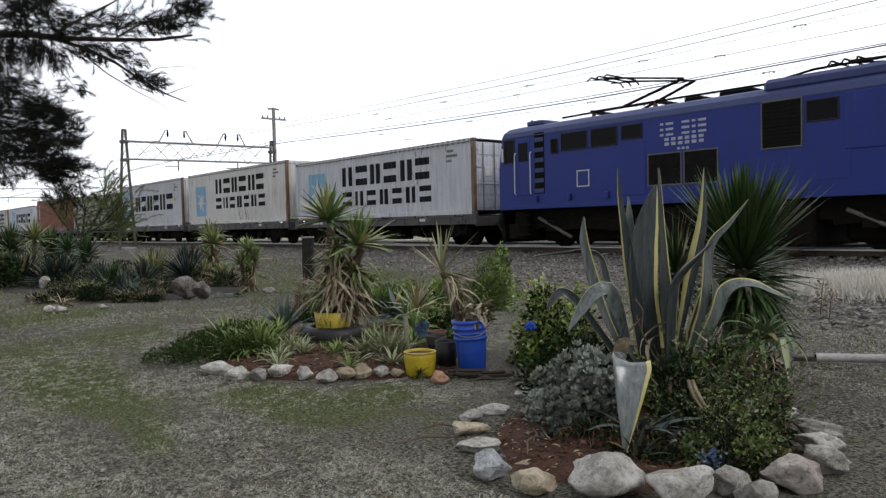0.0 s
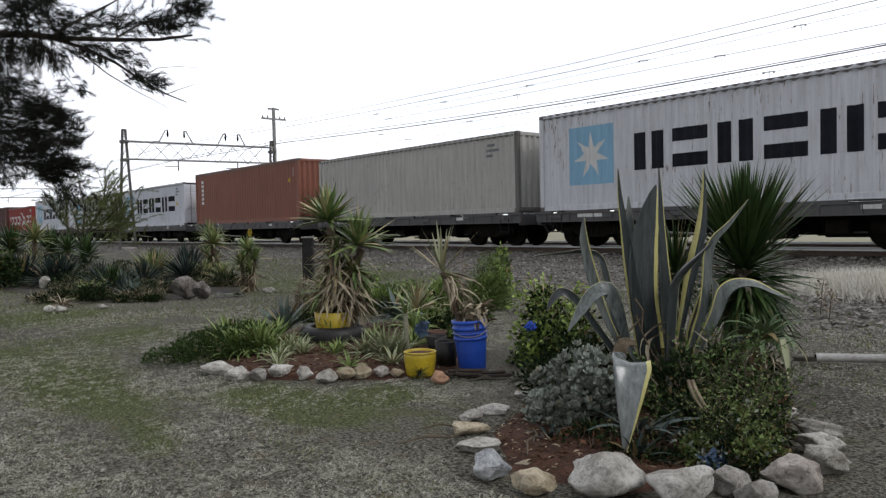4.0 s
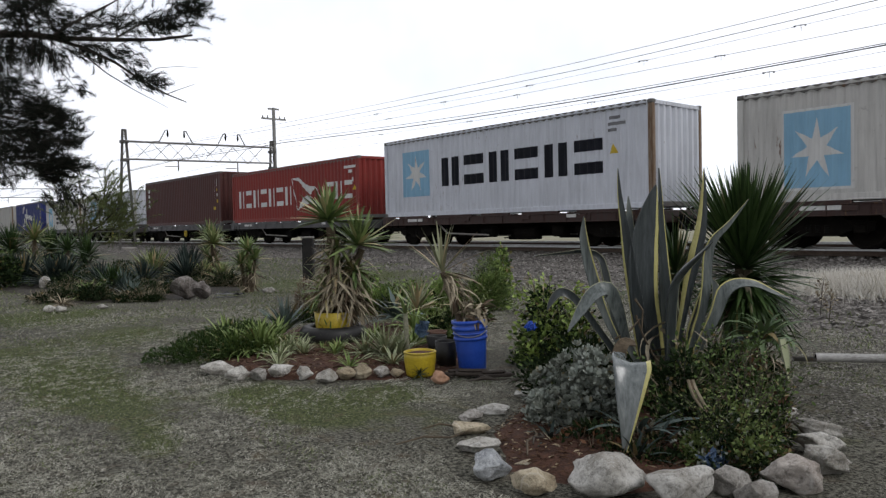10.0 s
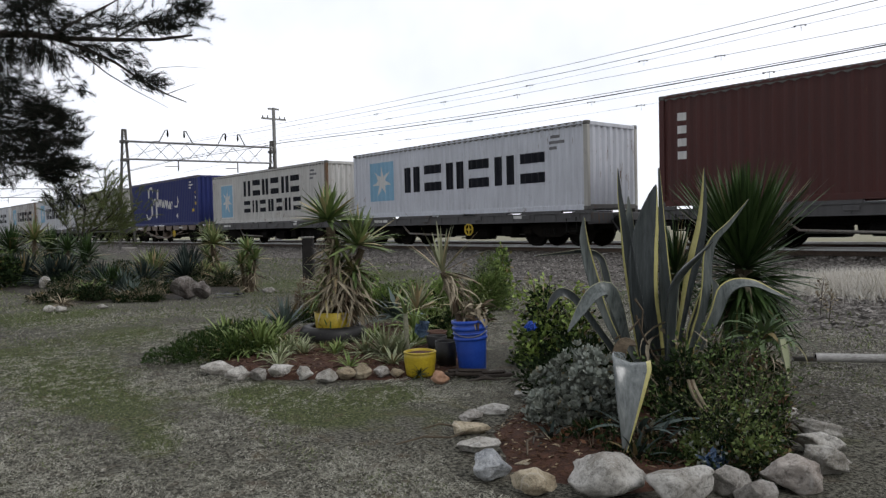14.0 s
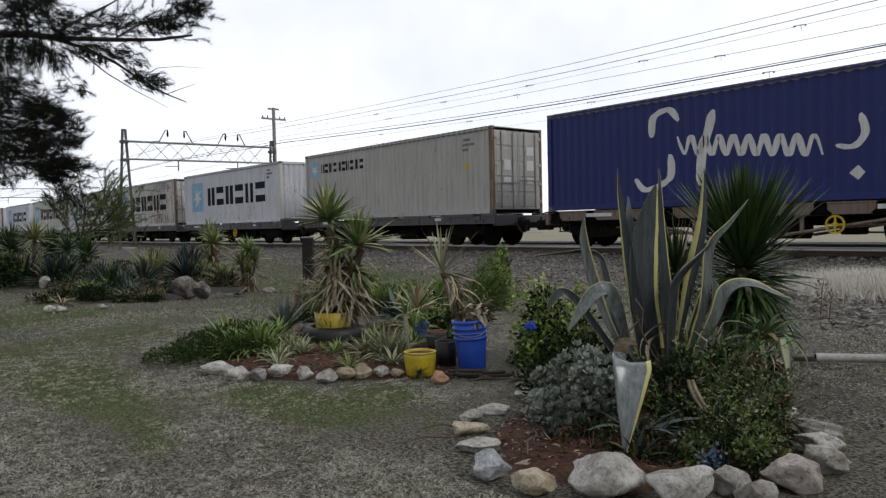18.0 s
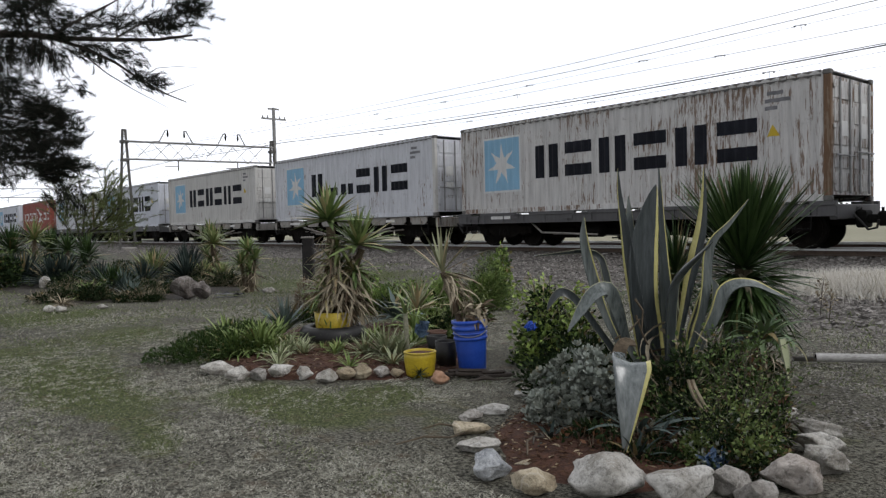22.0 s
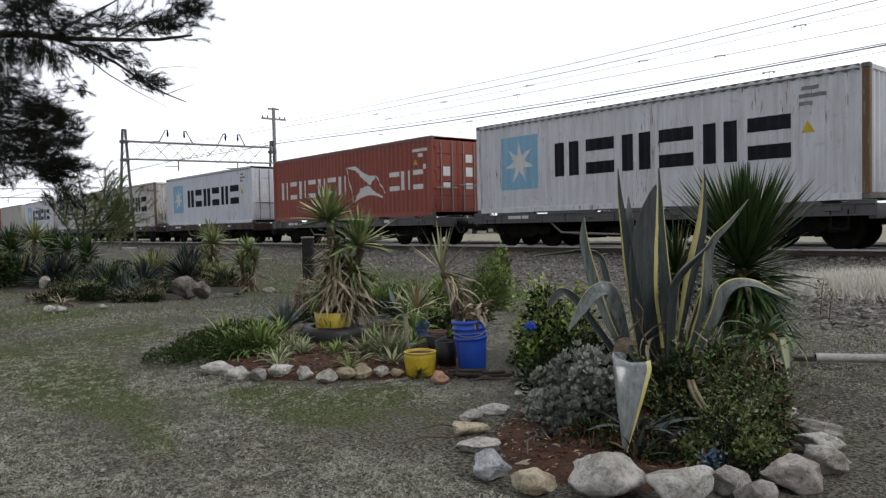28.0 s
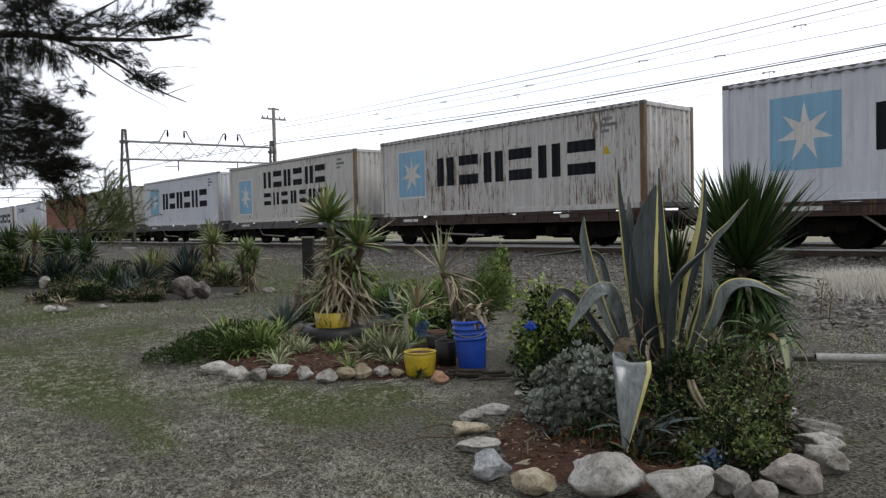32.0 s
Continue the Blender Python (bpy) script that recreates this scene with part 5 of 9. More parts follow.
        part("head_frame", Shape().tube([(h[0] - 0.4, 1.0, h[1]), (h[0] + 0.7, 1.0, h[1] - 0.12)], 0.02, 6).tube([(h[0] - 0.4, 1.84, h[1]), (h[0] + 0.7, 1.84, h[1] - 0.12)], 0.02, 6), M["black_steel"], p)
    pantograph(4.2, True)
    pantograph(11.0, False)
    for x, w in ((6.1, 0.5), (7.1, 0.9), (9.0, 0.7)):
        part("roof_equipment", Shape().box(x, 0.9, 3.88, x + w, 1.9, 4.05 + 0.04 * (x > 8.6), 0.03), M["black_steel"], lo)
    part("roof_cable", Shape().tube([(2.0, 0.8, 4.02), (5.6, 0.8, 4.06), (8.4, 0.8, 4.04), (9.5, 0.8, 4.2), (14.0, 0.8, 4.22)], 0.03, 6), M["black_steel"], lo)
    part("horn", Shape().tube([(0.62, 0.9, 3.92), (0.62, 0.9, 4.12)], [0.05, 0.03], 8), M["black_steel"], lo)
    return lo


MOVERS.append(build_loco())

build_track(TRACK_Y, "track_near", "narrow-gauge railway track on concrete sleepers in grey ballast")
build_track(TRACK2_Y, "track_far", "second railway track behind the train", 70)


# ---- overhead line ----
def mast(y, name="mast"):
    """A tapered lattice mast of two legs that meet at the head."""
    m = thing("overhead_line_mast", "tapered dark steel lattice mast of the overhead line", "mast", pose(-48.9, y, bank(y) - 0.1), "overhead line masts")
    H = 7.75
    for o in (-1, 1):
        part("leg", Shape().add([(0.055 * b, 0.07 * a + o * (0.50 - 0.42 * k), z) for k, z in ((0, 0), (1, H)) for a, b in ((-1, -1), (1, -1), (1, 1), (-1, 1))],
             [(0, 1, 5, 4), (1, 2, 6, 5), (2, 3, 7, 6), (3, 0, 4, 7), (4, 5, 6, 7), (3, 2, 1, 0)]), M["mast"], m)
    part("foundation", Shape().box(-0.6, -0.4, -0.2, 0.6, 0.4, 0.22, 0.05), M["concrete"], m)
    for i in range(7):
        z = 0.8 + i * 0.85
        w = 0.50 - 0.42 * z / H
        part("brace", Shape().tube([(0, -w, z), (0, w - 0.03, z + 0.75)], 0.022, 5), M["mast"], m)
    for z in (6.95, 5.78):
        part("clamp", cached(("clamp",), lambda: Shape().box(-0.24, -0.24, -0.09, 0.24, 0.24, 0.09, 0.02).mesh("clamp", M["mast"])), None, m, at=pose(0, 0, z))
    return m


def portal(x, y0, y1):
    b = thing("portal_beam", "galvanised lattice beam carrying the overhead line across two tracks", "portal beam", pose(x, 0, 0), "portal beams")
    z0, z1 = 5.93, 7.06
    for z, r in ((z0, 0.06), (z1, 0.065)):
        for dx in (-0.2, 0.2):
            part("chord", Shape().tube([(dx, y0, z), (dx, y1, z + 0.1)], r * 0.8, 6), M["steel"], b)
    n = 8
    for i in range(n):
        ya, yb = y0 + 0.7 + (y1 - y0 - 1.4) * i / n, y0 + 0.7 + (y1 - y0 - 1.4) * (i + 1) / n
        for a, c in ((ya, yb), (yb, ya)):
            part("lattice_bar", Shape().tube([(-0.2, a, z0), (-0.2, c, z1)], 0.018, 4), M["steel"], b)
    for yy in (TRACK_Y - 0.9, TRACK_Y + 1.1, TRACK2_Y - 0.9, TRACK2_Y + 0.9):
        o = 1 if yy in (TRACK_Y - 0.9, TRACK2_Y - 0.9) else -1
        part("insulator_bracket", Shape().tube([(0, yy - 0.5 * o, z1 + 0.08), (0, yy - 0.1 * o, z1 + 0.12), (0, yy + 0.3 * o, z1 + 0.85), (0, yy + 0.45 * o, z1 + 0.9)], 0.035, 6), M["mast"], b)
        part("insulator", Shape().tube([(0, yy + 0.45 * o, z1 + 0.9), (0, yy + 0.45 * o, z1 + 0.62), (0, yy + 0.45 * o, z1 + 0.55), (0, yy + 0.45 * o, z1 + 0.4)], [0.03, 0.07, 0.07, 0.03], 8), M["black_steel"], b)
    for yy in (TRACK_Y + 0.2, TRACK2_Y + 0.4):
        part("registration_drop", Shape().tube([(0, yy, z0), (0, yy, z0 - 0.65)], 0.045, 6).tube([(0, yy, z0 - 0.35), (0, yy - 0.9, z0 - 0.4)], 0.025, 5), M["mast"], b)
    return b


for px in (-48.9, -107.0, -165.0, 10.0):
    if px == -48.9:
        mast(15.0)
        mast(25.3)
    else:
        for yy in (15.0, 25.3):
            c = mast(yy)
            c.location.x = px
    portal(px, 15.0, 25.3)


def line_wire(y, pts, r, label, clamps=0):
    """A wire along the track through x, z points, with a little sag between them."""
    w = thing("overhead_wire", label, "overhead wire", group="overhead wires")
    out = []
    for (xa, za), (xb, zb) in zip(pts[:-1], pts[1:]):
        for k in range(8):
            q = k / 8
            sag = 0.0016 * (xb - xa) * 4 * q * (1 - q)
            out.append((xa + (xb - xa) * q, y, za + (zb - za) * q - sag))
    out.append((pts[-1][0], y, pts[-1][1]))
    part("strand", Shape().tube(out, r, 5), M["wire"], w)
    jaw = cached(("jaw",), lambda: Shape().tube([(-0.2, 0, 0.03), (0.2, 0, 0.0)], 0.009, 5).box(-0.2, -0.012, -0.02, -0.14, 0.012, 0.035, 0.006).box(0.12, -0.012, -0.04, 0.17, 0.012, 0.015, 0.006).tube([(0.02, 0, 0.05), (0.02, 0, -0.16)], 0.007, 5).mesh("clamp", M["wire"]))
    for i in range(clamps):
        x = -33 + (i + 0.3) * 27 / max(1, clamps)
        z = float(np.interp(x, [o[0] for o in out], [o[2] for o in out]))
        part("clamp", jaw, None, w, "small dark clamp on the wire", at=pose(x, y, z))
    return w


FAR_END = [(-165, 7.06), (-107, 7.06), (-48.9, 7.08)]
line_wire(18.2, FAR_END + [(-34.0, 6.65), (-22.1, 6.37), (-14.7, 6.25), (-6.2, 6.30), (10, 7.06), (60, 7.06)], 0.007, "thin carrier wire over the near track")
line_wire(18.2, [(-165, 7.0), (-107, 7.0), (-48.9, 7.02), (-34.0, 6.43), (-22.1, 6.14), (-14.7, 6.02), (-6.2, 6.09), (10, 7.0), (60, 7.0)], 0.009, "feeder wire over the near track")
line_wire(18.2, [(-165, 5.93), (-107, 5.93), (-48.9, 5.95), (-34.0, 5.66), (-22.2, 5.22), (-14.7, 5.06), (-6.2, 5.06), (10, 5.93), (60, 5.93)], 0.016, "dark contact wire above the near track")
line_wire(18.0, [(-165, 5.97), (-107, 5.97), (-48.9, 5.99), (-33.6, 5.74), (-21.9, 5.29), (-14.5, 5.10), (-6.1, 5.06), (10, 5.95), (60, 5.95)], 0.009, "second thin contact wire above the near track")
line_wire(22.2, FAR_END + [(-41.5, 7.31), (-28.8, 7.04), (-23.1, 6.87), (-13.2, 6.87), (-7.5, 6.94), (10, 7.1), (60, 7.1)], 0.005, "thin carrier wire over the far track", 5)
line_wire(22.2, [(-165, 7.02), (-107, 7.02), (-48.9, 7.04), (-41.5, 7.0), (-28.8, 6.68), (-17.9, 6.56), (-7.5, 6.46), (10, 7.02), (60, 7.02)], 0.007, "thin wire over the far track", 3)
line_wire(22.2, [(-165, 5.93), (-107, 5.93), (-48.9, 5.98), (-41.5, 6.3), (-21.8, 5.80), (-11.8, 5.70), (-7.5, 5.72), (10, 5.95), (60, 5.95)], 0.005, "thin contact wire over the far track", 4)
line_wire(22.4, [(-165, 5.93), (-107, 5.93), (-48.9, 5.96), (-41.5, 5.9), (-21.8, 5.40), (-7.5, 5.37), (10, 5.95), (60, 5.95)], 0.004, "faint lower wire over the far track", 2)

pole = thing("utility_pole", "grey pole with two crossarms behind the railway", "utility pole", pose(-50.8, 26.5, 0))
part("shaft", Shape().tube([(0, 0, -0.2), (0, 0, 10.4)], [0.17, 0.12], 10), M["pole_grey"], pole)
for z, w in ((10.3, 0.45), (9.55, 1.0)):
    part("crossarm", Shape().box(-0.06, -w, z - 0.06, 0.06, w, z + 0.06, 0.01), M["pole_grey"], pole)
for y in (-0.9, -0.5, 0.5, 0.9):
    part("insulator", Shape().tube([(0, y, 9.6), (0, y, 9.78)], [0.05, 0.03], 7), M["black_steel"], pole)


# ---- distance ----
def far_tree(x, y, h, w):
    t = thing("distant_tree", "hazy round tree beyond the field", "tree", pose(x, y, -0.2), "distant trees")
    part("trunk", Shape().tube([(0, 0, 0), (0.1, 0, h * 0.5)], [0.25, 0.12], 6), M["bark"], t)
    s = Shape()
    for i in range(900):
        a, u, r = random.uniform(0, 6.283), random.uniform(-0.8, 1), random.random() ** 0.4
        k = math.sqrt(max(0.0, 1 - u * u)) * (1 + 0.3 * math.sin(3 * a + x))
        c = Vector((w * r * k * math.cos(a), w * r * k * math.sin(a), h * 0.6 + h * 0.38 * u * r))
        d = Vector((random.uniform(-1, 1), random.uniform(-1, 1), random.uniform(-1, 1))).normalized() * 0.35
        e = d.cross(Vector((random.uniform(-1, 1), random.uniform(-1, 1), 1))).normalized() * 0.2
        s.add([c - d, c + e, c + d, c - e], [(0, 1, 2, 3)])
    part("crown", s, M["far_green"], t)


for x, y, h, w in ((-62, 150, 5, 4), (-78, 165, 6, 5), (-30, 170, 5.5, 5), (-130, 120, 6, 5), (-155, 110, 5, 5), (-40, 160, 4.5, 4), (-260, 60, 7, 6), (-300, 45, 7, 7), (-330, 30, 6, 6), (-290, 75, 7, 6), (-380, 20, 8, 8)):
    far_tree(x, y, h, w)
shed = thing("farm_shed", "long low whitewashed shed with tin roof beyond the track", "shed", pose(-78, 66, 0))
part("wall", Shape().box(0, 0, 0, 14, 5, 1.1, 0.02), M["plaster"], shed)
part("roof", fix(Shape().add([(-0.3, -0.3, 1.1), (14.3, -0.3, 1.1), (14.3, 5.3, 1.1), (-0.3, 5.3, 1.1), (-0.3, 2.5, 1.75), (14.3, 2.5, 1.75)], [(0, 1, 5, 4), (2, 3, 4, 5), (0, 4, 3), (1, 2, 5), (3, 2, 1, 0)]).mesh("roof", M["tin"])), None, shed)
part("door", Shape().box(6, -0.03, 0, 7, 0.0, 1.0), M["wood"], shed)


# ---- garden: beds and rocks ----
FACE = 49.74           # turn that lays a thing's own x along the picture's width


def here(x, y, dz=0.0, rz=FACE):
    return pose(x, y, bank(y) + dz, 0, 0, rz)


def bed(name, label, outline, height, mat="soil"):
    """A low mound of soil inside an outline of x, y points."""
    n = len(outline)
    cx, cy = sum(p[0] for p in outline) / n, sum(p[1] for p in outline) / n
    s, rings, m = Shape(), 7, 6 * n
    v = [(cx, cy, height)]
    for r in range(1, rings + 1):
        q = r / rings
        for k in range(m):
            a = k / m * n
            i, fz = int(a) % n, a - int(a)
            p0, p1 = outline[i], outline[(i + 1) % n]
            x, y = p0[0] + (p1[0] - p0[0]) * fz, p0[1] + (p1[1] - p0[1]) * fz
            x, y = cx + (x - cx) * q, cy + (y - cy) * q
            z = height * (1 - q ** 3) + 0.035 * noise.noise((x * 4, y * 4, 2)) * (1 - q * 0.6) - 0.03 * (r == rings)
            v.append((x, y, z))
    f = [(0, 1 + k, 1 + (k + 1) % m) for k in range(m)]
    for r in range(rings - 1):
        for k in range(m):
            a, b = 1 + r * m + k, 1 + r * m + (k + 1) % m
            f.append((a, a + m, b + m, b))
    return thing(name, label, "flower bed", kind="structure", mesh=fix(s.add(v, f).mesh(name, M[mat], smooth=True)))


bed("soil_bed", "low mound of bare red-brown soil in the garden", [(-2.75, 2.72), (-2.15, 2.85), (-1.75, 3.3), (-1.7, 3.9), (-2.15, 4.6), (-3.0, 6.0), (-3.6, 6.2), (-4.6, 5.4), (-3.8, 4.1), (-3.3, 3.1)], 0.10)
bed("soil_bed_middle", "red-brown soil of the middle flower bed", [(-6.5, 2.62), (-5.7, 2.95), (-5.0, 3.72), (-4.6, 4.3), (-5.6, 5.3), (-7.8, 6.2), (-8.8, 5.0), (-7.6, 3.1)], 0.07)
bed("soil_bed_back", "dark soil of the far flower bed", [(-14.2, 3.2), (-13.7, 5.2), (-14.6, 7.0), (-18.5, 8.3), (-24, 5.4), (-21, 3.0)], 0.05, "soil_dark")


def litter(outline, height, n, label):
    """Crumbs of earth, dry leaf and straw strewn over a bed."""
    m = len(outline)
    cx, cy = sum(p[0] for p in outline) / m, sum(p[1] for p in outline) / m
    rnd = random.Random(m * 5 + n)
    s = Shape()
    for _ in range(n):
        i, f, q = rnd.randrange(m), rnd.random(), math.sqrt(rnd.random()) * 0.96
        p0, p1 = outline[i], outline[(i + 1) % m]
        x, y = cx + (p0[0] + (p1[0] - p0[0]) * f - cx) * q, cy + (p0[1] + (p1[1] - p0[1]) * f - cy) * q
        z = height * (1 - q ** 3) + 0.035 * noise.noise((x * 4, y * 4, 2)) * (1 - q * 0.6) + 0.004
        a, k, w = rnd.uniform(0, 6.283), rnd.uniform(0.008, 0.03), rnd.uniform(0.002, 0.008)
        dx, dy = math.cos(a) * k, math.sin(a) * k
        s.add([(x - dx, y - dy, z), (x - dy * w / k, y + dx * w / k, z + 0.006), (x + dx, y + dy, z + 0.003), (x + dy * w / k, y - dx * w / k, z + 0.002)], [(0, 1, 2), (0, 2, 3)])
    thing("soil_litter", label, "litter", kind="stuff", mesh=s.mesh("soil_litter", M["litter"]))


litter([(-2.75, 2.72), (-2.15, 2.85), (-1.75, 3.3), (-1.7, 3.9), (-2.15, 4.6), (-3.0, 6.0), (-3.6, 6.2), (-4.6, 5.4), (-3.8, 4.1), (-3.3, 3.1)], 0.10, 5200, "crumbs of earth and dry leaf on the near bed")
litter([(-6.5, 2.62), (-5.7, 2.95), (-5.0, 3.72), (-4.6, 4.3), (-5.6, 5.3), (-7.8, 6.2), (-8.8, 5.0), (-7.6, 3.1)], 0.07, 5000, "crumbs of earth and straw on the middle bed")


def rock_mesh(seed, mat="rock", fine=3):
    bm = bmesh.new()
    bmesh.ops.create_icosphere(bm, subdivisions=fine, radius=0.5)
    rnd = random.Random(seed)
    cuts = [(Vector((rnd.uniform(-1, 1), rnd.uniform(-1, 1), rnd.uniform(-0.6, 1))).normalized(), rnd.uniform(0.24, 0.42)) for _ in range(16)]
    for p in bm.verts:
        c = p.co.copy()
        for d, k in cuts:
            o = c.dot(d) - k
            if o > 0:
                c -= d * o
        c += c.normalized() * (0.07 * noise.noise(c * 4 + Vector((seed, 0, 0))) + 0.035 * abs(noise.noise(c * 11 + Vector((0, seed, 0)))) + 0.02 * noise.noise(c * 23 + Vector((seed, 0, seed))))
        p.co = c
    lo = [min(p.co[i] for p in bm.verts) for i in range(3)]
    hi = [max(p.co[i] for p in bm.verts) for i in range(3)]
    for p in bm.verts:
        p.co = Vector((p.co[i] - (lo[i] + hi[i]) / 2) / (hi[i] - lo[i]) for i in range(3))
        p.co.z = p.co.z + 0.5
    me = bpy.data.meshes.new("rock")
    bm.to_mesh(me)
    bm.free()
    me.materials.append(M[mat])
    me.polygons.foreach_set("use_smooth", [fine > 3] * len(me.polygons))
    return me


def rock(i, x, y, w, h, mat, label, group, depth=0.8, tilt=0, fine=3):
    me = rock_mesh(i * 7 + 3, mat, fine)
    for q in me.vertices:
        q.co = Vector((q.co.x * w, q.co.y * w * depth, q.co.z * h))
    return thing("rock", label, "rock", here(x, y, -0.02) @ pose(0, w * depth * 0.4, 0, 0, tilt, 0), group, mesh=me)


RING = "rocks round the near bed"
for i, (x, y, w, h, dp, mt, lb) in enumerate((
        (-2.67, 2.56, 0.20, 0.16, 0.8, "rock_blue", "squarish blue-grey rock edging the near bed"),
        (-2.39, 2.56, 0.22, 0.13, 0.6, "rock_tan", "flat yellowish rock edging the near bed"),
        (-2.11, 2.72, 0.37, 0.22, 0.8, "rock", "large rounded pale rock edging the near bed"),
        (-1.80, 2.86, 0.33, 0.19, 0.8, "rock", "broad pale rock edging the near bed"),
        (-1.76, 3.17, 0.19, 0.15, 0.9, "rock_dark", "grey-brown rock edging the near bed"),
        (-1.59, 3.10, 0.19, 0.14, 0.8, "rock_dark", "cracked grey rock edging the near bed"),
        (-1.54, 3.38, 0.27, 0.20, 0.9, "rock_pink", "smooth pinkish rock edging the near bed"),
        (-1.56, 3.76, 0.25, 0.17, 0.8, "rock", "tilted pale rock edging the near bed"),
        (-1.71, 4.11, 0.30, 0.13, 0.6, "rock", "split pale slab edging the near bed"),
        (-1.87, 4.44, 0.30, 0.11, 0.6, "rock", "flat pale slab edging the near bed"),
        (-2.17, 4.70, 0.19, 0.10, 0.7, "rock", "flat white stone edging the near bed"),
        (-3.04, 2.81, 0.25, 0.09, 0.7, "rock", "flat pale slab edging the near bed"),
        (-3.32, 3.01, 0.24, 0.09, 0.8, "rock_tan", "tan slab edging the near bed"),
        (-3.57, 3.23, 0.16, 0.08, 0.8, "rock_dark", "low grey slab edging the near bed"),
        (-3.60, 3.47, 0.23, 0.07, 0.7, "rock", "low pale slab edging the near bed"),
        (-2.71, 2.85, 0.13, 0.04, 0.6, "rock_tan", "thin flat stone on the soil"),
        (-2.05, 4.22, 0.12, 0.10, 0.8, "rock_pink", "rounded stone under the shrubs"),
        (-3.80, 3.98, 0.15, 0.07, 0.8, "rock", "small white stone beside the near bed"))):
    k = 0.052 if 2 <= i <= 6 else 0.034 if 7 <= i <= 9 else 0.0
    rock(i, x + k * 0.646, y + k * 0.763, w * 1.03, h, mt, lb, RING, dp, (0, 4, 0, -5, 6, 0, 0, 12, 10, 8)[i] if i < 10 else 0, 4)
ROW = "rocks round the middle bed"
for i, (x, y, w, h, mt) in enumerate(((-6.34, 2.65, 0.30, 0.13, "rock"), (-5.96, 2.68, 0.23, 0.14, "rock"), (-5.87, 2.83, 0.17, 0.12, "rock_dark"), (-5.77, 2.99, 0.24, 0.13, "rock"), (-5.57, 3.12, 0.15, 0.13, "rock"), (-5.35, 3.20, 0.19, 0.12, "rock"), (-5.31, 3.37, 0.18, 0.12, "rock_tan"), (-5.25, 3.49, 0.18, 0.14, "rock_tan"), (-5.16, 3.64, 0.16, 0.11, "rock_dark"), (-5.06, 3.73, 0.13, 0.09, "rock_tan"), (-4.59, 3.82, 0.16, 0.12, "rock_red"))):
    rock(40 + i, x, y, w, h, mt, {"rock": "pale angular rock edging the middle bed", "rock_dark": "grey rock edging the middle bed", "rock_tan": "tan rock edging the middle bed", "rock_red": "orange-brown rock beside the yellow pot"}[mt], ROW, fine=4)
rock(58, -6.28, 4.79, 0.17, 0.2, "rock", "upright pale grey stone behind the yellow pot", ROW)
BACK = "rocks in the far bed"
for i, (x, y, w, h, mt, lb) in enumerate(((-13.76, 5.16, 0.56, 0.46, "rock_boulder", "big weathered boulder in the far bed"), (-13.5, 5.42, 0.34, 0.36, "rock_boulder", "smaller boulder beside the big one"), (-19.0, 3.9, 0.26, 0.34, "rock", "upright pale stone in the far bed"), (-13.57, 2.85, 0.2, 0.12, "rock", "small pale stone in the far bed"), (-13.41, 2.98, 0.2, 0.12, "rock", "small pale stone in the far bed"), (-13.3, 3.6, 0.22, 0.1, "rock_dark", "low grey stone in the far bed"), (-8.3, 8.2, 0.4, 0.14, "rock", "flat pale stone by the bush"), (-7.4, 8.3, 0.3, 0.12, "rock", "flat pale stone by the bush"), (-13.7, 6.9, 0.3, 0.12, "rock_dark", "low grey stone by the far bed"))):
    rock(70 + i, x, y, w, h, mt, lb, BACK, fine=4 if i < 3 else 3)


# ---- plants ----
def blade_mesh(name, length, width, droop, mat, seg=6, fold=0.25, rise=0.0):
    """A sword leaf along +x that bends down by droop (1 = its tip points downwards)."""
    s = Shape()
    x = z = 0.0
    a = rise
    v = []
    for i in range(seg + 1):
        q = i / seg
        w = width * (0.62 + 1.2 * q - 1.0 * q * q if q < 0.35 else 0.92 * (1 - ((q - 0.35) / 0.65) ** 1.6)) * 0.5 + 0.0008
        v += [(x, -w, z + w * fold), (x, 0, z), (x, w, z + w * fold)]
        a -= droop * (0.3 + 1.4 * q) / seg * 1.5
        x += math.cos(a) * length / seg
        z += math.sin(a) * length / seg
    f = []
    for i in range(seg):
        for k in (0, 1):
            f.append((i * 3 + k, (i + 1) * 3 + k, (i + 1) * 3 + k + 1, i * 3 + k + 1))
    return s.add(v, f).mesh(name, mat, smooth=True)


def leaf_matrix(c, az, el, roll, k):
    return Matrix.Translation(c) @ Euler((radians(roll), radians(-el), radians(az)), 'XYZ').to_matrix().to_4x4() @ Matrix.Diagonal((k, 0.5 + 0.5 * k, k, 1))


def leaf_at(parent, me, c, az, el, roll=0.0, k=1.0, name="leaf"):
    ob = part(name, me, None, parent)
    ob.matrix_basis = leaf_matrix(c, az, el, roll, k)
    return ob


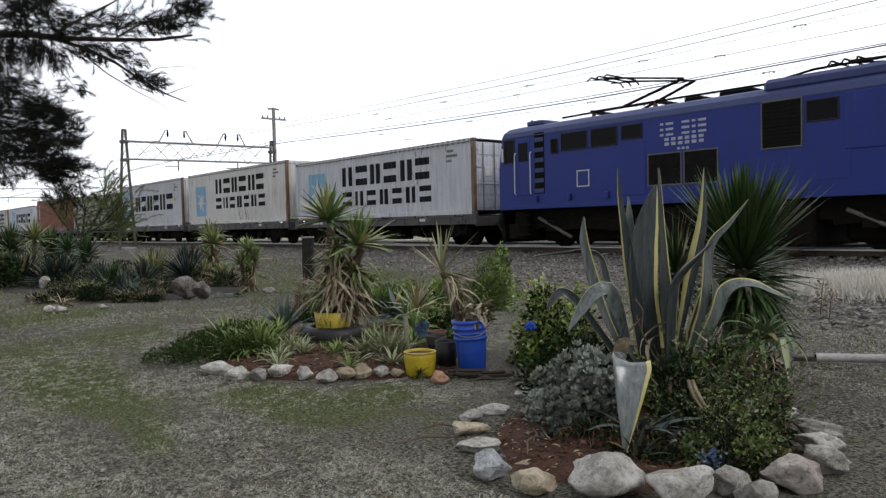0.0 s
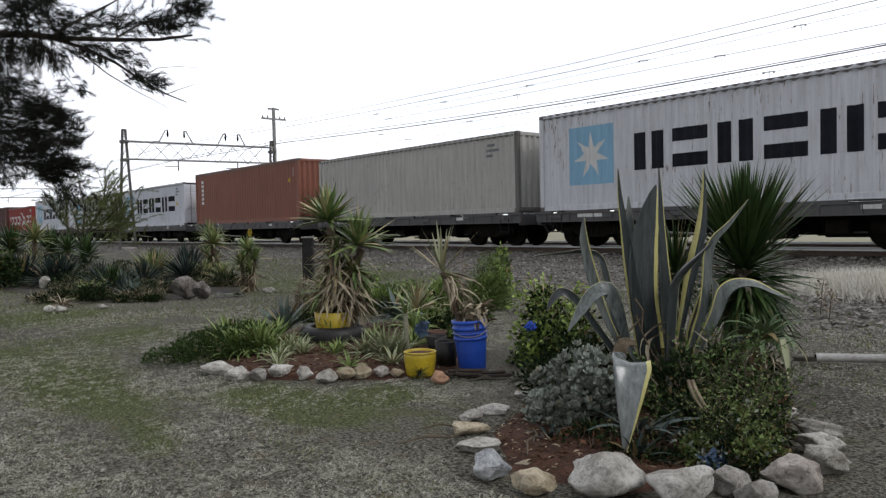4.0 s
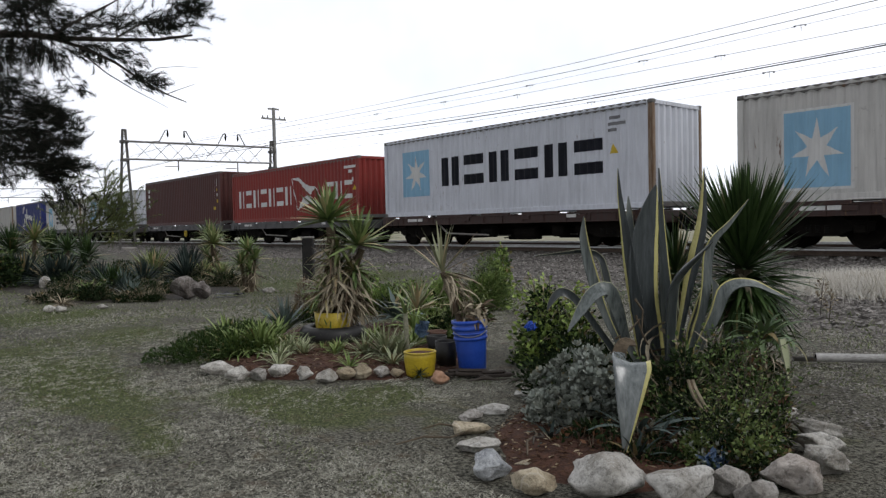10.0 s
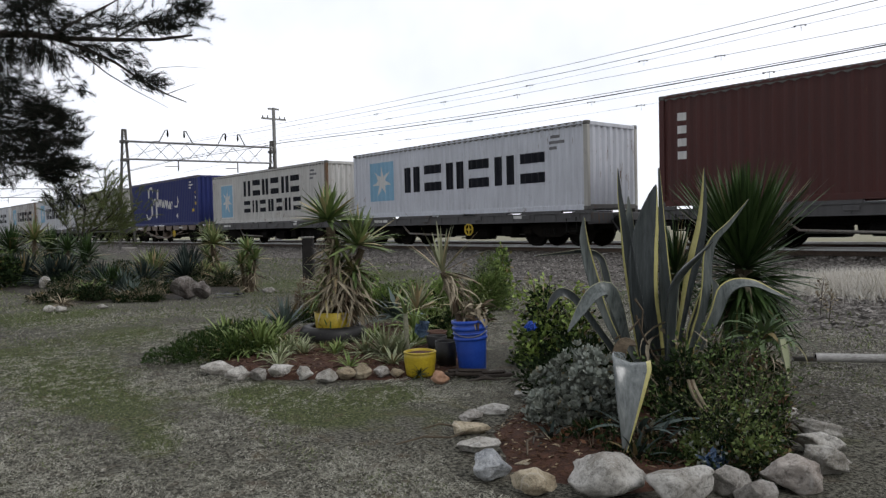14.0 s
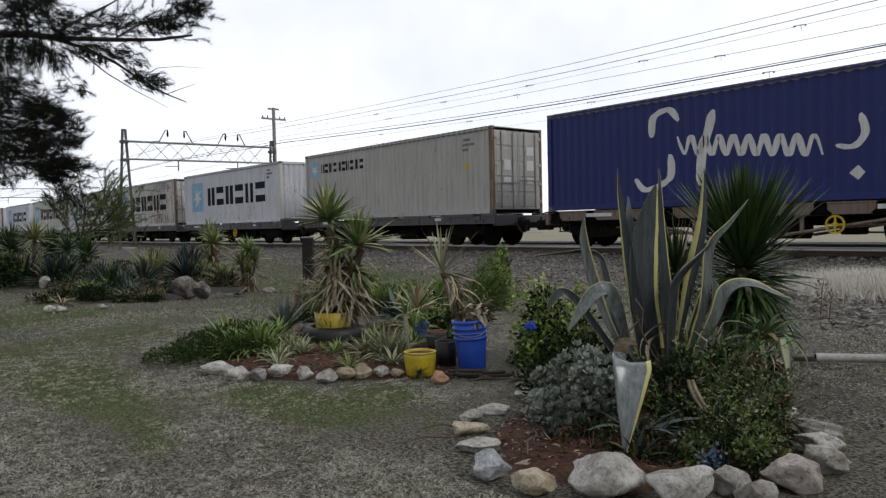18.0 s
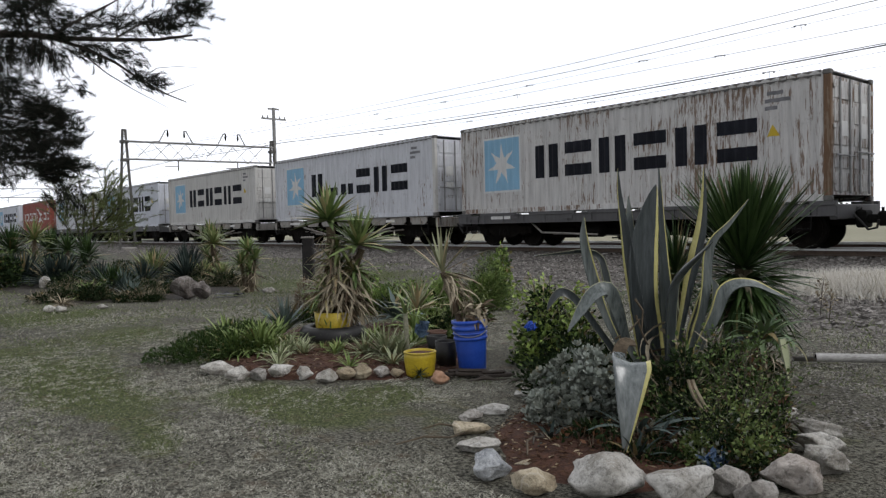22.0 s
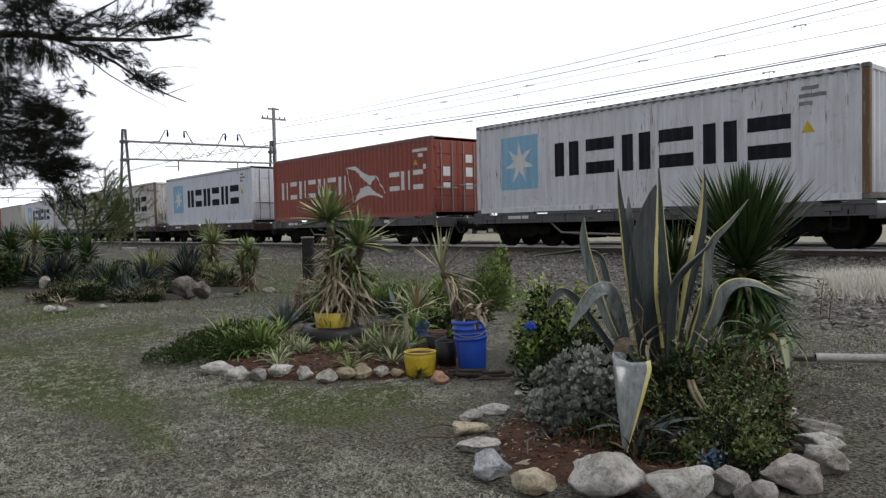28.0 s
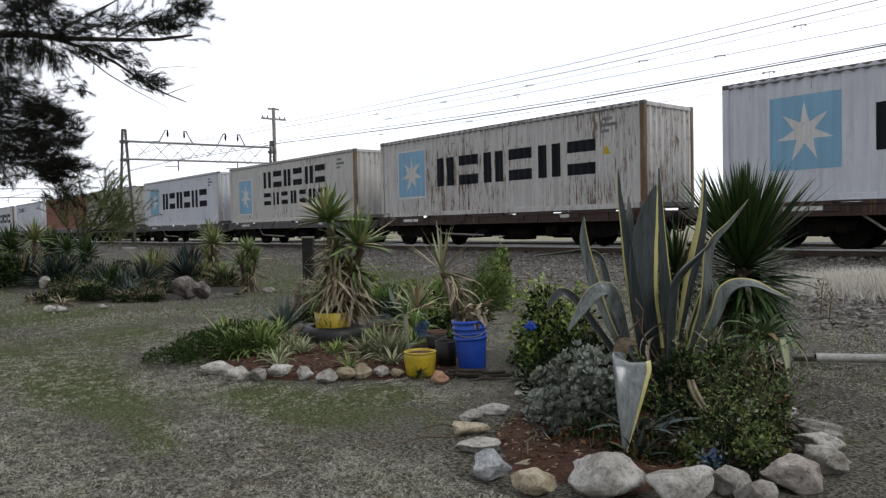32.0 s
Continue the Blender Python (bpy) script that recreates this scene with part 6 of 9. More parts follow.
def rosette(parent, c, n, length, width, mat, el=(5, 88), droop=(0.05, 0.35), rnd=None, name="leaf", seg=6, fold=0.3, joined=False):
    """Leaves round one growing point, the outer ones lower and longer; small far ones are joined."""
    rnd = rnd or random
    bulk = Shape()
    ms = [cached((name, mat, round(length, 2), round(width, 3), i, droop), lambda: blade_mesh(name, length, width, droop[0] + (droop[1] - droop[0]) * i / 3, M[mat], seg, fold)) for i in range(4)]
    for i in range(n):
        q = (i + 0.5) / n
        e = el[0] + (el[1] - el[0]) * q ** 1.15 + rnd.uniform(-7, 7)
        me, az, roll, k = ms[rnd.randrange(4) if q > 0.4 else rnd.choice((2, 3, 3))], i * 137.5 + rnd.uniform(-14, 14), rnd.uniform(-20, 20), rnd.uniform(0.72, 1.08) * (1.0 - 0.18 * q)
        if joined:
            mw = leaf_matrix(c, az, e, roll, k)
            bulk.add([mw @ p.co for p in me.vertices], [tuple(p.vertices) for p in me.polygons])
        else:
            leaf_at(parent, me, c, az, e, roll, k, name)
    if joined:
        tagged(part("foliage", bulk, M[mat], parent, smooth=True), kind="stuff")


def skirt(parent, c, h, n, length, rnd, spread=0.35, mat="straw"):
    """Dead leaves that hang round a trunk."""
    ms = [cached(("dead", mat, round(length, 2), i), lambda: blade_mesh("dead_leaf", length, 0.027, 0.5 + 0.25 * i, M[mat], 5, 0.5)) for i in range(3)]
    for i in range(n):
        z = c[2] - h * rnd.random()
        leaf_at(parent, ms[rnd.randrange(3)], (c[0] + rnd.uniform(-0.04, 0.04), c[1] + rnd.uniform(-0.04, 0.04), z), rnd.uniform(0, 360), rnd.uniform(-70, 5), rnd.uniform(-50, 50), rnd.uniform(0.6, 1.1), "dead_leaf")


def stem(parent, pts, radii, mat="trunk", name="trunk"):
    return part(name, Shape().tube(pts, radii, 9), M[mat], parent, smooth=False)


# the great variegated agave: each leaf follows a curve given in metres across, away and up
def agave_leaf(parent, pts, width, face=(0, -1, 0), edge="agave_edge", edge_w=0.16, seg=14, one_sided=0, taper=None, edge_from=0.0, skin="agave_grey"):
    """A leaf along pts; a fourth number at a point is the leaf's width there."""
    P = [Vector(p[:3]) for p in pts]
    n = len(P) - 1
    if len(pts[0]) > 3:
        wide = [max(0.004, p[3]) for p in pts]
        width, seg = 1.0, max(seg, 4 * n)
        taper = lambda t: float(np.interp(t * n, range(n + 1), wide))

    def at(t):
        i = min(int(t * n), n - 1)
        u = t * n - i
        p0, p1, p2, p3 = P[max(i - 1, 0)], P[i], P[i + 1], P[min(i + 2, n)]
        return 0.5 * ((2 * p1) + (p2 - p0) * u + (2 * p0 - 5 * p1 + 4 * p2 - p3) * u * u + (3 * p1 - p0 - 3 * p2 + p3) * u ** 3)
    s = Shape()
    v, f, mi = [], [], []
    F = Vector(face)
    for i in range(seg + 1):
        t = i / seg
        p = at(t)
        d = (at(min(1, t + 0.01)) - at(max(0, t - 0.01))).normalized()
        w = d.cross(F)
        w = w.normalized() if w.length > 1e-4 else Vector((1, 0, 0))
        nrm = w.cross(d).normalized()
        if nrm.dot(F) < 0:
            nrm = -nrm
        half = width * 0.5 * (taper(t) if taper else (0.8 + 0.57 * t if t < 0.35 else max(0.0, 1 - ((t - 0.35) / 0.65) ** 1.35)) + 0.012)
        th = 0.016 * (1 - 0.8 * t)
        for q in (-1, -1 + 2 * edge_w, 0, 1 - 2 * edge_w, 1):
            v.append(p + w * half * q + nrm * half * 0.28 * q * q)
        for q in (-1, 0, 1):
            v.append(p + w * half * q * 0.99 + nrm * (half * 0.28 * q * q - th - 0.01 * (q == 0)))
    for i in range(seg):
        a, b = i * 8, (i + 1) * 8
        for k in range(4):
            f.append((a + k, b + k, b + k + 1, a + k + 1))
            mi.append(1 if i >= edge_from * seg and ((k == 0 and one_sided >= 0) or (k == 3 and one_sided <= 0)) else 0)
        for k in (5, 6):
            f.append((a + k, a + k + 1, b + k + 1, b + k))
            mi.append(0)
        f += [(a, a + 5, b + 5, b), (a + 4, b + 4, b + 7, a + 7)]
        mi += [1 if one_sided >= 0 and i >= edge_from * seg else 0, 1 if one_sided <= 0 and i >= edge_from * seg else 0]
    s.v, s.f, s.mi = [tuple(p) for p in v], f, mi
    me = s.mesh("leaf", M[skin], M[edge], smooth=True)
    return part("leaf", me, None, parent)


def build_agave():
    a = thing("agave", "large variegated agave with grey-green leaves and cream margins", "agave", here(-3.09, 4.72))
    stem(a, [(0, 0, -0.05), (0, 0, 0.16), (0, 0, 0.3)], [0.16, 0.13, 0.07], "trunk", "stem")
    F = (0, -1, 0)
    # upright heart leaves: across, away, up and width at each point
    agave_leaf(a, [(-0.06, 0.0, 0.0, 0.18), (-0.112, 0.0, 0.466, 0.205), (-0.15, -0.01, 0.738, 0.215), (-0.152, -0.01, 1.009, 0.225), (-0.116, 0.0, 1.258, 0.178), (-0.072, 0.0, 1.443, 0.092), (-0.033, 0.01, 1.56, 0.0)], 1, (0.12, -1, 0), edge_w=0.11, one_sided=-1)
    agave_leaf(a, [(0.049, 0.05, 0.0, 0.11), (0.043, 0.05, 0.454, 0.155), (0.034, 0.06, 0.708, 0.16), (0.024, 0.06, 0.961, 0.11), (0.015, 0.06, 1.255, 0.066), (0.01, 0.06, 1.464, 0.044), (0.008, 0.07, 1.685, 0.0)], 1, (0.7, -1, 0), edge_w=0.08, one_sided=-1)
    agave_leaf(a, [(-0.117, -0.03, 0.0, 0.08), (-0.179, -0.04, 0.513, 0.1), (-0.221, -0.04, 0.805, 0.1), (-0.255, -0.03, 1.054, 0.085), (-0.281, -0.03, 1.261, 0.06), (-0.307, -0.02, 1.468, 0.036), (-0.32, -0.02, 1.682, 0.0)], 1, (-0.35, -1, 0), edge_w=0.16, one_sided=1)
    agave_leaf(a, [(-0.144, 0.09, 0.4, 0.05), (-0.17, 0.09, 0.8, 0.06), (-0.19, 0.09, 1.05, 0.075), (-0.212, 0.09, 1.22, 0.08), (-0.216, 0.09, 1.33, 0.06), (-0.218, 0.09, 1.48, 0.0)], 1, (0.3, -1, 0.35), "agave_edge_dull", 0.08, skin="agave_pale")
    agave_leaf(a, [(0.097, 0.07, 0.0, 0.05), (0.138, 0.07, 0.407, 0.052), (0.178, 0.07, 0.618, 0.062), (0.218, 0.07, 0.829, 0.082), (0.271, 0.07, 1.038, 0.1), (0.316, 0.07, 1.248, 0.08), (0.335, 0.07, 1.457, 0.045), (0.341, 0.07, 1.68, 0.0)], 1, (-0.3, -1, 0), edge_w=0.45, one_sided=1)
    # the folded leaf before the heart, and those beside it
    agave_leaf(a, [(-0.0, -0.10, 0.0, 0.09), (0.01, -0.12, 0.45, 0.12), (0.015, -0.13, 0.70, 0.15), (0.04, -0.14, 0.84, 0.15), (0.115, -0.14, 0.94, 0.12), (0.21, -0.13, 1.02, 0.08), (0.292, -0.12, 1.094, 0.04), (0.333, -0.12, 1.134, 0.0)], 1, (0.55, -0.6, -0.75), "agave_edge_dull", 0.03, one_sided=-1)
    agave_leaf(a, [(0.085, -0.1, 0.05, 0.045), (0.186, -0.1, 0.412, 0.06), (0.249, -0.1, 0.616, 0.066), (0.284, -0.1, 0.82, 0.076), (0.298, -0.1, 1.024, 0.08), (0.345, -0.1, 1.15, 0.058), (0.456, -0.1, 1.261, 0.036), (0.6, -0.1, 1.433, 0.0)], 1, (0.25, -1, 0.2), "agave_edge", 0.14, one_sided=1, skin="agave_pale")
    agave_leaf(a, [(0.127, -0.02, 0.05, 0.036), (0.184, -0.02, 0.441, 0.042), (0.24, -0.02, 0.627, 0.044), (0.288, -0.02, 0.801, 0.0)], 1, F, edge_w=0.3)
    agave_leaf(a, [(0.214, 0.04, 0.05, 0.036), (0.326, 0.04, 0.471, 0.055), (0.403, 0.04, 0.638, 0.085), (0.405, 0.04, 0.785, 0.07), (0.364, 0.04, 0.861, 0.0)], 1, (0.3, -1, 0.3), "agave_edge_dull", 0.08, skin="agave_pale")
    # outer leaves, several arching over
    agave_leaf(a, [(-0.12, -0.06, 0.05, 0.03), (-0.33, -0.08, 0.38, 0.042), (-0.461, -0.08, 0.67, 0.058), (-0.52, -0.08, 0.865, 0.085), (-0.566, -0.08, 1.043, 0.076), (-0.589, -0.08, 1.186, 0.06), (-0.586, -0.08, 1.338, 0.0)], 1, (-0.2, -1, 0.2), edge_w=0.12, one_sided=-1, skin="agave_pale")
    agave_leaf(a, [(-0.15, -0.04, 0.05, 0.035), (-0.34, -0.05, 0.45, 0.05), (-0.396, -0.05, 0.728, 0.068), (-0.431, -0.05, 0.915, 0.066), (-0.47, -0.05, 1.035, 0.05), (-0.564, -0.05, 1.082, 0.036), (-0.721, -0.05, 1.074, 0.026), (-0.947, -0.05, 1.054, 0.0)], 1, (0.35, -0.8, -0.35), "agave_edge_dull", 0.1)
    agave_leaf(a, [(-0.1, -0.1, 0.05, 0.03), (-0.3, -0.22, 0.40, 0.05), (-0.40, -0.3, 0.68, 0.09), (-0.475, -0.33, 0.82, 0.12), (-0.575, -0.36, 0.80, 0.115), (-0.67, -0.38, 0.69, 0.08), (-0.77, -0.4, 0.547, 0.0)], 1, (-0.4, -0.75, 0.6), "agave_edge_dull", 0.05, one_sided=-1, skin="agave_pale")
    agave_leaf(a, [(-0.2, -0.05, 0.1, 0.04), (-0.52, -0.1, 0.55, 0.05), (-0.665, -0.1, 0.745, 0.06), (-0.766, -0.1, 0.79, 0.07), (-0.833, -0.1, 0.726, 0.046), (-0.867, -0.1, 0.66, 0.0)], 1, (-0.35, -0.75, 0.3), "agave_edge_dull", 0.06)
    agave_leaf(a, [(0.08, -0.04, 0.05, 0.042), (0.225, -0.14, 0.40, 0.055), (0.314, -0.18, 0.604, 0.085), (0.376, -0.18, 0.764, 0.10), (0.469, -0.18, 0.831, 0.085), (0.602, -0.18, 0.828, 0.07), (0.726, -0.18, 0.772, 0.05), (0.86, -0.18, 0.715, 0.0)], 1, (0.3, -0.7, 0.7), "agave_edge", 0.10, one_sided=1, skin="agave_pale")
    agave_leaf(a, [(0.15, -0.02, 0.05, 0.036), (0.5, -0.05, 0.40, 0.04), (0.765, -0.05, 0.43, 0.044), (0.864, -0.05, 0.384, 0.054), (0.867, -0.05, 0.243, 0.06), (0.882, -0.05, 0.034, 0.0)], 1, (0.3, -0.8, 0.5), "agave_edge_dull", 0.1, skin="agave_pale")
    # the great bent leaf that hangs towards the lawn, skin lightened for sky sheen
    agave_leaf(a, [(-0.12, -0.15, 0.05, 0.12), (-0.45, -0.8, 0.18, 0.15), (-0.56, -1.2, 0.38, 0.19), (-0.585, -1.34, 0.50, 0.205), (-0.593, -1.39, 0.518, 0.208), (-0.602, -1.44, 0.485, 0.205), (-0.630, -1.50, 0.36, 0.15), (-0.652, -1.53, 0.20, 0.078), (-0.669, -1.54, 0.05, 0.0)], 1, (0.03, -0.6, 0.7), "agave_edge", 0.11, 48, one_sided=1, edge_from=0.4, skin="agave_sky_sheen")
    # dry flower stalk and a dead leaf caught between the leaves
    for pts in ([(-0.24, -0.16, 0.62), (-0.20, -0.2, 0.48), (-0.13, -0.2, 0.34), (-0.02, -0.2, 0.20)], [(-0.40, -0.2, 0.46), (-0.30, -0.22, 0.52), (-0.22, -0.2, 0.60)], [(-0.25, -0.18, 0.74), (-0.20, -0.2, 0.66), (-0.21, -0.2, 0.52)]):
        part("dry_stalk", Shape().tube(pts, [0.009, 0.007, 0.006, 0.004][:len(pts)], 6), M["trunk"], a)
    agave_leaf(a, [(-0.28, -0.3, 0.44, 0.03), (-0.37, -0.36, 0.46, 0.08), (-0.42, -0.4, 0.38, 0.10), (-0.41, -0.42, 0.27, 0.05), (-0.38, -0.42, 0.2, 0.0)], 1, (-0.3, -0.8, 0.6), "trunk", 0.1, skin="trunk").name = "dead_leaf"
    # low young leaves
    for az, ln in ((-60, 0.5), (-100, 0.45), (-20, 0.5), (-140, 0.5), (200, 0.4), (-80, 0.35)):
        d = Vector((math.cos(radians(az)), math.sin(radians(az)), 0))
        agave_leaf(a, [Vector((0, 0, 0.06)) + d * 0.1, Vector((0, 0, 0.2)) + d * ln * 0.5, Vector((0, 0, 0.12)) + d * ln], 0.08, (0, -0.3, 1), "agave_edge_dull")
    # curled dead leaves at the foot
    dead = cached(("dead", "straw", 0.5, 1), lambda: blade_mesh("dead_leaf", 0.5, 0.05, 0.9, M["straw"], 6, 0.6))
    for az, z, el in ((200, 0.55, -10), (230, 0.45, 0), (-20, 0.35, -20), (-60, 0.28, -15), (-95, 0.25, -25), (175, 0.35, -5), (20, 0.5, -10), (-40, 0.5, -30)):
        leaf_at(a, dead, (0.05 * math.cos(az), 0.05 * math.sin(az), z), az, el, 30, random.uniform(0.6, 1.0), "dead_leaf")


build_agave()

# the dense spiky yucca behind it
y = thing("yucca", "dense dark green spiky yucca behind the agave", "yucca", here(-3.05, 5.75))
stem(y, [(0, 0, -0.05), (0.02, 0, 0.4), (0.05, 0, 0.88)], [0.12, 0.11, 0.07])
rr = random.Random(5)
rosette(y, (0.05, 0, 0.90), 190, 0.98, 0.042, "yucca_green", (42, 90), (0.0, 0.05), rr, seg=4)
rosette(y, (0.05, 0, 0.88), 190, 0.98, 0.04, "yucca_green", (50, 92), (0.0, 0.05), rr, seg=4, joined=True)
rosette(y, (0.05, 0, 0.88), 90, 0.62, 0.042, "yucca_green", (0, 52), (0.0, 0.12), rr, seg=4)
rosette(y, (0.05, 0, 0.82), 130, 0.56, 0.042, "yucca_green", (-60, 5), (0.1, 0.4), rr, seg=5, joined=True)
rosette(y, (0.05, 0, 0.78), 150, 0.70, 0.042, "yucca_green", (-45, 25), (0.1, 0.4), rr, seg=5, joined=True)
rosette(y, (0.04, 0, 0.64), 120, 0.62, 0.042, "yucca_green", (-45, 15), (0.1, 0.4), rr, seg=5, joined=True)
skirt(y, (0.03, 0, 0.9), 0.5, 40, 0.5, rr)


y = thing("yucca", "thin-leaved spiky yucca behind the agave's heart", "yucca", here(-3.75, 5.95))
stem(y, [(0, 0, -0.05), (0, 0, 0.75)], [0.08, 0.05])
rosette(y, (0, 0, 0.78), 170, 0.74, 0.026, "yucca_green", (-35, 85), (0.0, 0.12), rr, seg=4)
rosette(y, (0, 0, 0.72), 60, 0.66, 0.022, "yucca_pale", (-40, 60), (0.0, 0.2), rr, seg=4, joined=True)


def foliage(parent, lumps, n, size, mat, rnd, shape="diamond", name="foliage", up=0.3):
    """Small leaves crowded in the skins of lumps (x, y, z, rx, ry, rz)."""
    s = Shape()
    vol = [l[3] * l[4] + l[4] * l[5] + l[3] * l[5] for l in lumps]
    tot = sum(vol)
    for l, vv in zip(lumps, vol):
        for _ in range(max(1, int(n * vv / tot))):
            d = Vector((rnd.gauss(0, 1), rnd.gauss(0, 1), rnd.gauss(0, 1))).normalized()
            r = 0.55 + 0.5 * rnd.random() ** 0.6
            r *= 1 + 0.22 * noise.noise(d * 3 + Vector(l[:3]) * 5)
            c = Vector((l[0] + d.x * l[3] * r, l[1] + d.y * l[4] * r, l[2] + d.z * l[5] * r))
            if c.z < 0.01:
                continue
            t = (d + Vector((rnd.gauss(0, 0.6), rnd.gauss(0, 0.6), rnd.gauss(0, 0.6) + up))).normalized()
            w = t.cross(Vector((rnd.gauss(0, 1), rnd.gauss(0, 1), rnd.gauss(0, 1)))).normalized()
            k = size * rnd.uniform(0.6, 1.25)
            nn = t.cross(w)
            if shape == "paddle":
                for j in range(9):
                    aa = j * 2.4 + rnd.random()
                    e = (t * (0.35 + 0.1 * j) + (w * math.cos(aa) + nn * math.sin(aa)) * 0.7).normalized()
                    g = e.cross(t)
                    g = g.normalized() * k * 0.27 if g.length > 1e-4 else w * k * 0.27
                    h = g.cross(e).normalized() * k * 0.1
                    s.add([c, c + e * k * 0.55 + g, c + e * k * 0.95 + g * 0.5 + h, c + e * k * 0.95 - g * 0.5 + h, c + e * k * 0.55 - g], [(0, 1, 2, 3, 4)])
            elif shape == "cluster":
                for j in range(7):
                    aa = j * 0.9 + rnd.random()
                    e = (t * rnd.uniform(0.5, 1.0) + (w * math.cos(aa) + nn * math.sin(aa)) * 0.75).normalized()
                    g = e.cross(t)
                    g = g.normalized() * k * 0.19 if g.length > 1e-4 else w * k * 0.19
                    kk = k * rnd.uniform(0.7, 1.1)
                    s.add([c, c + e * kk * 0.55 + g, c + e * kk, c + e * kk * 0.55 - g], [(0, 1, 2, 3)])
            elif shape == "round":
                s.add([c, c + t * k * 0.45 + w * k * 0.42 + nn * k * 0.1, c + t * k, c + t * k * 0.45 - w * k * 0.42 + nn * k * 0.1], [(0, 1, 2, 3)])
            elif shape == "needle":
                s.add([c - w * k * 0.04, c + w * k * 0.04, c + t * k], [(0, 1, 2)])
            else:
                s.add([c, c + t * k * 0.5 + w * k * 0.24, c + t * k, c + t * k * 0.5 - w * k * 0.24], [(0, 1, 2, 3)])
    return tagged(part(name, s, M[mat], parent), kind="stuff")


def stalks(parent, tips, mat="twig", r=0.012):
    for i, p in enumerate(tips):
        q = Vector(p)
        part("stalk", Shape().tube([(q.x * 0.15, q.y * 0.15, 0), (q.x * 0.5, q.y * 0.5, q.z * 0.5), q], [r, r * 0.7, r * 0.3], 5), M[mat], parent)


def shrub(label, x, y, lumps, n, size, mat, seed, shape="diamond", name="shrub", extra=None, up=0.3):
    rnd = random.Random(seed)
    t = thing(name, label, "shrub", here(x, y))
    stalks(t, [(l[0], l[1], max(0.1, l[2])) for l in lumps])
    foliage(t, lumps, n, size, mat, rnd, shape, up=up)
    if extra:
        for mt, k, sz in extra:
            foliage(t, lumps, k, sz, mt, rnd, shape, "pale_leaves", up=up)
    return t


def lumpy(seed, w, d, h, n, k=0.34, low=0.25):
    """Uneven lumps that fill a mound w wide, d deep and h high."""
    rnd = random.Random(seed)
    out = []
    for _ in range(n):
        a, r = rnd.uniform(0, 6.283), math.sqrt(rnd.random())
        x, y = math.cos(a) * r * w * 0.36, math.sin(a) * r * d * 0.36
        top = h * (1 - 0.55 * r * r) * rnd.uniform(0.7, 1.0)
        z = rnd.uniform(low, 1.0) * top
        q = k * rnd.uniform(0.55, 1.1)
        out.append((x, y, max(0.04, z - q * h * 0.35), q * w * 0.55, q * d * 0.55, q * h * 0.75))
    return out


def sprigs(parent, n, w, d, h, mat, leaf, rnd):
    """Loose shoots that stick out of a shrub, with leaves along them."""
    s, st = Shape(), Shape()
    for _ in range(n):
        a, r = rnd.uniform(0, 6.283), rnd.uniform(0.2, 1.0)
        p0 = Vector((math.cos(a) * r * w * 0.3, math.sin(a) * r * d * 0.3, h * rnd.uniform(0.35, 0.8)))
        dr = Vector((math.cos(a) * r, math.sin(a) * r, rnd.uniform(0.3, 1.3))).normalized()
        ln = rnd.uniform(0.12, 0.28)
        st.tube([p0, p0 + dr * ln], 0.0016, 4)
        for j in range(9):
            c = p0 + dr * ln * (j + 1) / 9
            t = (dr * 0.6 + Vector((rnd.gauss(0, 1), rnd.gauss(0, 1), rnd.gauss(0, 0.6)))).normalized()
            g = t.cross(Vector((rnd.gauss(0, 1), rnd.gauss(0, 1), rnd.gauss(0, 1)))).normalized()
            k = leaf * rnd.uniform(0.6, 1.2)
            s.add([c, c + t * k * 0.5 + g * k * 0.26, c + t * k, c + t * k * 0.5 - g * k * 0.26], [(0, 1, 2, 3)])
    tagged(part("shoot_mass", st, M["twig"], parent), kind="stuff")
    tagged(part("shoot_foliage", s, M[mat], parent), kind="stuff")


def mound(label, x, y, w, d, h, lumps, leaves, seed, name="shrub", sprig=None, k=0.34, up=0.4):
    """A shrub of uneven lumps; leaves lists (material, how many, size, form)."""
    rnd = random.Random(seed)
    t = thing(name, label, "shrub", here(x, y))
    ls = lumpy(seed, w, d, h, lumps, k)
    stalks(t, [(l[0], l[1], max(0.08, l[2])) for l in ls[:7]], r=0.008)
    for i, (mt, n, sz, form) in enumerate(leaves):
        foliage(t, ls if i == 0 else lumpy(seed + i, w, d, h, lumps, k), n, sz, mt, rnd, form, "foliage" if i == 0 else "leaf_spray", up)
    if sprig:
        sprigs(t, sprig[0], w, d, h, sprig[1], sprig[2], rnd)
    return t


mound("low silvery grey-green shrub with small fleshy leaves", -2.98, 3.6, 0.74, 0.66, 0.60, 34, [("shrub_grey", 1100, 0.044, "paddle"), ("shrub_shade", 160, 0.04, "diamond"), ("shrub_silver", 800, 0.046, "paddle")], 111, k=0.25, up=1.5)
mound("lime-green leafy shrub beside the agave", -4.45, 5.1, 0.95, 0.75, 0.78, 26, [("shrub_lime", 620, 0.055, "round"), ("shrub_green", 1500, 0.05, "diamond"), ("shrub_shade", 2600, 0.05, "diamond"), ("straw", 60, 0.12, "needle")], 112, sprig=(60, "shrub_lime", 0.06), k=0.27)
mound("dense green leafy shrub under the agave", -1.95, 3.58, 0.66, 0.62, 0.38, 24, [("shrub_front", 2100, 0.027, "round"), ("shrub_shade", 3200, 0.026, "diamond"), ("shrub_grey", 260, 0.026, "round"), ("clay_leaf", 200, 0.022, "diamond")], 113, sprig=(60, "shrub_front", 0.024), k=0.24)
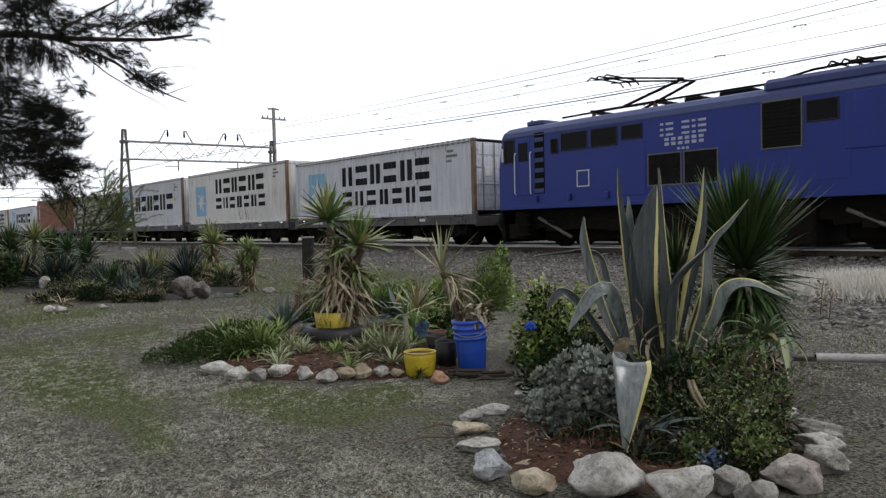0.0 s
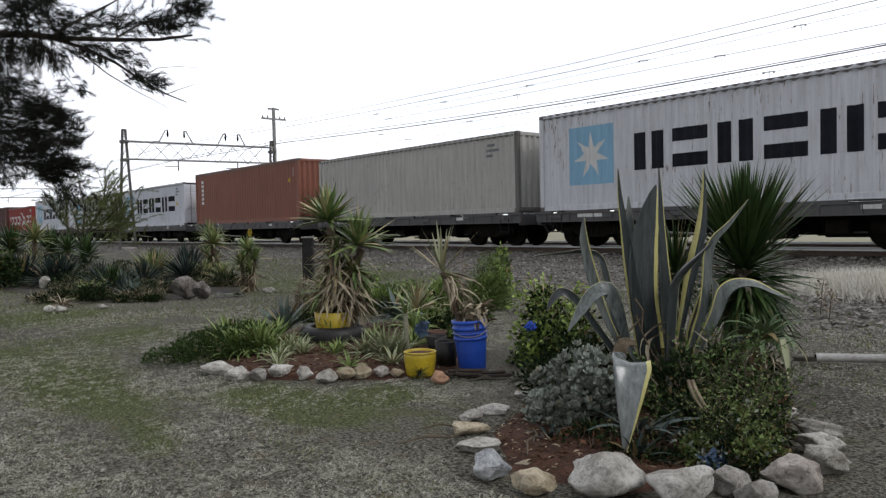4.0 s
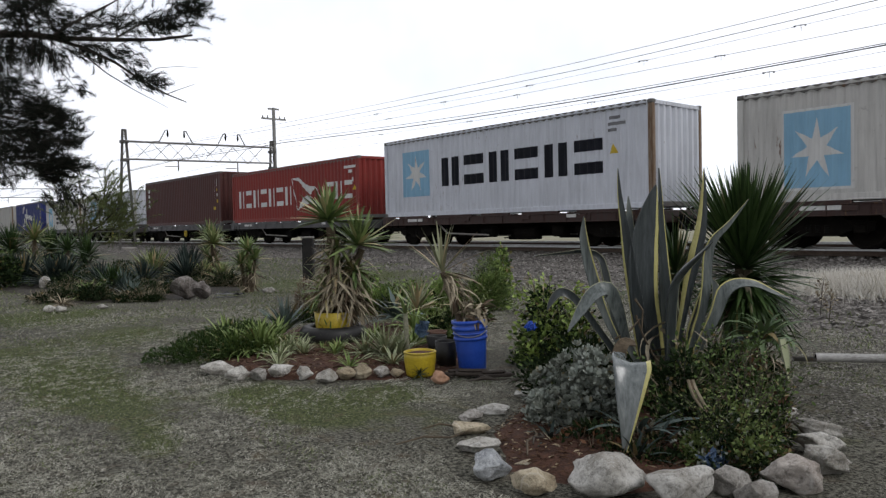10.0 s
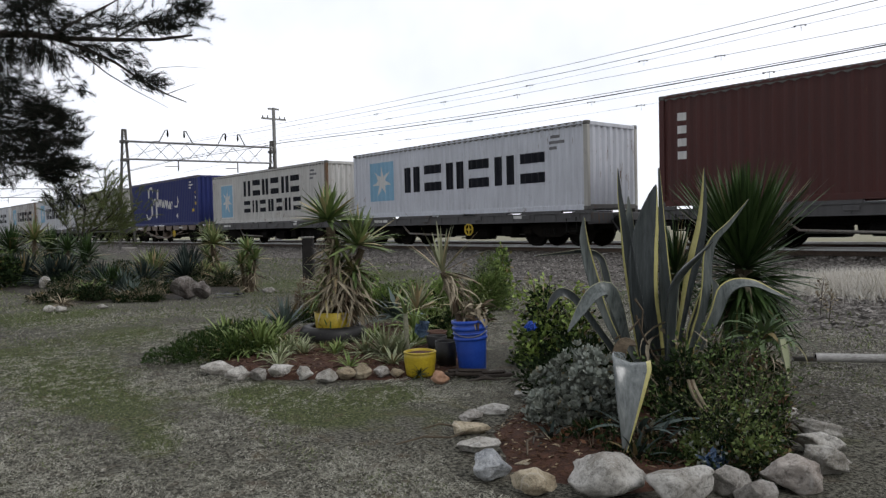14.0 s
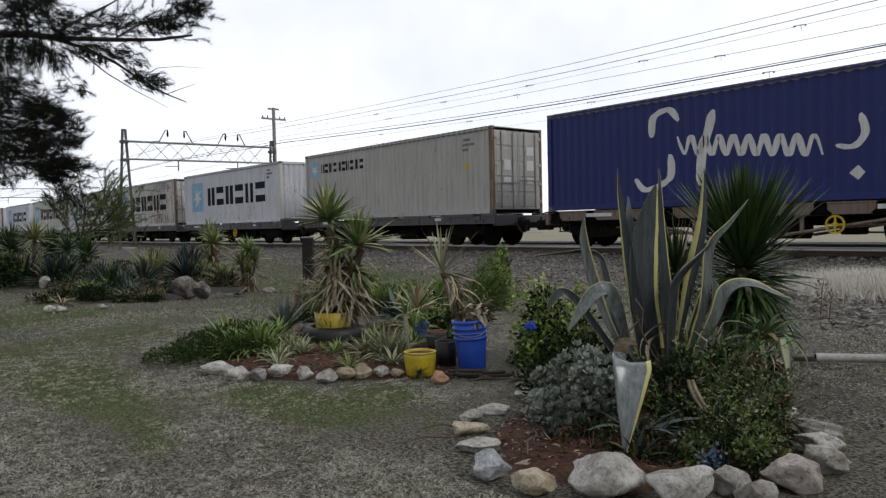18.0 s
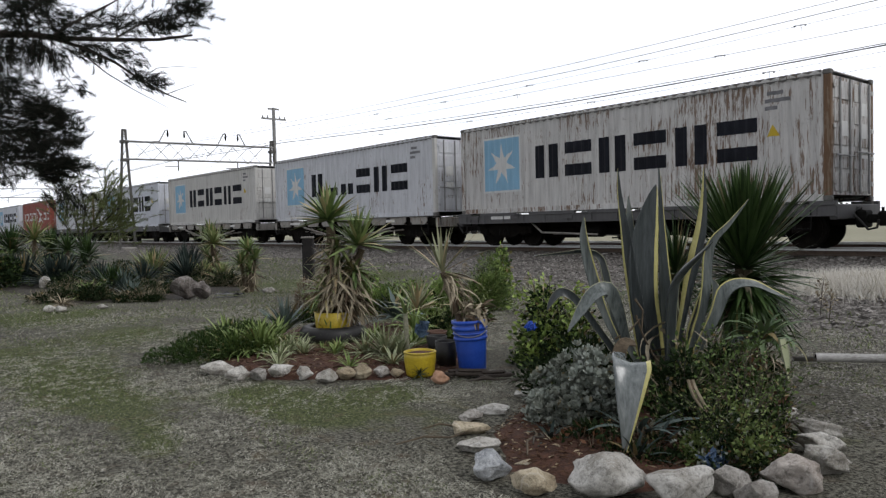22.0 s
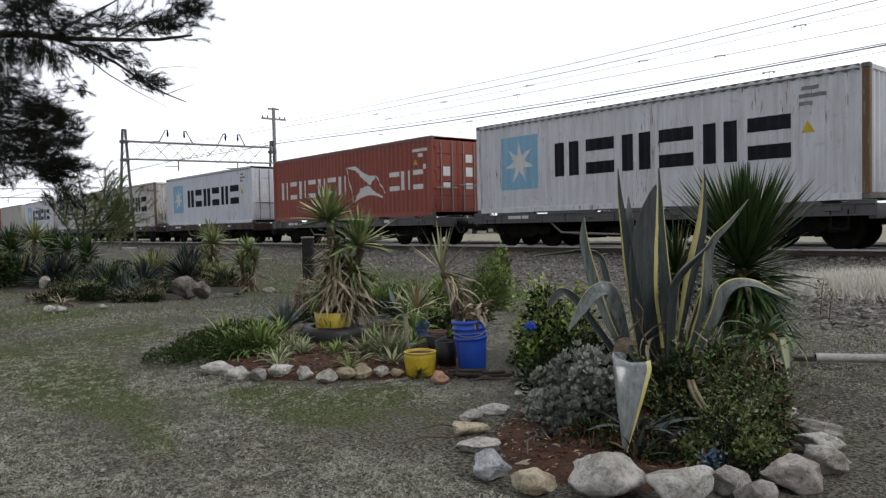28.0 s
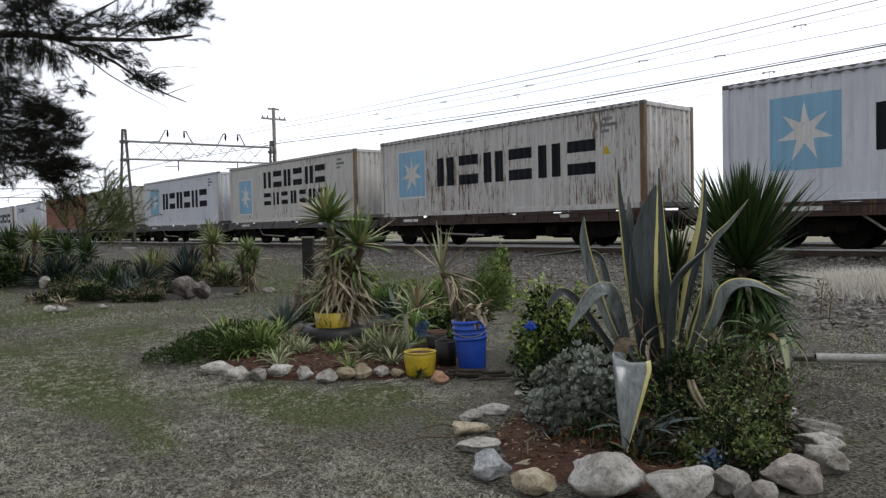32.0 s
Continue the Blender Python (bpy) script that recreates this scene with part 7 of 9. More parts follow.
mound("green shoots spreading over the edging rocks", -2.1, 4.05, 0.62, 0.6, 0.42, 30, [("shrub_green", 800, 0.028, "round"), ("shrub_shade", 2200, 0.034, "diamond"), ("straw", 260, 0.09, "needle"), ("clay_leaf", 500, 0.032, "diamond"), ("shrub_lime", 120, 0.03, "diamond")], 183, sprig=(70, "shrub_green", 0.032), k=0.22)
mound("tangled green undergrowth at the foot of the yucca", -2.55, 4.75, 0.80, 0.7, 0.50, 28, [("shrub_shade", 4200, 0.04, "diamond"), ("shrub_green", 900, 0.034, "diamond"), ("straw", 420, 0.12, "needle"), ("clay_leaf", 900, 0.04, "diamond")], 114, sprig=(50, "shrub_green", 0.038), k=0.25)
mound("dark leafy growth at the agave's foot", -2.5, 4.05, 0.85, 0.7, 0.52, 20, [("shrub_shade", 3600, 0.045, "diamond"), ("shrub_green", 620, 0.04, "diamond"), ("straw", 160, 0.09, "needle")], 181, sprig=(30, "shrub_green", 0.04), k=0.28)
mound("shady dark shrub behind the grey one", -3.45, 4.3, 1.05, 0.6, 0.5, 18, [("shrub_shade", 3000, 0.05, "diamond"), ("shrub_grey", 150, 0.05, "cluster"), ("straw", 160, 0.1, "needle")], 115)
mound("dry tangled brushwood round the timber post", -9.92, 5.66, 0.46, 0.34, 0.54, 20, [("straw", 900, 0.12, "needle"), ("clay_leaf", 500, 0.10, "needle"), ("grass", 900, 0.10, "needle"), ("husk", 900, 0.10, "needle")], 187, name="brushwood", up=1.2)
# added mound of dark leaves, standing in for shade under the hanging leaf
mound("added dark leaves standing in for shade under the agave leaf", -2.34, 3.40, 0.62, 0.52, 0.12, 18, [("shrub_shade", 2000, 0.034, "diamond"), ("husk", 240, 0.09, "needle"), ("shrub_green", 160, 0.03, "diamond")], 188, name="weeds")
mound("dead leaves and weeds under the grey shrub", -2.6, 3.35, 0.7, 0.5, 0.16, 14, [("shrub_shade", 900, 0.045, "diamond"), ("straw", 160, 0.10, "needle"), ("clay_leaf", 160, 0.05, "diamond")], 185, name="leaf_litter")
mound("feathery green bush beside the ballast", -8.05, 7.7, 0.85, 0.7, 1.0, 22, [("shrub_green", 7000, 0.085, "needle"), ("grass_bright", 5200, 0.085, "needle"), ("shrub_shade", 1600, 0.08, "needle")], 116, name="bush", sprig=(10, "feather", 0.05))
mound("bright feathery bush beside the taller one", -8.5, 7.25, 0.6, 0.55, 0.72, 18, [("grass_bright", 7000, 0.085, "needle"), ("shrub_green", 3000, 0.08, "needle")], 216, name="bush")
mound("small leafy shoot above the bush", -9.4, 9.3, 0.5, 0.4, 1.15, 8, [("shrub_lime", 260, 0.09, "round"), ("shrub_green", 160, 0.08, "round")], 117)
mound("dark low bush at the edge of the far bed", -20.5, 3.2, 1.7, 1.2, 1.0, 16, [("shrub_shade", 2600, 0.11, "diamond"), ("shrub_green", 700, 0.09, "diamond")], 118, sprig=(14, "shrub_green", 0.09))
mound("light green leafy plant in the far bed", -14.8, 3.9, 0.8, 0.7, 0.4, 14, [("shrub_mixed", 1400, 0.09, "needle"), ("shrub_shade", 1400, 0.06, "diamond")], 119, sprig=(8, "shrub_green", 0.06))
for i, (x, y2, w, h, mt) in enumerate(((-15.4, 3.4, 1.1, 0.26, "shrub_mixed"), (-14.2, 4.5, 1.0, 0.2, "shrub_mixed"), (-16.6, 4.2, 1.1, 0.28, "shrub_mixed"), (-18.6, 4.6, 1.6, 0.4, "shrub_shade"), (-20.6, 5.2, 1.8, 0.5, "shrub_shade"), (-15.2, 5.3, 1.1, 0.25, "shrub_shade"), (-17.6, 5.7, 1.4, 0.3, "shrub_shade"), (-22.5, 5.6, 2.0, 0.6, "shrub_shade"), (-16.2, 6.4, 1.2, 0.25, "shrub_mixed"), (-24.5, 4.6, 2.2, 0.8, "shrub_shade"))):
    mound("low tangled ground cover in the far bed", x, y2, w, w * 0.8, h, 14, [(mt, 900, 0.10, "needle"), ("shrub_shade", 1500, 0.06, "diamond"), ("straw", 420, 0.14, "needle")], 130 + i, sprig=(6, "shrub_mixed", 0.06))
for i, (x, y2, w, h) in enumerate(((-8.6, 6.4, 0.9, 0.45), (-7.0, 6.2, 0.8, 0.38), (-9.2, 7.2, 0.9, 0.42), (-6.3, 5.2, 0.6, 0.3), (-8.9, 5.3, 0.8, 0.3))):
    mound("green undergrowth in the middle bed", x, y2, w, w * 0.7, h, 14, [("shrub_green", 1500, 0.055, "diamond"), ("shrub_shade", 1100, 0.06, "diamond"), ("straw", 120, 0.1, "needle")], 145 + i, sprig=(16, "feather", 0.05))

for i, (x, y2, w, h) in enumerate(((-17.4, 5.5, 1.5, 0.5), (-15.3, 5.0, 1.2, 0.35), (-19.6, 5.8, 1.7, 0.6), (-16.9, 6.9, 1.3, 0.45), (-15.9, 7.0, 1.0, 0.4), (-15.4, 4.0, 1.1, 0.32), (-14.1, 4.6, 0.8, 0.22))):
    mound("dark tangled undergrowth in the far bed", x, y2, w, w * 0.7, h, 16, [("shrub_shade", 2200, 0.06, "diamond"), ("shrub_mixed", 1400, 0.11, "needle"), ("straw", 420, 0.14, "needle")], 260 + i, sprig=(10, "shrub_shade", 0.06), k=0.28)

for i, (x, y2, w, h) in enumerate(((-8.7, 6.3, 0.7, 0.5), (-8.3, 6.55, 0.7, 0.55), (-9.3, 6.4, 0.8, 0.6), (-7.9, 6.2, 0.6, 0.4))):
    mound("bright grassy undergrowth behind the pots", x, y2, w, w * 0.7, h, 16, [("grass_bright", 2600, 0.11, "needle"), ("shrub_green", 1400, 0.09, "needle"), ("shrub_shade", 700, 0.06, "diamond")], 345 + i, sprig=(10, "grass_bright", 0.06), up=1.2)

# ice-plant mat of the middle bed
t = thing("ice_plant", "dense mat of dark green fleshy ice plant", "ground cover", here(-7.0, 2.93))
MAT = [(-0.42, 0.0, 0.05, 0.26, 0.26, 0.09), (-0.1, 0.06, 0.09, 0.36, 0.36, 0.13), (0.2, 0.18, 0.10, 0.3, 0.34, 0.13), (0.15, 0.5, 0.13, 0.36, 0.36, 0.17), (-0.16, 0.36, 0.1, 0.36, 0.36, 0.15), (0.0, 0.85, 0.12, 0.4, 0.4, 0.16)]
foliage(t, MAT, 7500, 0.05, "mat_green", random.Random(21), "needle", up=1.3)
foliage(t, MAT, 6500, 0.038, "mat_green", random.Random(22), "diamond", up=1.0)


def tuft(label, x, y, n, length, width, mat, seed, el=(15, 85), droop=(0.2, 0.7), name="strap_plant", cat="plant", dz=0.02, joined=False):
    rnd = random.Random(seed)
    t = thing(name, label, cat, here(x, y, dz, rnd.uniform(0, 360)))
    rosette(t, (0, 0, 0), n, length, width, mat, el, droop, rnd, joined=joined or width < 0.025)
    return t


tuft("fresh green strap-leaved plant in the middle bed", -6.95, 3.4, 95, 0.50, 0.042, "strap_green", 51, joined=True)
tuft("fresh green strap-leaved plant in the middle bed", -7.3, 3.75, 70, 0.46, 0.04, "strap_green", 151, joined=True)
tuft("striped pale spider plant in the middle bed", -6.75, 3.70, 75, 0.28, 0.022, "strap_white", 52, (5, 80))
tuft("striped pale spider plant in the middle bed", -6.35, 3.3, 45, 0.30, 0.022, "strap_white", 53, (5, 75))
tuft("green strap-leaved plant before the yellow tub", -6.35, 3.95, 80, 0.22, 0.026, "strap_green", 54, (10, 80))
tuft("striped pale spider plant beside the yellow pot", -5.8, 4.15, 120, 0.46, 0.026, "strap_white", 55, (5, 85))
tuft("striped pale spider plant by the rocks", -5.42, 3.95, 50, 0.28, 0.02, "strap_white", 56, (0, 70))
tuft("blue-grey small agave in the middle bed", -7.55, 4.0, 34, 0.52, 0.06, "blue_sword", 57, (30, 85), (0.0, 0.15), "agave", "agave", 0.12)
tuft("blue-green rosette agave in the middle bed", -7.4, 5.45, 40, 0.50, 0.075, "blue_sword", 58, (0, 75), (0.1, 0.5), "agave", "agave", 0.15)
tuft("pale strap-leaved plant with a trunk in the bed", -6.75, 5.3, 40, 0.52, 0.04, "yucca_pale", 59, (10, 85), (0.1, 0.4), dz=0.3)
tuft("yellow-green strap plant by the tub", -6.3, 4.9, 44, 0.42, 0.036, "strap_green", 60, dz=0.15)
tuft("low strap plant in the soil of the bed", -5.95, 4.6, 40, 0.34, 0.03, "strap_green", 160)
tuft("spiky pale tuft among the green shrub", -7.90, 8.59, 26, 0.5, 0.02, "strap_white", 61, (40, 85), (0.0, 0.15), dz=0.1)
tuft("dry pale spiky weed beside the gravel", -7.2, 7.9, 22, 0.62, 0.03, "yucca_pale", 62, (35, 85), (0.0, 0.2))
tuft("green aloe with drooping toothed leaves", -2.52, 5.12, 46, 0.44, 0.045, "aloe_green", 63, (5, 80), (0.5, 1.1), "aloe", "aloe", dz=0.42)
tuft("low dark strap plant under the agave", -2.55, 3.62, 44, 0.50, 0.045, "blue_sword", 64, (0, 50), (0.2, 0.6))
tuft("low dark strap plant under the agave", -2.35, 3.5, 26, 0.34, 0.035, "dark_sword", 164, (0, 55), (0.2, 0.6))
tuft("grey spiky seedling behind the grey shrub", -3.45, 3.95, 26, 0.34, 0.03, "shrub_grey", 65, (20, 85), (0.0, 0.3))
tuft("withered straw-coloured leaves hanging under the aloe", -2.45, 4.95, 60, 0.34, 0.016, "straw", 66, (-30, 40), (0.5, 1.2), name="dead_leaves", cat="dead leaves", dz=0.34)

tuft("bushy green strap plant beside the ice plant", -7.0, 3.15, 80, 0.44, 0.036, "strap_green", 171)
tuft("bushy green strap plant behind the ice plant", -7.55, 3.3, 60, 0.5, 0.04, "strap_green", 172)
tuft("pale striped plant at the edge of the middle bed", -6.1, 3.15, 36, 0.26, 0.02, "strap_white", 173, (0, 70))
tuft("green strap plant behind the rocks", -5.6, 3.6, 34, 0.24, 0.022, "strap_green", 174, (0, 75))
tuft("pale spiky plant behind the pots", -5.5, 5.0, 34, 0.36, 0.03, "strap_white", 175, (10, 85))
tuft("dark strap plant in front of the near shrubs", -2.3, 3.25, 30, 0.26, 0.026, "dark_sword", 176, (0, 65))
tuft("dark strap plant at the foot of the grey shrub", -2.85, 3.2, 24, 0.24, 0.03, "dark_sword", 177, (0, 60))

for i, (x, y2, n, ln, w, mt, lb) in enumerate((
        (-6.72, 3.42, 60, 0.34, 0.03, "strap_green", "fresh green strap plant at the front of the bed"),
        (-6.45, 3.62, 60, 0.26, 0.02, "strap_white", "striped pale spider plant before the tyre"),
        (-6.15, 3.78, 70, 0.22, 0.022, "strap_green", "low green strap plant before the tyre"),
        (-5.95, 4.0, 80, 0.36, 0.024, "strap_white", "bushy striped spider plant in the soil"),
        (-5.62, 4.2, 90, 0.40, 0.024, "strap_white", "bushy striped spider plant behind the yellow pot"),
        (-6.9, 4.2, 70, 0.40, 0.03, "strap_green", "green strap plant beside the tyre"),
        (-6.55, 4.55, 60, 0.34, 0.03, "strap_green", "green strap plant behind the tyre"),
        (-6.1, 4.75, 60, 0.42, 0.03, "strap_green", "green strap plant among the pots"),
        (-7.5, 3.55, 60, 0.46, 0.034, "strap_green", "green strap plant behind the ice plant"))):
    tuft(lb, x, y2, n, ln, w, mt, 240 + i, (5, 85))

for i, (x, y2, n, ln, w, mt, lb, dz) in enumerate((
        (-6.85, 3.36, 80, 0.46, 0.036, "strap_green", "bright green arching strap plant at the front of the bed", 0.02),
        (-7.15, 3.5, 70, 0.46, 0.036, "strap_green", "bright green arching strap plant beside the ice plant", 0.04),
        (-6.62, 3.55, 50, 0.34, 0.026, "strap_white", "striped pale spider plant behind the rocks", 0.02),
        (-6.55, 3.90, 50, 0.17, 0.022, "strap_green", "low green strap plant at the foot of the tyre", 0.0),
        (-5.58, 4.23, 13, 0.32, 0.036, "yucca_crown", "young green dracaena on a slim pale trunk", 0.45),
        (-5.2, 4.1, 40, 0.26, 0.022, "strap_white", "small striped plant by the yellow pot", 0.0))):
    p = tuft(lb, x, y2, n, ln, w, mt, 280 + i, (5, 85), dz=dz)
    if dz > 0.3:
        stem(p, [(0, 0, -dz), (0.01, 0, -dz * 0.5), (0, 0, 0.02)], [0.026, 0.024, 0.022], "pale_trunk")

# twin-headed yucca in the yellow tub
yt = thing("yucca", "twin-headed yucca with yellow-green crowns and hanging dead leaves", "yucca", here(-7.05, 4.33, 0.0))
rr = random.Random(71)
stem(yt, [(0, 0, 0.1), (0.02, 0, 0.7), (0.0, 0, 1.3)], [0.07, 0.06, 0.05])
stem(yt, [(0.05, 0, 0.3), (0.22, 0, 0.75), (0.34, 0, 1.05)], [0.06, 0.05, 0.04])
rosette(yt, (-0.02, 0, 1.37), 84, 0.54, 0.058, "yucca_crown", (-5, 86), (0.0, 0.15), rr)
rosette(yt, (0.30, 0, 1.09), 80, 0.56, 0.05, "yucca_crown", (-10, 84), (0.0, 0.2), rr)
rosette(yt, (0.05, -0.05, 0.85), 30, 0.46, 0.046, "yucca_yellow", (-40, 60), (0.1, 0.4), rr)
rosette(yt, (-0.05, -0.08, 0.6), 40, 0.44, 0.042, "yucca_crown", (-30, 60), (0.1, 0.5), rr)
rosette(yt, (0.08, -0.05, 1.08), 16, 0.38, 0.05, "yucca_yellow", (-50, 40), (0.2, 0.5), rr)
rosette(yt, (0.26, -0.05, 0.82), 34, 0.42, 0.046, "yucca_crown", (-45, 50), (0.1, 0.4), rr)
skirt(yt, (0.0, -0.04, 1.25), 0.4, 46, 0.34, rr)
skirt(yt, (0.04, -0.04, 0.98), 0.45, 190, 0.40, rr)
skirt(yt, (0.2, -0.06, 0.85), 0.35, 110, 0.44, rr)
skirt(yt, (0.1, -0.02, 0.7), 0.35, 120, 0.40, rr, mat="husk")
skirt(yt, (0.25, -0.02, 1.0), 0.6, 80, 0.46, rr)
skirt(yt, (0.06, -0.16, 0.72), 0.2, 90, 0.42, rr)
skirt(yt, (0.22, -0.10, 0.62), 0.2, 50, 0.40, rr)

# yucca of the blue bucket
yb = thing("yucca", "small pale yucca with withered leaves in the blue bucket", "yucca", here(-4.86, 4.28, 0.38))
stem(yb, [(0.02, 0, 0.0), (-0.06, 0, 0.3), (-0.14, 0, 0.5)], [0.03, 0.028, 0.025])
rr = random.Random(72)
rosette(yb, (-0.14, 0, 0.5), 17, 0.52, 0.03, "yucca_pale", (32, 86), (0.0, 0.1), rr)
dead = cached(("dead", "straw", 0.42, 2), lambda: blade_mesh("dead_leaf", 0.42, 0.03, 1.0, M["straw"], 6, 0.5))
for i in range(46):
    leaf_at(yb, dead, (-0.13, -0.01, 0.5 - 0.16 * rr.random()), rr.uniform(-80, 40), rr.uniform(-45, 15), rr.uniform(-40, 40), rr.uniform(0.6, 1.1), "dead_leaf")

heap = thing("straw_heap", "dry crumpled leaves heaped over the bucket's rim", "dead leaves", here(-4.75, 4.33, 0.47))
crumple = cached(("dead", "straw", 0.2, 3), lambda: blade_mesh("dead_leaf", 0.2, 0.035, 1.3, M["straw"], 5, 0.6))
for i in range(80):
    leaf_at(heap, crumple, (rr.uniform(-0.07, 0.12), rr.uniform(-0.11, 0.08), rr.uniform(-0.05, 0.11)), rr.uniform(0, 360), rr.uniform(-10, 70), rr.uniform(-60, 60), rr.uniform(0.5, 1.0), "dead_leaf")

# far bed: spiky plants
for lb, x, y2, z, n, ln, w, mt, sd, tr in (
        ("spiky yucca with a leaning trunk in the far bed", -22.35, 4.4, 1.15, 44, 0.62, 0.05, "yucca_yellow", 81, True),
        ("green yucca in the far bed", -21.2, 4.94, 0.85, 40, 0.55, 0.05, "yucca_green", 82, True),
        ("light green spiky clump in the far bed", -18.99, 6.43, 0.3, 80, 0.85, 0.05, "yucca_yellow", 83, False),
        ("round dark blue-green spiky clump in the far bed", -18.0, 6.9, 0.3, 120, 0.95, 0.045, "dark_sword", 84, False),
        ("yellow-green yucca in the far bed", -17.56, 7.38, 0.95, 44, 0.5, 0.05, "yucca_yellow", 85, True),
        ("low yellow-green yucca in the far bed", -17.2, 7.0, 0.35, 44, 0.52, 0.05, "yucca_yellow", 86, False),
        ("blue-grey agave in the far bed", -17.37, 4.73, 0.2, 46, 0.6, 0.05, "dark_sword", 88, False),
        ("grey-green agave in the far bed", -16.12, 4.84, 0.12, 34, 0.5, 0.045, "blue_sword", 89, False),
        ("dark sword-leaved plant in the far bed", -19.6, 4.2, 0.25, 50, 0.75, 0.06, "dark_sword", 90, False),
        ("dark sword-leaved plant at the end of the far bed", -21.0, 3.9, 0.35, 60, 0.85, 0.06, "dark_sword", 91, False),
        ("dark spiky clump among the ground cover", -19.5, 4.45, 0.3, 60, 0.8, 0.055, "dark_sword", 93, False),
        ("green sword-leaved clump in the far bed", -16.4, 4.7, 0.2, 50, 0.6, 0.05, "yucca_green", 94, False),
        ("dark spiky clump beside the boulder", -16.5, 5.35, 0.2, 60, 0.65, 0.05, "dark_sword", 95, False),
        ("tall dark yucca at the back of the far bed", -22.0, 5.6, 0.6, 50, 0.8, 0.06, "yucca_green", 96, True),
        ("tall dark yucca at the end of the far bed", -25.8, 4.45, 0.8, 60, 0.9, 0.07, "yucca_green", 97, True),
        ("dark yucca at the back of the far bed", -24.4, 5.25, 0.7, 60, 0.9, 0.07, "yucca_green", 98, True),
        ("dark blue-green clump behind the boulder", -17.2, 6.6, 0.3, 70, 0.75, 0.05, "dark_sword", 99, False),
        ("green spiky clump behind the boulder", -16.3, 7.1, 0.3, 50, 0.5, 0.05, "yucca_yellow", 100, False),
        ("green spiky clump at the back of the far bed", -21.2, 7.2, 0.5, 60, 0.8, 0.06, "yucca_green", 101, False)):
    rnd = random.Random(sd)
    p = thing("yucca" if "yucca" in lb else "spiky_plant", lb, "yucca" if "yucca" in lb else "spiky plant", here(x, y2))
    if tr:
        stem(p, [(0, 0, -0.05), (0.03, 0, z)], [0.08, 0.05])
        skirt(p, (0.02, 0, z), z * 0.8, 24, 0.5, rnd)
        rosette(p, (0.02, 0, z * 0.55), n, ln * 1.15, w * 1.1, mt, (-30, 55), (0.05, 0.3), rnd, joined=True)
    rosette(p, (0.03 * tr, 0, z if tr else 0.1), int(n * 1.9), ln * 1.25, w * 1.15, mt, (-10 if tr else 0, 86), (0.0, 0.2), rnd, joined=True)
for lb, x, y2, heads in (
        ("bushy yellow-green yucca with dead leaves in the far bed", -14.22, 6.75, ((-0.02, 0.86, 0.44), (0.12, 0.66, 0.42), (-0.16, 0.58, 0.42), (0.02, 0.42, 0.40))),
        ("tall yucca with two crowns in the far bed", -18.6, 7.75, ((0.02, 1.15, 0.62), (-0.04, 0.62, 0.56)))):
    rnd = random.Random(int(-x * 10))
    p = thing("yucca", lb, "yucca", here(x, y2))
    for hx, hz, ln in heads:
        stem(p, [(hx * 0.3, 0, -0.05), (hx, 0, hz)], [0.05, 0.035])
        rosette(p, (hx, 0, hz), 62, ln, 0.05, "yucca_crown", (-5, 84), (0.0, 0.3), rnd, joined=True)
        skirt(p, (hx, -0.02, hz), hz * 0.8, 22, ln * 0.9, rnd)
tuft("bright green strap-leaved clump in the far bed", -15.16, 3.9, 80, 0.56, 0.05, "strap_green", 301, (5, 80), (0.3, 0.8), joined=True)
tuft("grey-green agave rosette in the far bed", -19.2, 5.3, 60, 0.66, 0.06, "blue_sword", 302, (5, 80), (0.0, 0.2), "agave", "agave", joined=True)
tuft("grey-green spiky agave at the edge of the far bed", -14.95, 4.6, 44, 0.52, 0.05, "blue_sword", 303, (5, 80), (0.0, 0.25), "agave", "agave", joined=True)
tuft("dry tangled strap clump at the edge of the far bed", -14.4, 3.25, 70, 0.42, 0.02, "straw", 304, (0, 50), (0.3, 0.8), joined=True)
sl = thing("agave_leaf", "pale upright broken agave leaf in the far bed", "agave leaf", here(-20.9, 3.75))
agave_leaf(sl, [(0, 0, 0), (-0.02, 0, 0.4), (-0.06, 0, 0.85)], 0.2, (0, -1, 0), "agave_edge_dull")


# ---- pots and clutter ----
def vessel(name, label, cat, x, y, prof, mat, ribs=(), inner=0.03, dz=0.0, soil_z=None, tilt=0, fill="soil"):
    t = thing(name, label, cat, here(x, y, dz) @ pose(0, 0, 0, 0, tilt, 0))
    top = prof[-1]
    pr = [(0.0, 0.0), *prof, (top[0] - 0.006, top[1] + 0.002), (top[0] - 0.012, top[1] - 0.004), (max(0.02, top[0] - 0.016), prof[-1][1] * 0.4)]
    part("shell", Shape().lathe(pr, 28), M[mat], t, smooth=True)
    for r, z, h in ribs:
        part("rib", Shape().lathe([(r - 0.004, z), (r + 0.008, z + 0.002), (r + 0.008, z + h - 0.002), (r - 0.004, z + h)], 28), M[mat], t, smooth=True)
    sz = soil_z if soil_z is not None else top[1] - 0.05
    part("filling", Shape().lathe([(0.0, sz + 0.02), (top[0] * 0.6, sz + 0.01), (top[0] - 0.012, sz)], 20), M[fill], t)
    return t


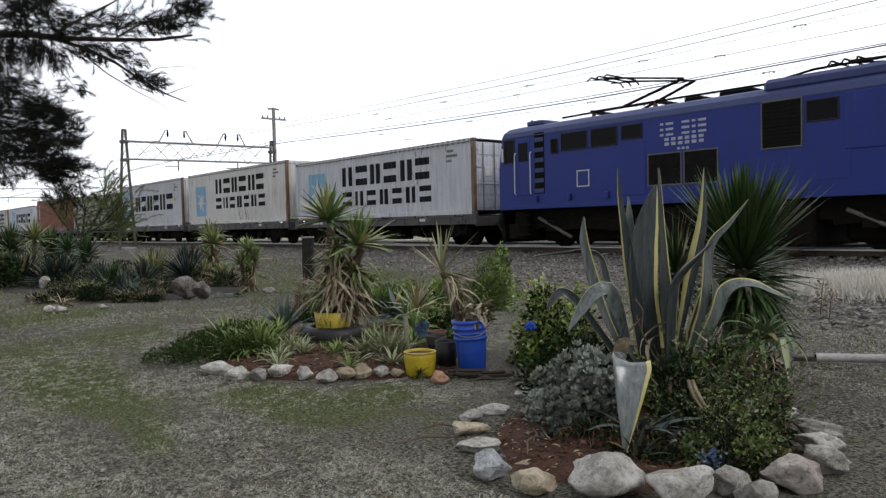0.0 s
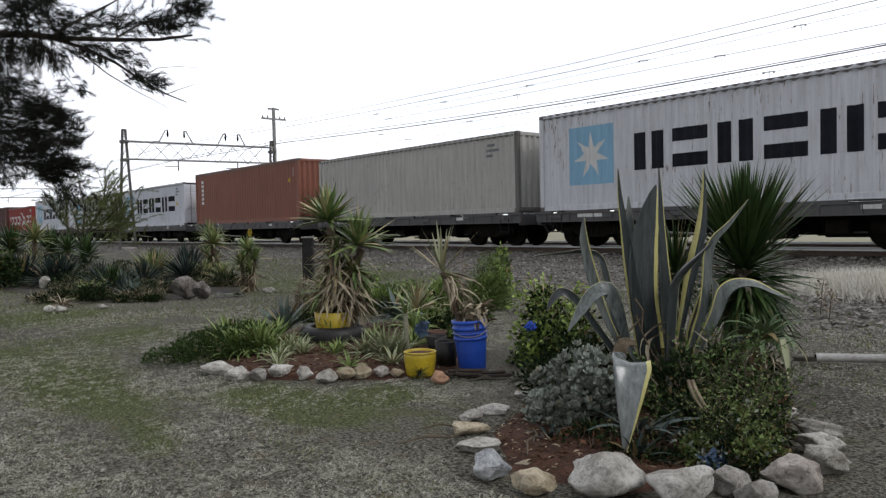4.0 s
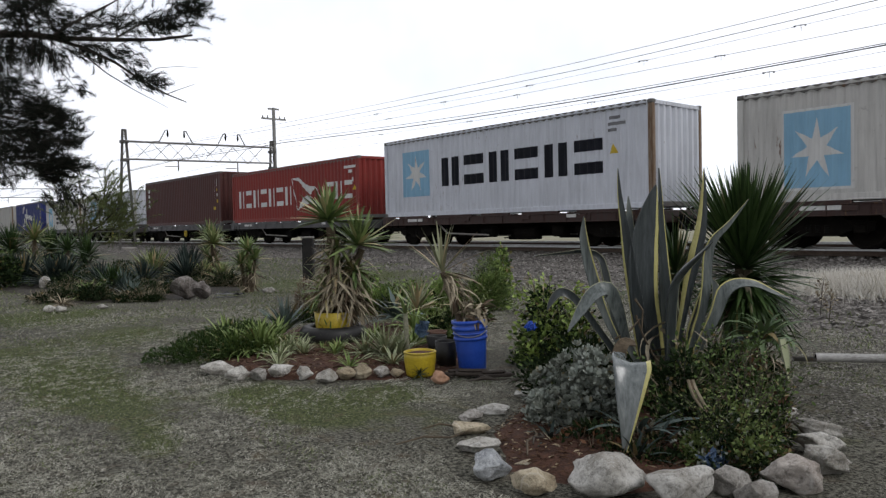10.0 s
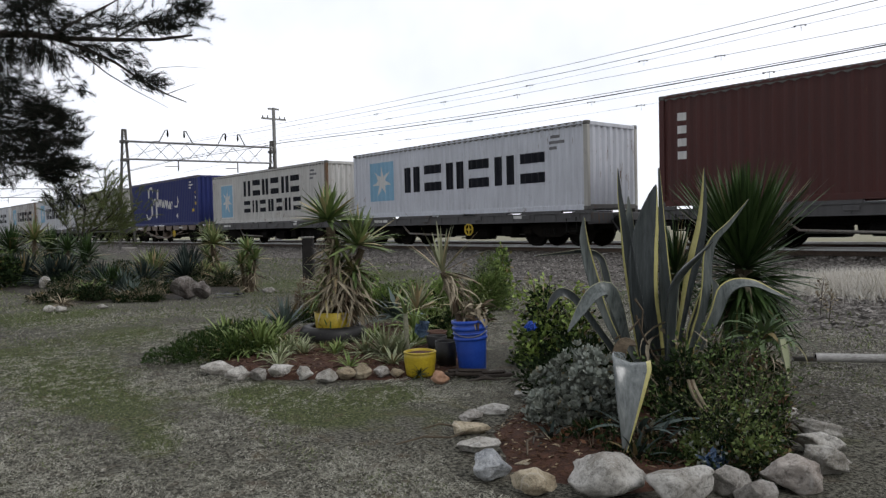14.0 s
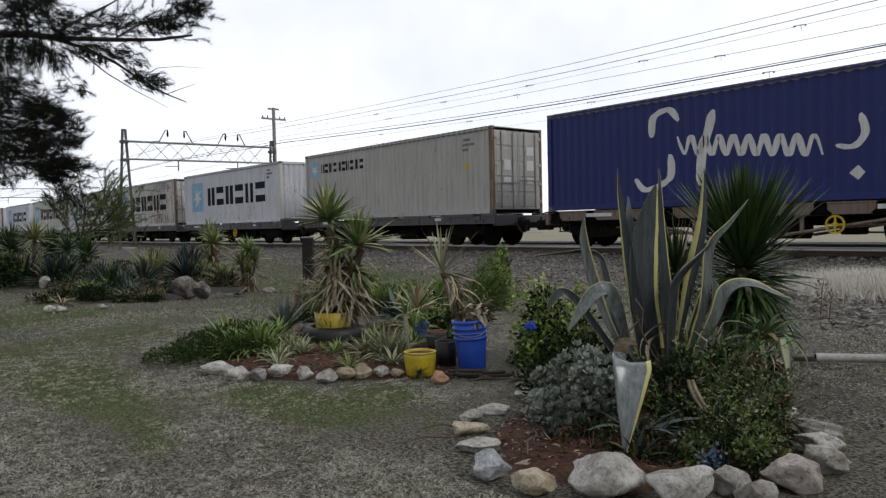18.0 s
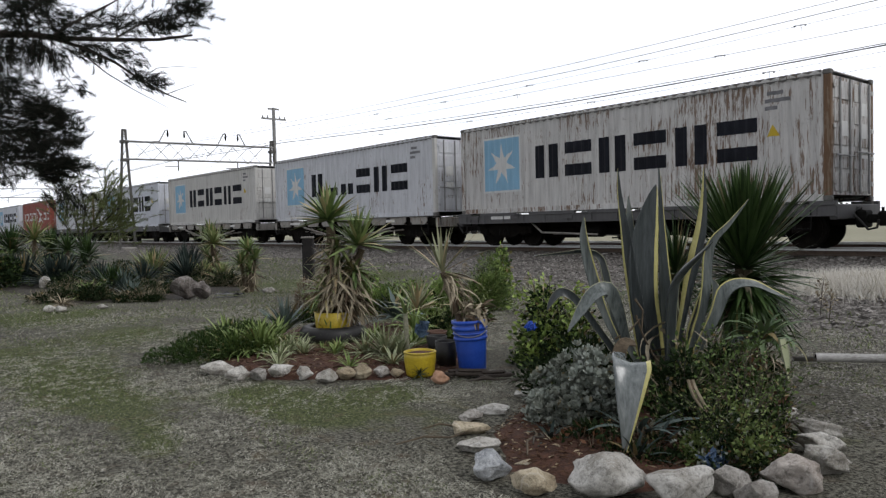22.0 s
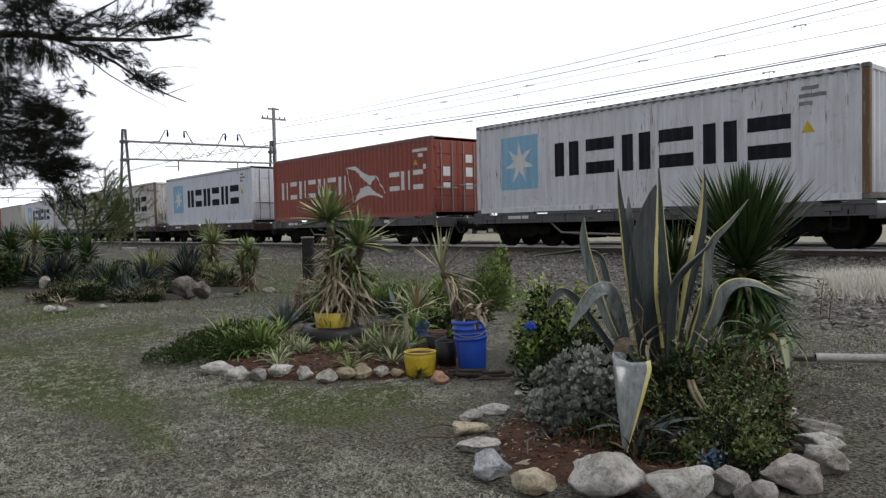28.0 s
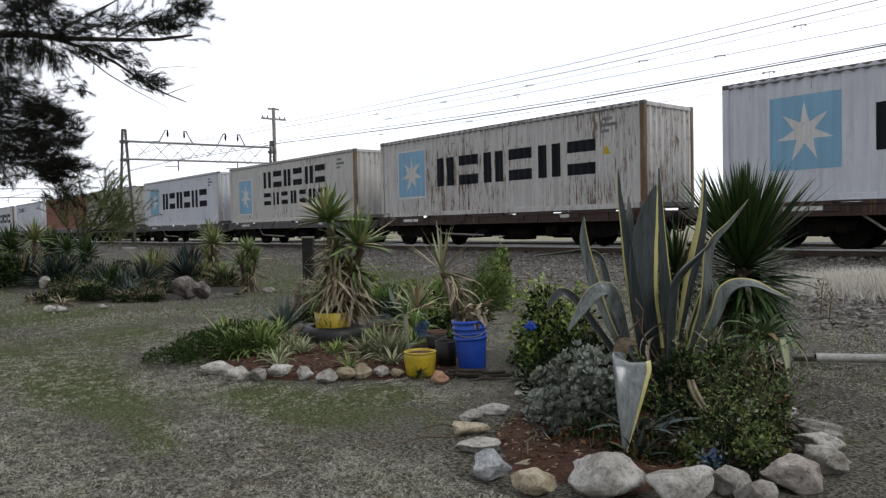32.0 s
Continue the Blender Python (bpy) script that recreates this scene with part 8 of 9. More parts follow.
b = vessel("bucket", "tall bright blue plastic bucket with moulded rim rings", "bucket", -4.75, 4.33, [(0.112, 0.0), (0.118, 0.01), (0.130, 0.2), (0.140, 0.31), (0.148, 0.465)], "bucket_blue", [(0.141, 0.295, 0.028), (0.143, 0.345, 0.016), (0.146, 0.38, 0.032), (0.149, 0.437, 0.03)], tilt=-3)
part("bail", Shape().tube([(0.152 * math.cos(a), -0.152 * math.sin(a), 0.40 - 0.07 * math.sin(a)) for a in np.linspace(0.0, math.pi, 14)], 0.004, 5), M["steel"], b, "thin wire handle")
b = vessel("pot", "cut-down yellow plastic tub with soil", "pot", -4.99, 3.93, [(0.112, 0.0), (0.122, 0.015), (0.134, 0.1), (0.139, 0.16), (0.137, 0.21)], "plastic_yellow", [(0.136, 0.196, 0.014)], soil_z=0.19)
tuft("withered olive sprig before the yellow tub", -4.88, 3.83, 26, 0.12, 0.016, "shrub_mixed", 92, (-10, 80), dz=0.03)
vessel("pot", "matt black plastic plant pot", "pot", -5.05, 4.28, [(0.085, 0.0), (0.10, 0.25)], "plastic_black")
vessel("pot", "black plastic pot lying behind the bucket", "pot", -5.35, 4.42, [(0.07, 0.0), (0.10, 0.2)], "plastic_black", dz=0.05)
vessel("pot", "brown clay pot among the plants", "pot", -5.75, 4.75, [(0.08, 0.0), (0.10, 0.18), (0.11, 0.2)], "clay", dz=0.02)
vessel("pot", "pinkish clay pot behind the bucket", "pot", -5.25, 4.72, [(0.07, 0.0), (0.085, 0.2), (0.09, 0.26)], "clay", dz=0.02)
vessel("tub", "bright yellow plastic tub of the yucca", "pot", -6.98, 4.29, [(0.165, 0.0), (0.175, 0.02), (0.19, 0.18), (0.205, 0.35)], "plastic_yellow", dz=0.02, soil_z=0.31)
ty = thing("tyre", "old black car tyre used as a planter", "tyre", here(-6.97, 4.28, 0.11))
part("tread", Shape().lathe([(0.24, -0.06), (0.25, -0.11), (0.32, -0.11), (0.36, -0.07), (0.37, 0.0), (0.36, 0.07), (0.32, 0.11), (0.25, 0.11), (0.24, 0.06), (0.27, 0.05), (0.33, 0.06), (0.33, -0.06), (0.27, -0.05), (0.24, -0.06)], 36), M["plastic_black"], ty, smooth=True)
tr2 = thing("rubber_mat", "crumpled black rubber sheet beside the far bed", "rubber sheet", here(-13.5, 6.0, 0.0))
part("sheet", Shape().add([(x * 0.09 - 0.27, yy * 0.09 - 0.13, 0.06 + 0.06 * noise.noise((x * 0.7, yy * 0.9, 3))) for x in range(7) for yy in range(4)] + [(x * 0.09 - 0.27, yy * 0.09 - 0.13, 0.0) for x in range(7) for yy in range(4)], [(x * 4 + k, (x + 1) * 4 + k, (x + 1) * 4 + k + 1, x * 4 + k + 1) for x in range(6) for k in range(3)] + [(28 + x * 4 + k, 28 + x * 4 + k + 1, 28 + (x + 1) * 4 + k + 1, 28 + (x + 1) * 4 + k) for x in range(6) for k in range(3)]), M["plastic_black"], tr2)
po = thing("post", "weathered dark timber post behind the yucca", "post", here(-10.2, 5.85, -0.05))
part("footing", Shape().box(-0.10, -0.1, 0, 0.09, 0.1, 0.53, 0.03), M["rock_dark"], po)
part("shaft", Shape().box(-0.085, -0.08, 0.52, 0.085, 0.08, 1.18, 0.015), M["wood"], po)
part("cap", Shape().box(-0.10, -0.09, 1.18, 0.09, 0.09, 1.21, 0.01), M["concrete"], po)
pp = thing("pipe", "chalky white pipe lying on the gravel", "pipe", pose(-2.62, 6.78, 0.06, 0, 0, 37))
part("tube", Shape().tube([(-0.24, 0, 0.0), (2.6, 0, 0.0)], 0.038, 14, caps=False), M["pipe"], pp, smooth=True)
# black lining stands in for the shade inside the white pipe
part("bore", Shape().tube([(2.6, 0, 0.0), (-0.238, 0, 0.0)], 0.031, 14, caps=False), M["black_steel"], pp, "hollow inside of the pipe, its shade put in as black")
ang = [math.pi * (1.0 + k / 8) for k in range(9)]
part("broken_end", Shape().add([(x, r * math.cos(a), r * math.sin(a)) for x, r in ((-0.235, 0.038), (-0.42, 0.038), (-0.42, 0.031), (-0.235, 0.031)) for a in ang],
     [(q * 9 + k, q * 9 + k + 1, (q + 1) * 9 + k + 1, (q + 1) * 9 + k) for q in range(3) for k in range(8)]), M["rail_grime"], pp, "dark broken half of the pipe's end", smooth=True)
for i, (x, y2, s2) in enumerate(((-1.93, 3.38, 0.085), (-4.45, 4.75, 0.036), (-5.32, 4.22, 0.085))):
    rg = thing("plastic_sheet", "crumpled blue plastic scrap among the leaves", "plastic scrap", here(x, y2, (0.02, 0.36, 0.28)[i]))
    rg_s = Shape()
    n = 7
    rg_s.add([((a / n - 0.5) * s2 * 1.4 + 0.06 * noise.noise((a * 0.6, c * 0.6, i + 0.5)), 0.06 * noise.noise((a * 0.9, c * 0.9, 7 + i)), c / n * s2 * 1.4 + 0.06 * noise.noise((a * 0.6 + 4, c * 0.6, i + 3.3))) for a in range(n + 1) for c in range(n + 1)], [(a * (n + 1) + c, (a + 1) * (n + 1) + c, (a + 1) * (n + 1) + c + 1, a * (n + 1) + c + 1) for a in range(n) for c in range(n)])
    part("fold", rg_s, M["bucket_blue"] if i == 1 else M["rag_blue"], rg)
for i, (x, y2, ln, rz, lb) in enumerate(((-3.35, 2.72, 0.45, 20, "bleached stick on the lawn"), (-2.75, 2.95, 0.5, 75, "curved bare twig on the soil"), (-3.5, 2.95, 0.3, 10, "splintered stick on the lawn"), (-4.3, 4.1, 0.35, 5, "rotten timber scrap by the bucket"), (-4.1, 4.3, 0.3, 30, "rotten timber scrap by the bucket"), (-2.75, 3.0, 0.2, 60, "short twig on the soil"), (-3.9, 4.4, 0.28, -20, "grey stick by the bucket"))):
    st = thing("stick", lb, "stick", pose(x, y2, 0.03 if i not in (1, 5) else 0.1, 0, 0, FACE + rz))
    part("wood", Shape().tube([(-ln / 2, 0, 0), (-ln * 0.1, 0.03, 0.015), (ln * 0.25, 0.0, 0.0), (ln / 2, 0.04, 0.005)], [0.004, 0.007 + 0.014 * (i in (3, 4)), 0.006, 0.003], 6), M["trunk"] if i < 3 else M["twig"], st)
for x, y2, ln, w, rz, tl in ((-4.60, 4.22, 0.36, 0.11, 8, 3), (-4.42, 4.30, 0.30, 0.09, -25, -6), (-4.72, 4.10, 0.22, 0.08, 40, 4)):
    pk = thing("timber_scrap", "rotten dark timber scrap lying by the bucket", "timber", pose(x, y2, 0.012, 0, tl, FACE + rz), "timber by the bucket")
    part("board", Shape().box(-ln / 2, -w / 2, 0, ln / 2, w / 2, 0.03, 0.008).box(-ln * 0.42, -w * 0.4, 0.03, ln * 0.3, w * 0.1, 0.055, 0.01), M["bark"], pk)
dl = thing("dead_leaf", "curled brown dead leaf among the shrubs", "dead leaf", here(-2.4, 3.9, 0.27))
agave_leaf(dl, [(-0.107, -0.40, 0.163), (-0.094, -0.45, 0.089), (-0.038, -0.46, 0.008), (0.078, -0.43, -0.054)], 0.05, (0.5, -1, 0.3), "straw", 0.3, skin="husk")

hl = thing("dead_leaf", "bleached dead leaf hanging from the aloe", "dead leaf", here(-2.52, 5.12))
agave_leaf(hl, [(-0.032, -0.34, 0.487), (-0.022, -0.36, 0.403), (-0.018, -0.38, 0.316), (-0.015, -0.40, 0.194)], 0.06, (0.2, -1, 0.1), "agave_edge_dull", 0.12, skin="strap_white")

# ---- the dark pine over the garden ----
def thin_tris(P, D, W, name, mat):
    """One mesh of many separate blades: feet P, tips P + D, half widths W."""
    n = len(P)
    v = np.empty((n, 3, 3), dtype=np.float64)
    v[:, 0], v[:, 1], v[:, 2] = P - W, P + W, P + D
    me = bpy.data.meshes.new(name)
    me.vertices.add(3 * n)
    me.vertices.foreach_set("co", v.ravel())
    me.loops.add(3 * n)
    me.loops.foreach_set("vertex_index", np.arange(3 * n, dtype=np.int32))
    me.polygons.add(n)
    me.polygons.foreach_set("loop_start", np.arange(0, 3 * n, 3, dtype=np.int32))
    me.update()
    me.validate()
    me.materials.append(M[mat])
    return me


def unit(a):
    return a / np.maximum(1e-9, np.linalg.norm(a, axis=1))[:, None]


RNG = np.random.default_rng(7)


def needles(centres, radii, counts, length, width, droop=0.5, flat=1.0):
    P, D, W = [], [], []
    for c, r, n in zip(centres, radii, counts):
        d = unit(RNG.normal(size=(n, 3)))
        p = np.array(c) + d * r * RNG.random((n, 1)) ** 0.5 * np.array([1, flat, 0.75])
        t = unit(d * 0.7 + RNG.normal(size=(n, 3)) * 0.5 - np.array([0, 0, droop]))
        L = length * RNG.uniform(0.5, 1.2, (n, 1))
        w = unit(np.cross(t, RNG.normal(size=(n, 3)))) * width * 0.5
        P.append(p), D.append(t * L), W.append(w)
    return np.concatenate(P), np.concatenate(D), np.concatenate(W)


pine = thing("pine_tree", "dark drooping casuarina-like pine reaching over the lawn", "tree", here(-9.222, 1.49))
part("trunk", Shape().tube([(-1.5, 0.2, -0.1), (-1.45, 0.15, 1.5), (-1.3, 0.1, 3.2), (-1.25, 0, 5.5), (-1.2, 0, 7.5)], [0.22, 0.19, 0.16, 0.1, 0.03], 12), M["bark"], pine)
PINE_LIMBS = {
    "a": ([(-1.3, 0.1, 3.2), (-0.26, 0, 3.53), (0.10, 0, 3.46), (0.46, 0, 3.44), (0.77, 0, 3.40), (1.31, 0, 3.37), (1.8, 0, 3.36), (2.17, 0, 3.40)], 0.055),
    "b": ([(0.70, 0, 3.39), (1.0, 0.03, 3.29), (1.30, 0.05, 3.14), (1.57, 0.06, 2.95), (1.84, 0.08, 2.79), (2.05, 0.1, 2.70)], 0.022),
    "c": ([(0.94, 0, 3.26), (1.24, -0.03, 3.01), (1.54, -0.05, 2.82), (1.90, -0.06, 2.62)], 0.010),
    "d": ([(0.67, 0, 3.42), (0.83, 0, 3.53), (1.02, 0, 3.62), (1.33, 0, 3.77), (1.58, 0, 3.91)], 0.022),
    "e": ([(0.40, 0, 3.45), (0.38, 0, 3.64), (0.54, 0, 3.78), (0.67, 0, 3.93)], 0.02),
    "f": ([(-1.35, 0.1, 2.6), (-0.6, 0, 2.65), (0.0, 0, 2.6), (0.4, 0, 2.5), (0.7, 0, 2.5)], 0.03),
    "g": ([(-0.3, 0, 2.6), (0.1, 0, 2.4), (0.5, 0, 2.2), (0.77, 0, 2.0), (0.95, 0, 1.9)], 0.02),
    "h": ([(1.31, 0, 3.37), (1.65, 0, 3.55), (2.0, 0, 3.63), (2.3, 0, 3.62)], 0.012),
    "i": ([(-1.3, 0.1, 4.0), (-0.4, 0, 4.1), (0.3, 0, 4.0), (0.8, 0, 3.9)], 0.04),
    "j": ([(1.57, 0.06, 2.95), (1.75, 0.06, 3.07), (2.0, 0.05, 3.08), (2.3, 0.04, 3.05)], 0.005),
    "k": ([(1.84, 0.08, 2.79), (2.05, 0.08, 2.86), (2.2, 0.06, 2.9)], 0.005),
    "l": ([(0.46, 0, 3.44), (0.7, 0, 3.1), (0.9, 0, 2.85), (1.1, 0, 2.7)], 0.007),
}
for key, (pts, r) in PINE_LIMBS.items():
    part("limb", Shape().tube(pts, [r * (1 - 0.8 * i / (len(pts) - 1)) for i in range(len(pts))], 7), M["bark"], pine)


def along(pts, n, jitter):
    out = []
    for _ in range(n):
        a = random.uniform(0, len(pts) - 1.001)
        i = int(a)
        p = Vector(pts[i]).lerp(Vector(pts[i + 1]), a - i)
        out.append((p.x + random.gauss(0, jitter), p.y + random.gauss(0, jitter * 1.3), p.z + random.gauss(0, jitter * 0.7)))
    return out


def sprays(bases, dirs, lengths, n, needle, width, droop, spread=0.55):
    """Twigs that bend down, each with needles along it; returns the needles and the twigs' courses."""
    P, D, W, tw = [], [], [], []
    for b, d, L in zip(bases, dirs, lengths):
        b, d = np.array(b, float), np.array(d, float)
        d = d / np.linalg.norm(d)
        s = RNG.random((n, 1)) ** 0.8
        curve = lambda q: b + d * q * L - np.array([0, 0, 1.0]) * droop * L * q * q
        t = unit(d - np.array([0, 0, 2.0]) * droop * s + RNG.normal(size=(n, 3)) * spread)
        P.append(curve(s) + RNG.normal(size=(n, 3)) * L * 0.03)
        D.append(t * needle * RNG.uniform(0.5, 1.2, (n, 1)))
        W.append(unit(np.cross(t, RNG.normal(size=(n, 3)))) * width * 0.5)
        tw.append([Vector(curve(0.0)), Vector(curve(0.5)), Vector(curve(1.0))])
    return np.concatenate(P), np.concatenate(D), np.concatenate(W), tw


# clusters of sprays: place across and up, half extents, how many, the way they point, length
MASSES = (
    (1.2, 3.47, 0.54, 0.23, 30, 1, 0.1, 0.2),
    (1.45, 3.15, 0.29, 0.1, 10, 1, -0.4, 0.18),
    (0.55, 3.58, 0.5, 0.2, 34, 1, 0.1, 0.22),
    (1.85, 3.54, 0.43, 0.14, 22, 1, 0.3, 0.18),
    (0.19, 3.22, 0.4, 0.13, 30, 0.2, -0.9, 0.26),
    (0.05, 3.69, 0.29, 0.18, 26, 1, 0.2, 0.24),
    (0.63, 2.39, 0.24, 0.16, 40, 1, 0.15, 0.22),
    (0.52, 2.11, 0.24, 0.11, 44, 1, 0.25, 0.24),
    (0.84, 2.32, 0.1, 0.1, 18, 1, 0.4, 0.2),
    (-0.02, 2.86, 0.23, 0.17, 60, 0.6, -0.4, 0.24),
    (0.63, 2.63, 0.16, 0.09, 26, 1, 0.3, 0.22),
    (-0.13, 3.76, 0.18, 0.16, 45, 1, 0.3, 0.26),
    (0.55, 3.76, 0.19, 0.14, 60, 1, -0.2, 0.24),
    (0.19, 3.81, 0.22, 0.07, 16, 1, 0.2, 0.22),
    (1.02, 3.54, 0.4, 0.12, 20, 1, 0.3, 0.22),
    (1.6, 3.56, 0.35, 0.08, 34, 1, 0.35, 0.22),
    (2.22, 3.71, 0.17, 0.1, 36, 1, 0.45, 0.2),
    (1.99, 3.57, 0.2, 0.06, 14, 1, 0.3, 0.2),
    (1.02, 3.26, 0.27, 0.09, 26, 1, -0.45, 0.24),
    (1.38, 3.18, 0.14, 0.06, 8, 1, -0.6, 0.2),
    (1.66, 2.93, 0.16, 0.06, 24, 1, -0.1, 0.18),
    (0.99, 2.84, 0.13, 0.06, 9, 0.5, -0.5, 0.15),
    (0.3, 3.25, 0.36, 0.1, 42, 0.15, -1, 0.3),
    (0.63, 3.21, 0.09, 0.12, 20, 0.2, -1, 0.24),
    (-0.09, 3.15, 0.19, 0.17, 60, 0.3, -1, 0.28),
    (-0.06, 2.39, 0.26, 0.43, 190, 1, -0.1, 0.28),
    (0.45, 2.68, 0.2, 0.13, 56, 1, 0.2, 0.24),
    (0.4, 2.32, 0.24, 0.17, 70, 1, 0.2, 0.26),
    (0.77, 2.54, 0.09, 0.09, 18, 1, 0.4, 0.2),
    (0.78, 2.07, 0.17, 0.07, 34, 1, 0.5, 0.24),
    (0.59, 1.96, 0.17, 0.09, 34, 1, 0.1, 0.22),
    (-0.13, 1.94, 0.22, 0.09, 36, 0.6, -0.4, 0.22),
    (0.76, 1.71, 0.14, 0.16, 20, 0.4, -0.6, 0.2),
    (0.27, 2.93, 0.2, 0.09, 26, 1, 0, 0.22),
    (-0.56, 2.79, 0.3, 0.86, 130, 0.8, -0.2, 0.3),
    (0.19, 3.47, 0.29, 0.09, 16, 0.6, 0.5, 0.2))
bs, ds, ls = [], [], []
rp = random.Random(17)
for x, z, rx, rz, n, dx, dz, L in MASSES:
    for _ in range(int(n * 1.7)):
        a, r = rp.uniform(0, 6.283), math.sqrt(rp.random())
        d = (dx + rp.gauss(0, 0.55), rp.gauss(0, 0.5), dz + rp.gauss(0, 0.5))
        bs.append((x + math.cos(a) * r * rx - dx * L * 0.45, rp.gauss(0, 0.18), z + math.sin(a) * r * rz - dz * L * 0.45))
        ds.append(d), ls.append(L * rp.uniform(0.5, 1.05))
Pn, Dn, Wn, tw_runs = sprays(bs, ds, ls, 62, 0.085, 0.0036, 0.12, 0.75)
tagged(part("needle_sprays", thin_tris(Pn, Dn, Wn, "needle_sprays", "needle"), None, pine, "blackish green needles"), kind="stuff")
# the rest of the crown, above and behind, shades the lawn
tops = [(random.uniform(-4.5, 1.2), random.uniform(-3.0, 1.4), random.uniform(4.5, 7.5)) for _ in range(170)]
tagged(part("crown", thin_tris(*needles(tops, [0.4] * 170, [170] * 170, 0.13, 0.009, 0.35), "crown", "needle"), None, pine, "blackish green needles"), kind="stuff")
tw = Shape()
for run in tw_runs:
    tw.tube(run, 0.0024, 3, caps=False)
tagged(part("twig_mass", tw, M["bark"], pine), kind="stuff")

# ---- the feathery thorn tree by the mast ----
thorn = thing("thorn_tree", "small feathery olive-green thorn tree before the railway", "tree", here(-26.65, 6.92))
TL = [[(-0.18, 0, 0), (-0.14, 0, 1.15)], [(-0.14, 0, 1.15), (-0.35, 0, 2.1), (-0.7, 0.1, 2.87), (-0.85, 0.1, 3.4)], [(-0.14, 0, 1.15), (0.5, 0.1, 2.2), (1.1, 0.1, 3.1), (1.45, 0.1, 3.6)],
      [(-0.14, 0, 1.15), (0.2, -0.2, 2.47), (0.05, -0.3, 3.43), (0.0, -0.3, 4.0)], [(-0.2, 0, 1.0), (-0.8, 0.1, 1.8), (-1.25, 0.1, 2.4), (-1.5, 0.1, 2.8)], [(0.0, 0, 1.4), (0.8, -0.2, 1.8), (1.4, -0.3, 2.3), (1.75, -0.3, 2.6)],
      [(0.4, 0.05, 1.9), (0.7, 0.3, 2.9), (0.8, 0.4, 3.8)], [(0.2, 0, 1.6), (1.0, 0.3, 1.6), (1.6, 0.4, 1.7)]]
TL = [[(x * 0.82 - 0.15, y, z * 0.85) for x, y, z in pts] for pts in TL]
for i, pts in enumerate(TL):
    r = 0.09 if i == 0 else 0.026
    part("trunk" if i == 0 else "limb", Shape().tube(pts, [r * (1 - 0.75 * k / (len(pts) - 1)) + 0.004 for k in range(len(pts))] if i else [0.1, 0.075], 7), M["bark"], thorn)
bs, ds, ls = [], [], []
rt = random.Random(23)
for k, pts in enumerate(TL[1:]):
    for q in along(pts[1:] if len(pts) > 2 else pts, 22, 0.10):
        bs.append(q), ls.append(rt.uniform(0.35, 0.8))
        ds.append((q[0] * 0.3 + rt.gauss(0.2, 0.4), rt.gauss(0, 0.4), 0.85 + rt.gauss(0, 0.3)))
for x, z, n in ((0.6, 2.1, 34), (0.95, 1.8, 28), (0.2, 2.1, 24), (1.1, 2.2, 16), (0.4, 1.5, 30), (-0.5, 1.8, 20), (1.3, 1.5, 12), (0.9, 1.2, 18), (-0.3, 1.3, 16)):
    for _ in range(n):
        bs.append((x + rt.gauss(0, 0.35), rt.gauss(0, 0.4), z + rt.gauss(0, 0.3))), ls.append(rt.uniform(0.4, 0.9))
        ds.append((0.5 + rt.gauss(0, 0.5), rt.gauss(0, 0.4), 0.7 + rt.gauss(0, 0.35)))
Pn, Dn, Wn, tw_runs = sprays(bs, ds, ls, 120, 0.08, 0.009, 0.22, 0.75)
tagged(part("leaf_sprays", thin_tris(Pn, Dn, Wn, "leaf_sprays", "feather"), None, thorn), kind="stuff")
tw = Shape()
for run in tw_runs:
    tw.tube(run, 0.007, 3, caps=False)
tagged(part("twig_mass", tw, M["bark"], thorn), kind="stuff")


# ---- lawn, gravel and weeds ----
def gravel_edge(x):
    return np.minimum(12.3, 7.2 - 0.33 * x)


def in_bed(x, y):
    near = ((x + 2.6) / 1.25) ** 2 + ((y - 4.2) / 1.75) ** 2 < 1
    mid = ((x + 6.9) * 0.78 + (y - 4.4) * -0.62) ** 2 / 4.4 + ((x + 6.9) * 0.62 + (y - 4.4) * 0.78) ** 2 / 1.6 < 1
    return near | mid


def blades(n, r0, r1, length, width, tilt, name, label, mat, keep):
    """Grass over the garden, thinner with distance from where one stands."""
    a = np.radians(RNG.uniform(8, 96, n))
    r = r0 + (r1 - r0) * RNG.random(n) ** 1.15
    x, y = -np.sin(a) * r, np.cos(a) * r
    ok = keep(x, y) & ~in_bed(x, y)
    x, y, r = x[ok], y[ok], r[ok]
    n = len(x)
    z = np.interp(y, [0, 10, 16.2, 16.9, 23.6, 24.6], [0, 0, 0.22, 0.36, 0.36, 0.0])
    P = np.stack([x, y, z - 0.012], 1)
    t = RNG.normal(size=(n, 3)) * np.array([1, 1, 0])
    D = unit(unit(t) + np.array([0, 0, 1]) * RNG.uniform(*tilt, (n, 1))) * length * RNG.uniform(0.5, 1.3, (n, 1)) * (0.75 + 0.05 * r[:, None])
    W = unit(np.cross(D, RNG.normal(size=(n, 3)))) * width * 0.5 * (0.8 + 0.09 * r[:, None])
    tagged(thing(name, label, "grass", kind="stuff", mesh=thin_tris(P, D, W, name, mat)))


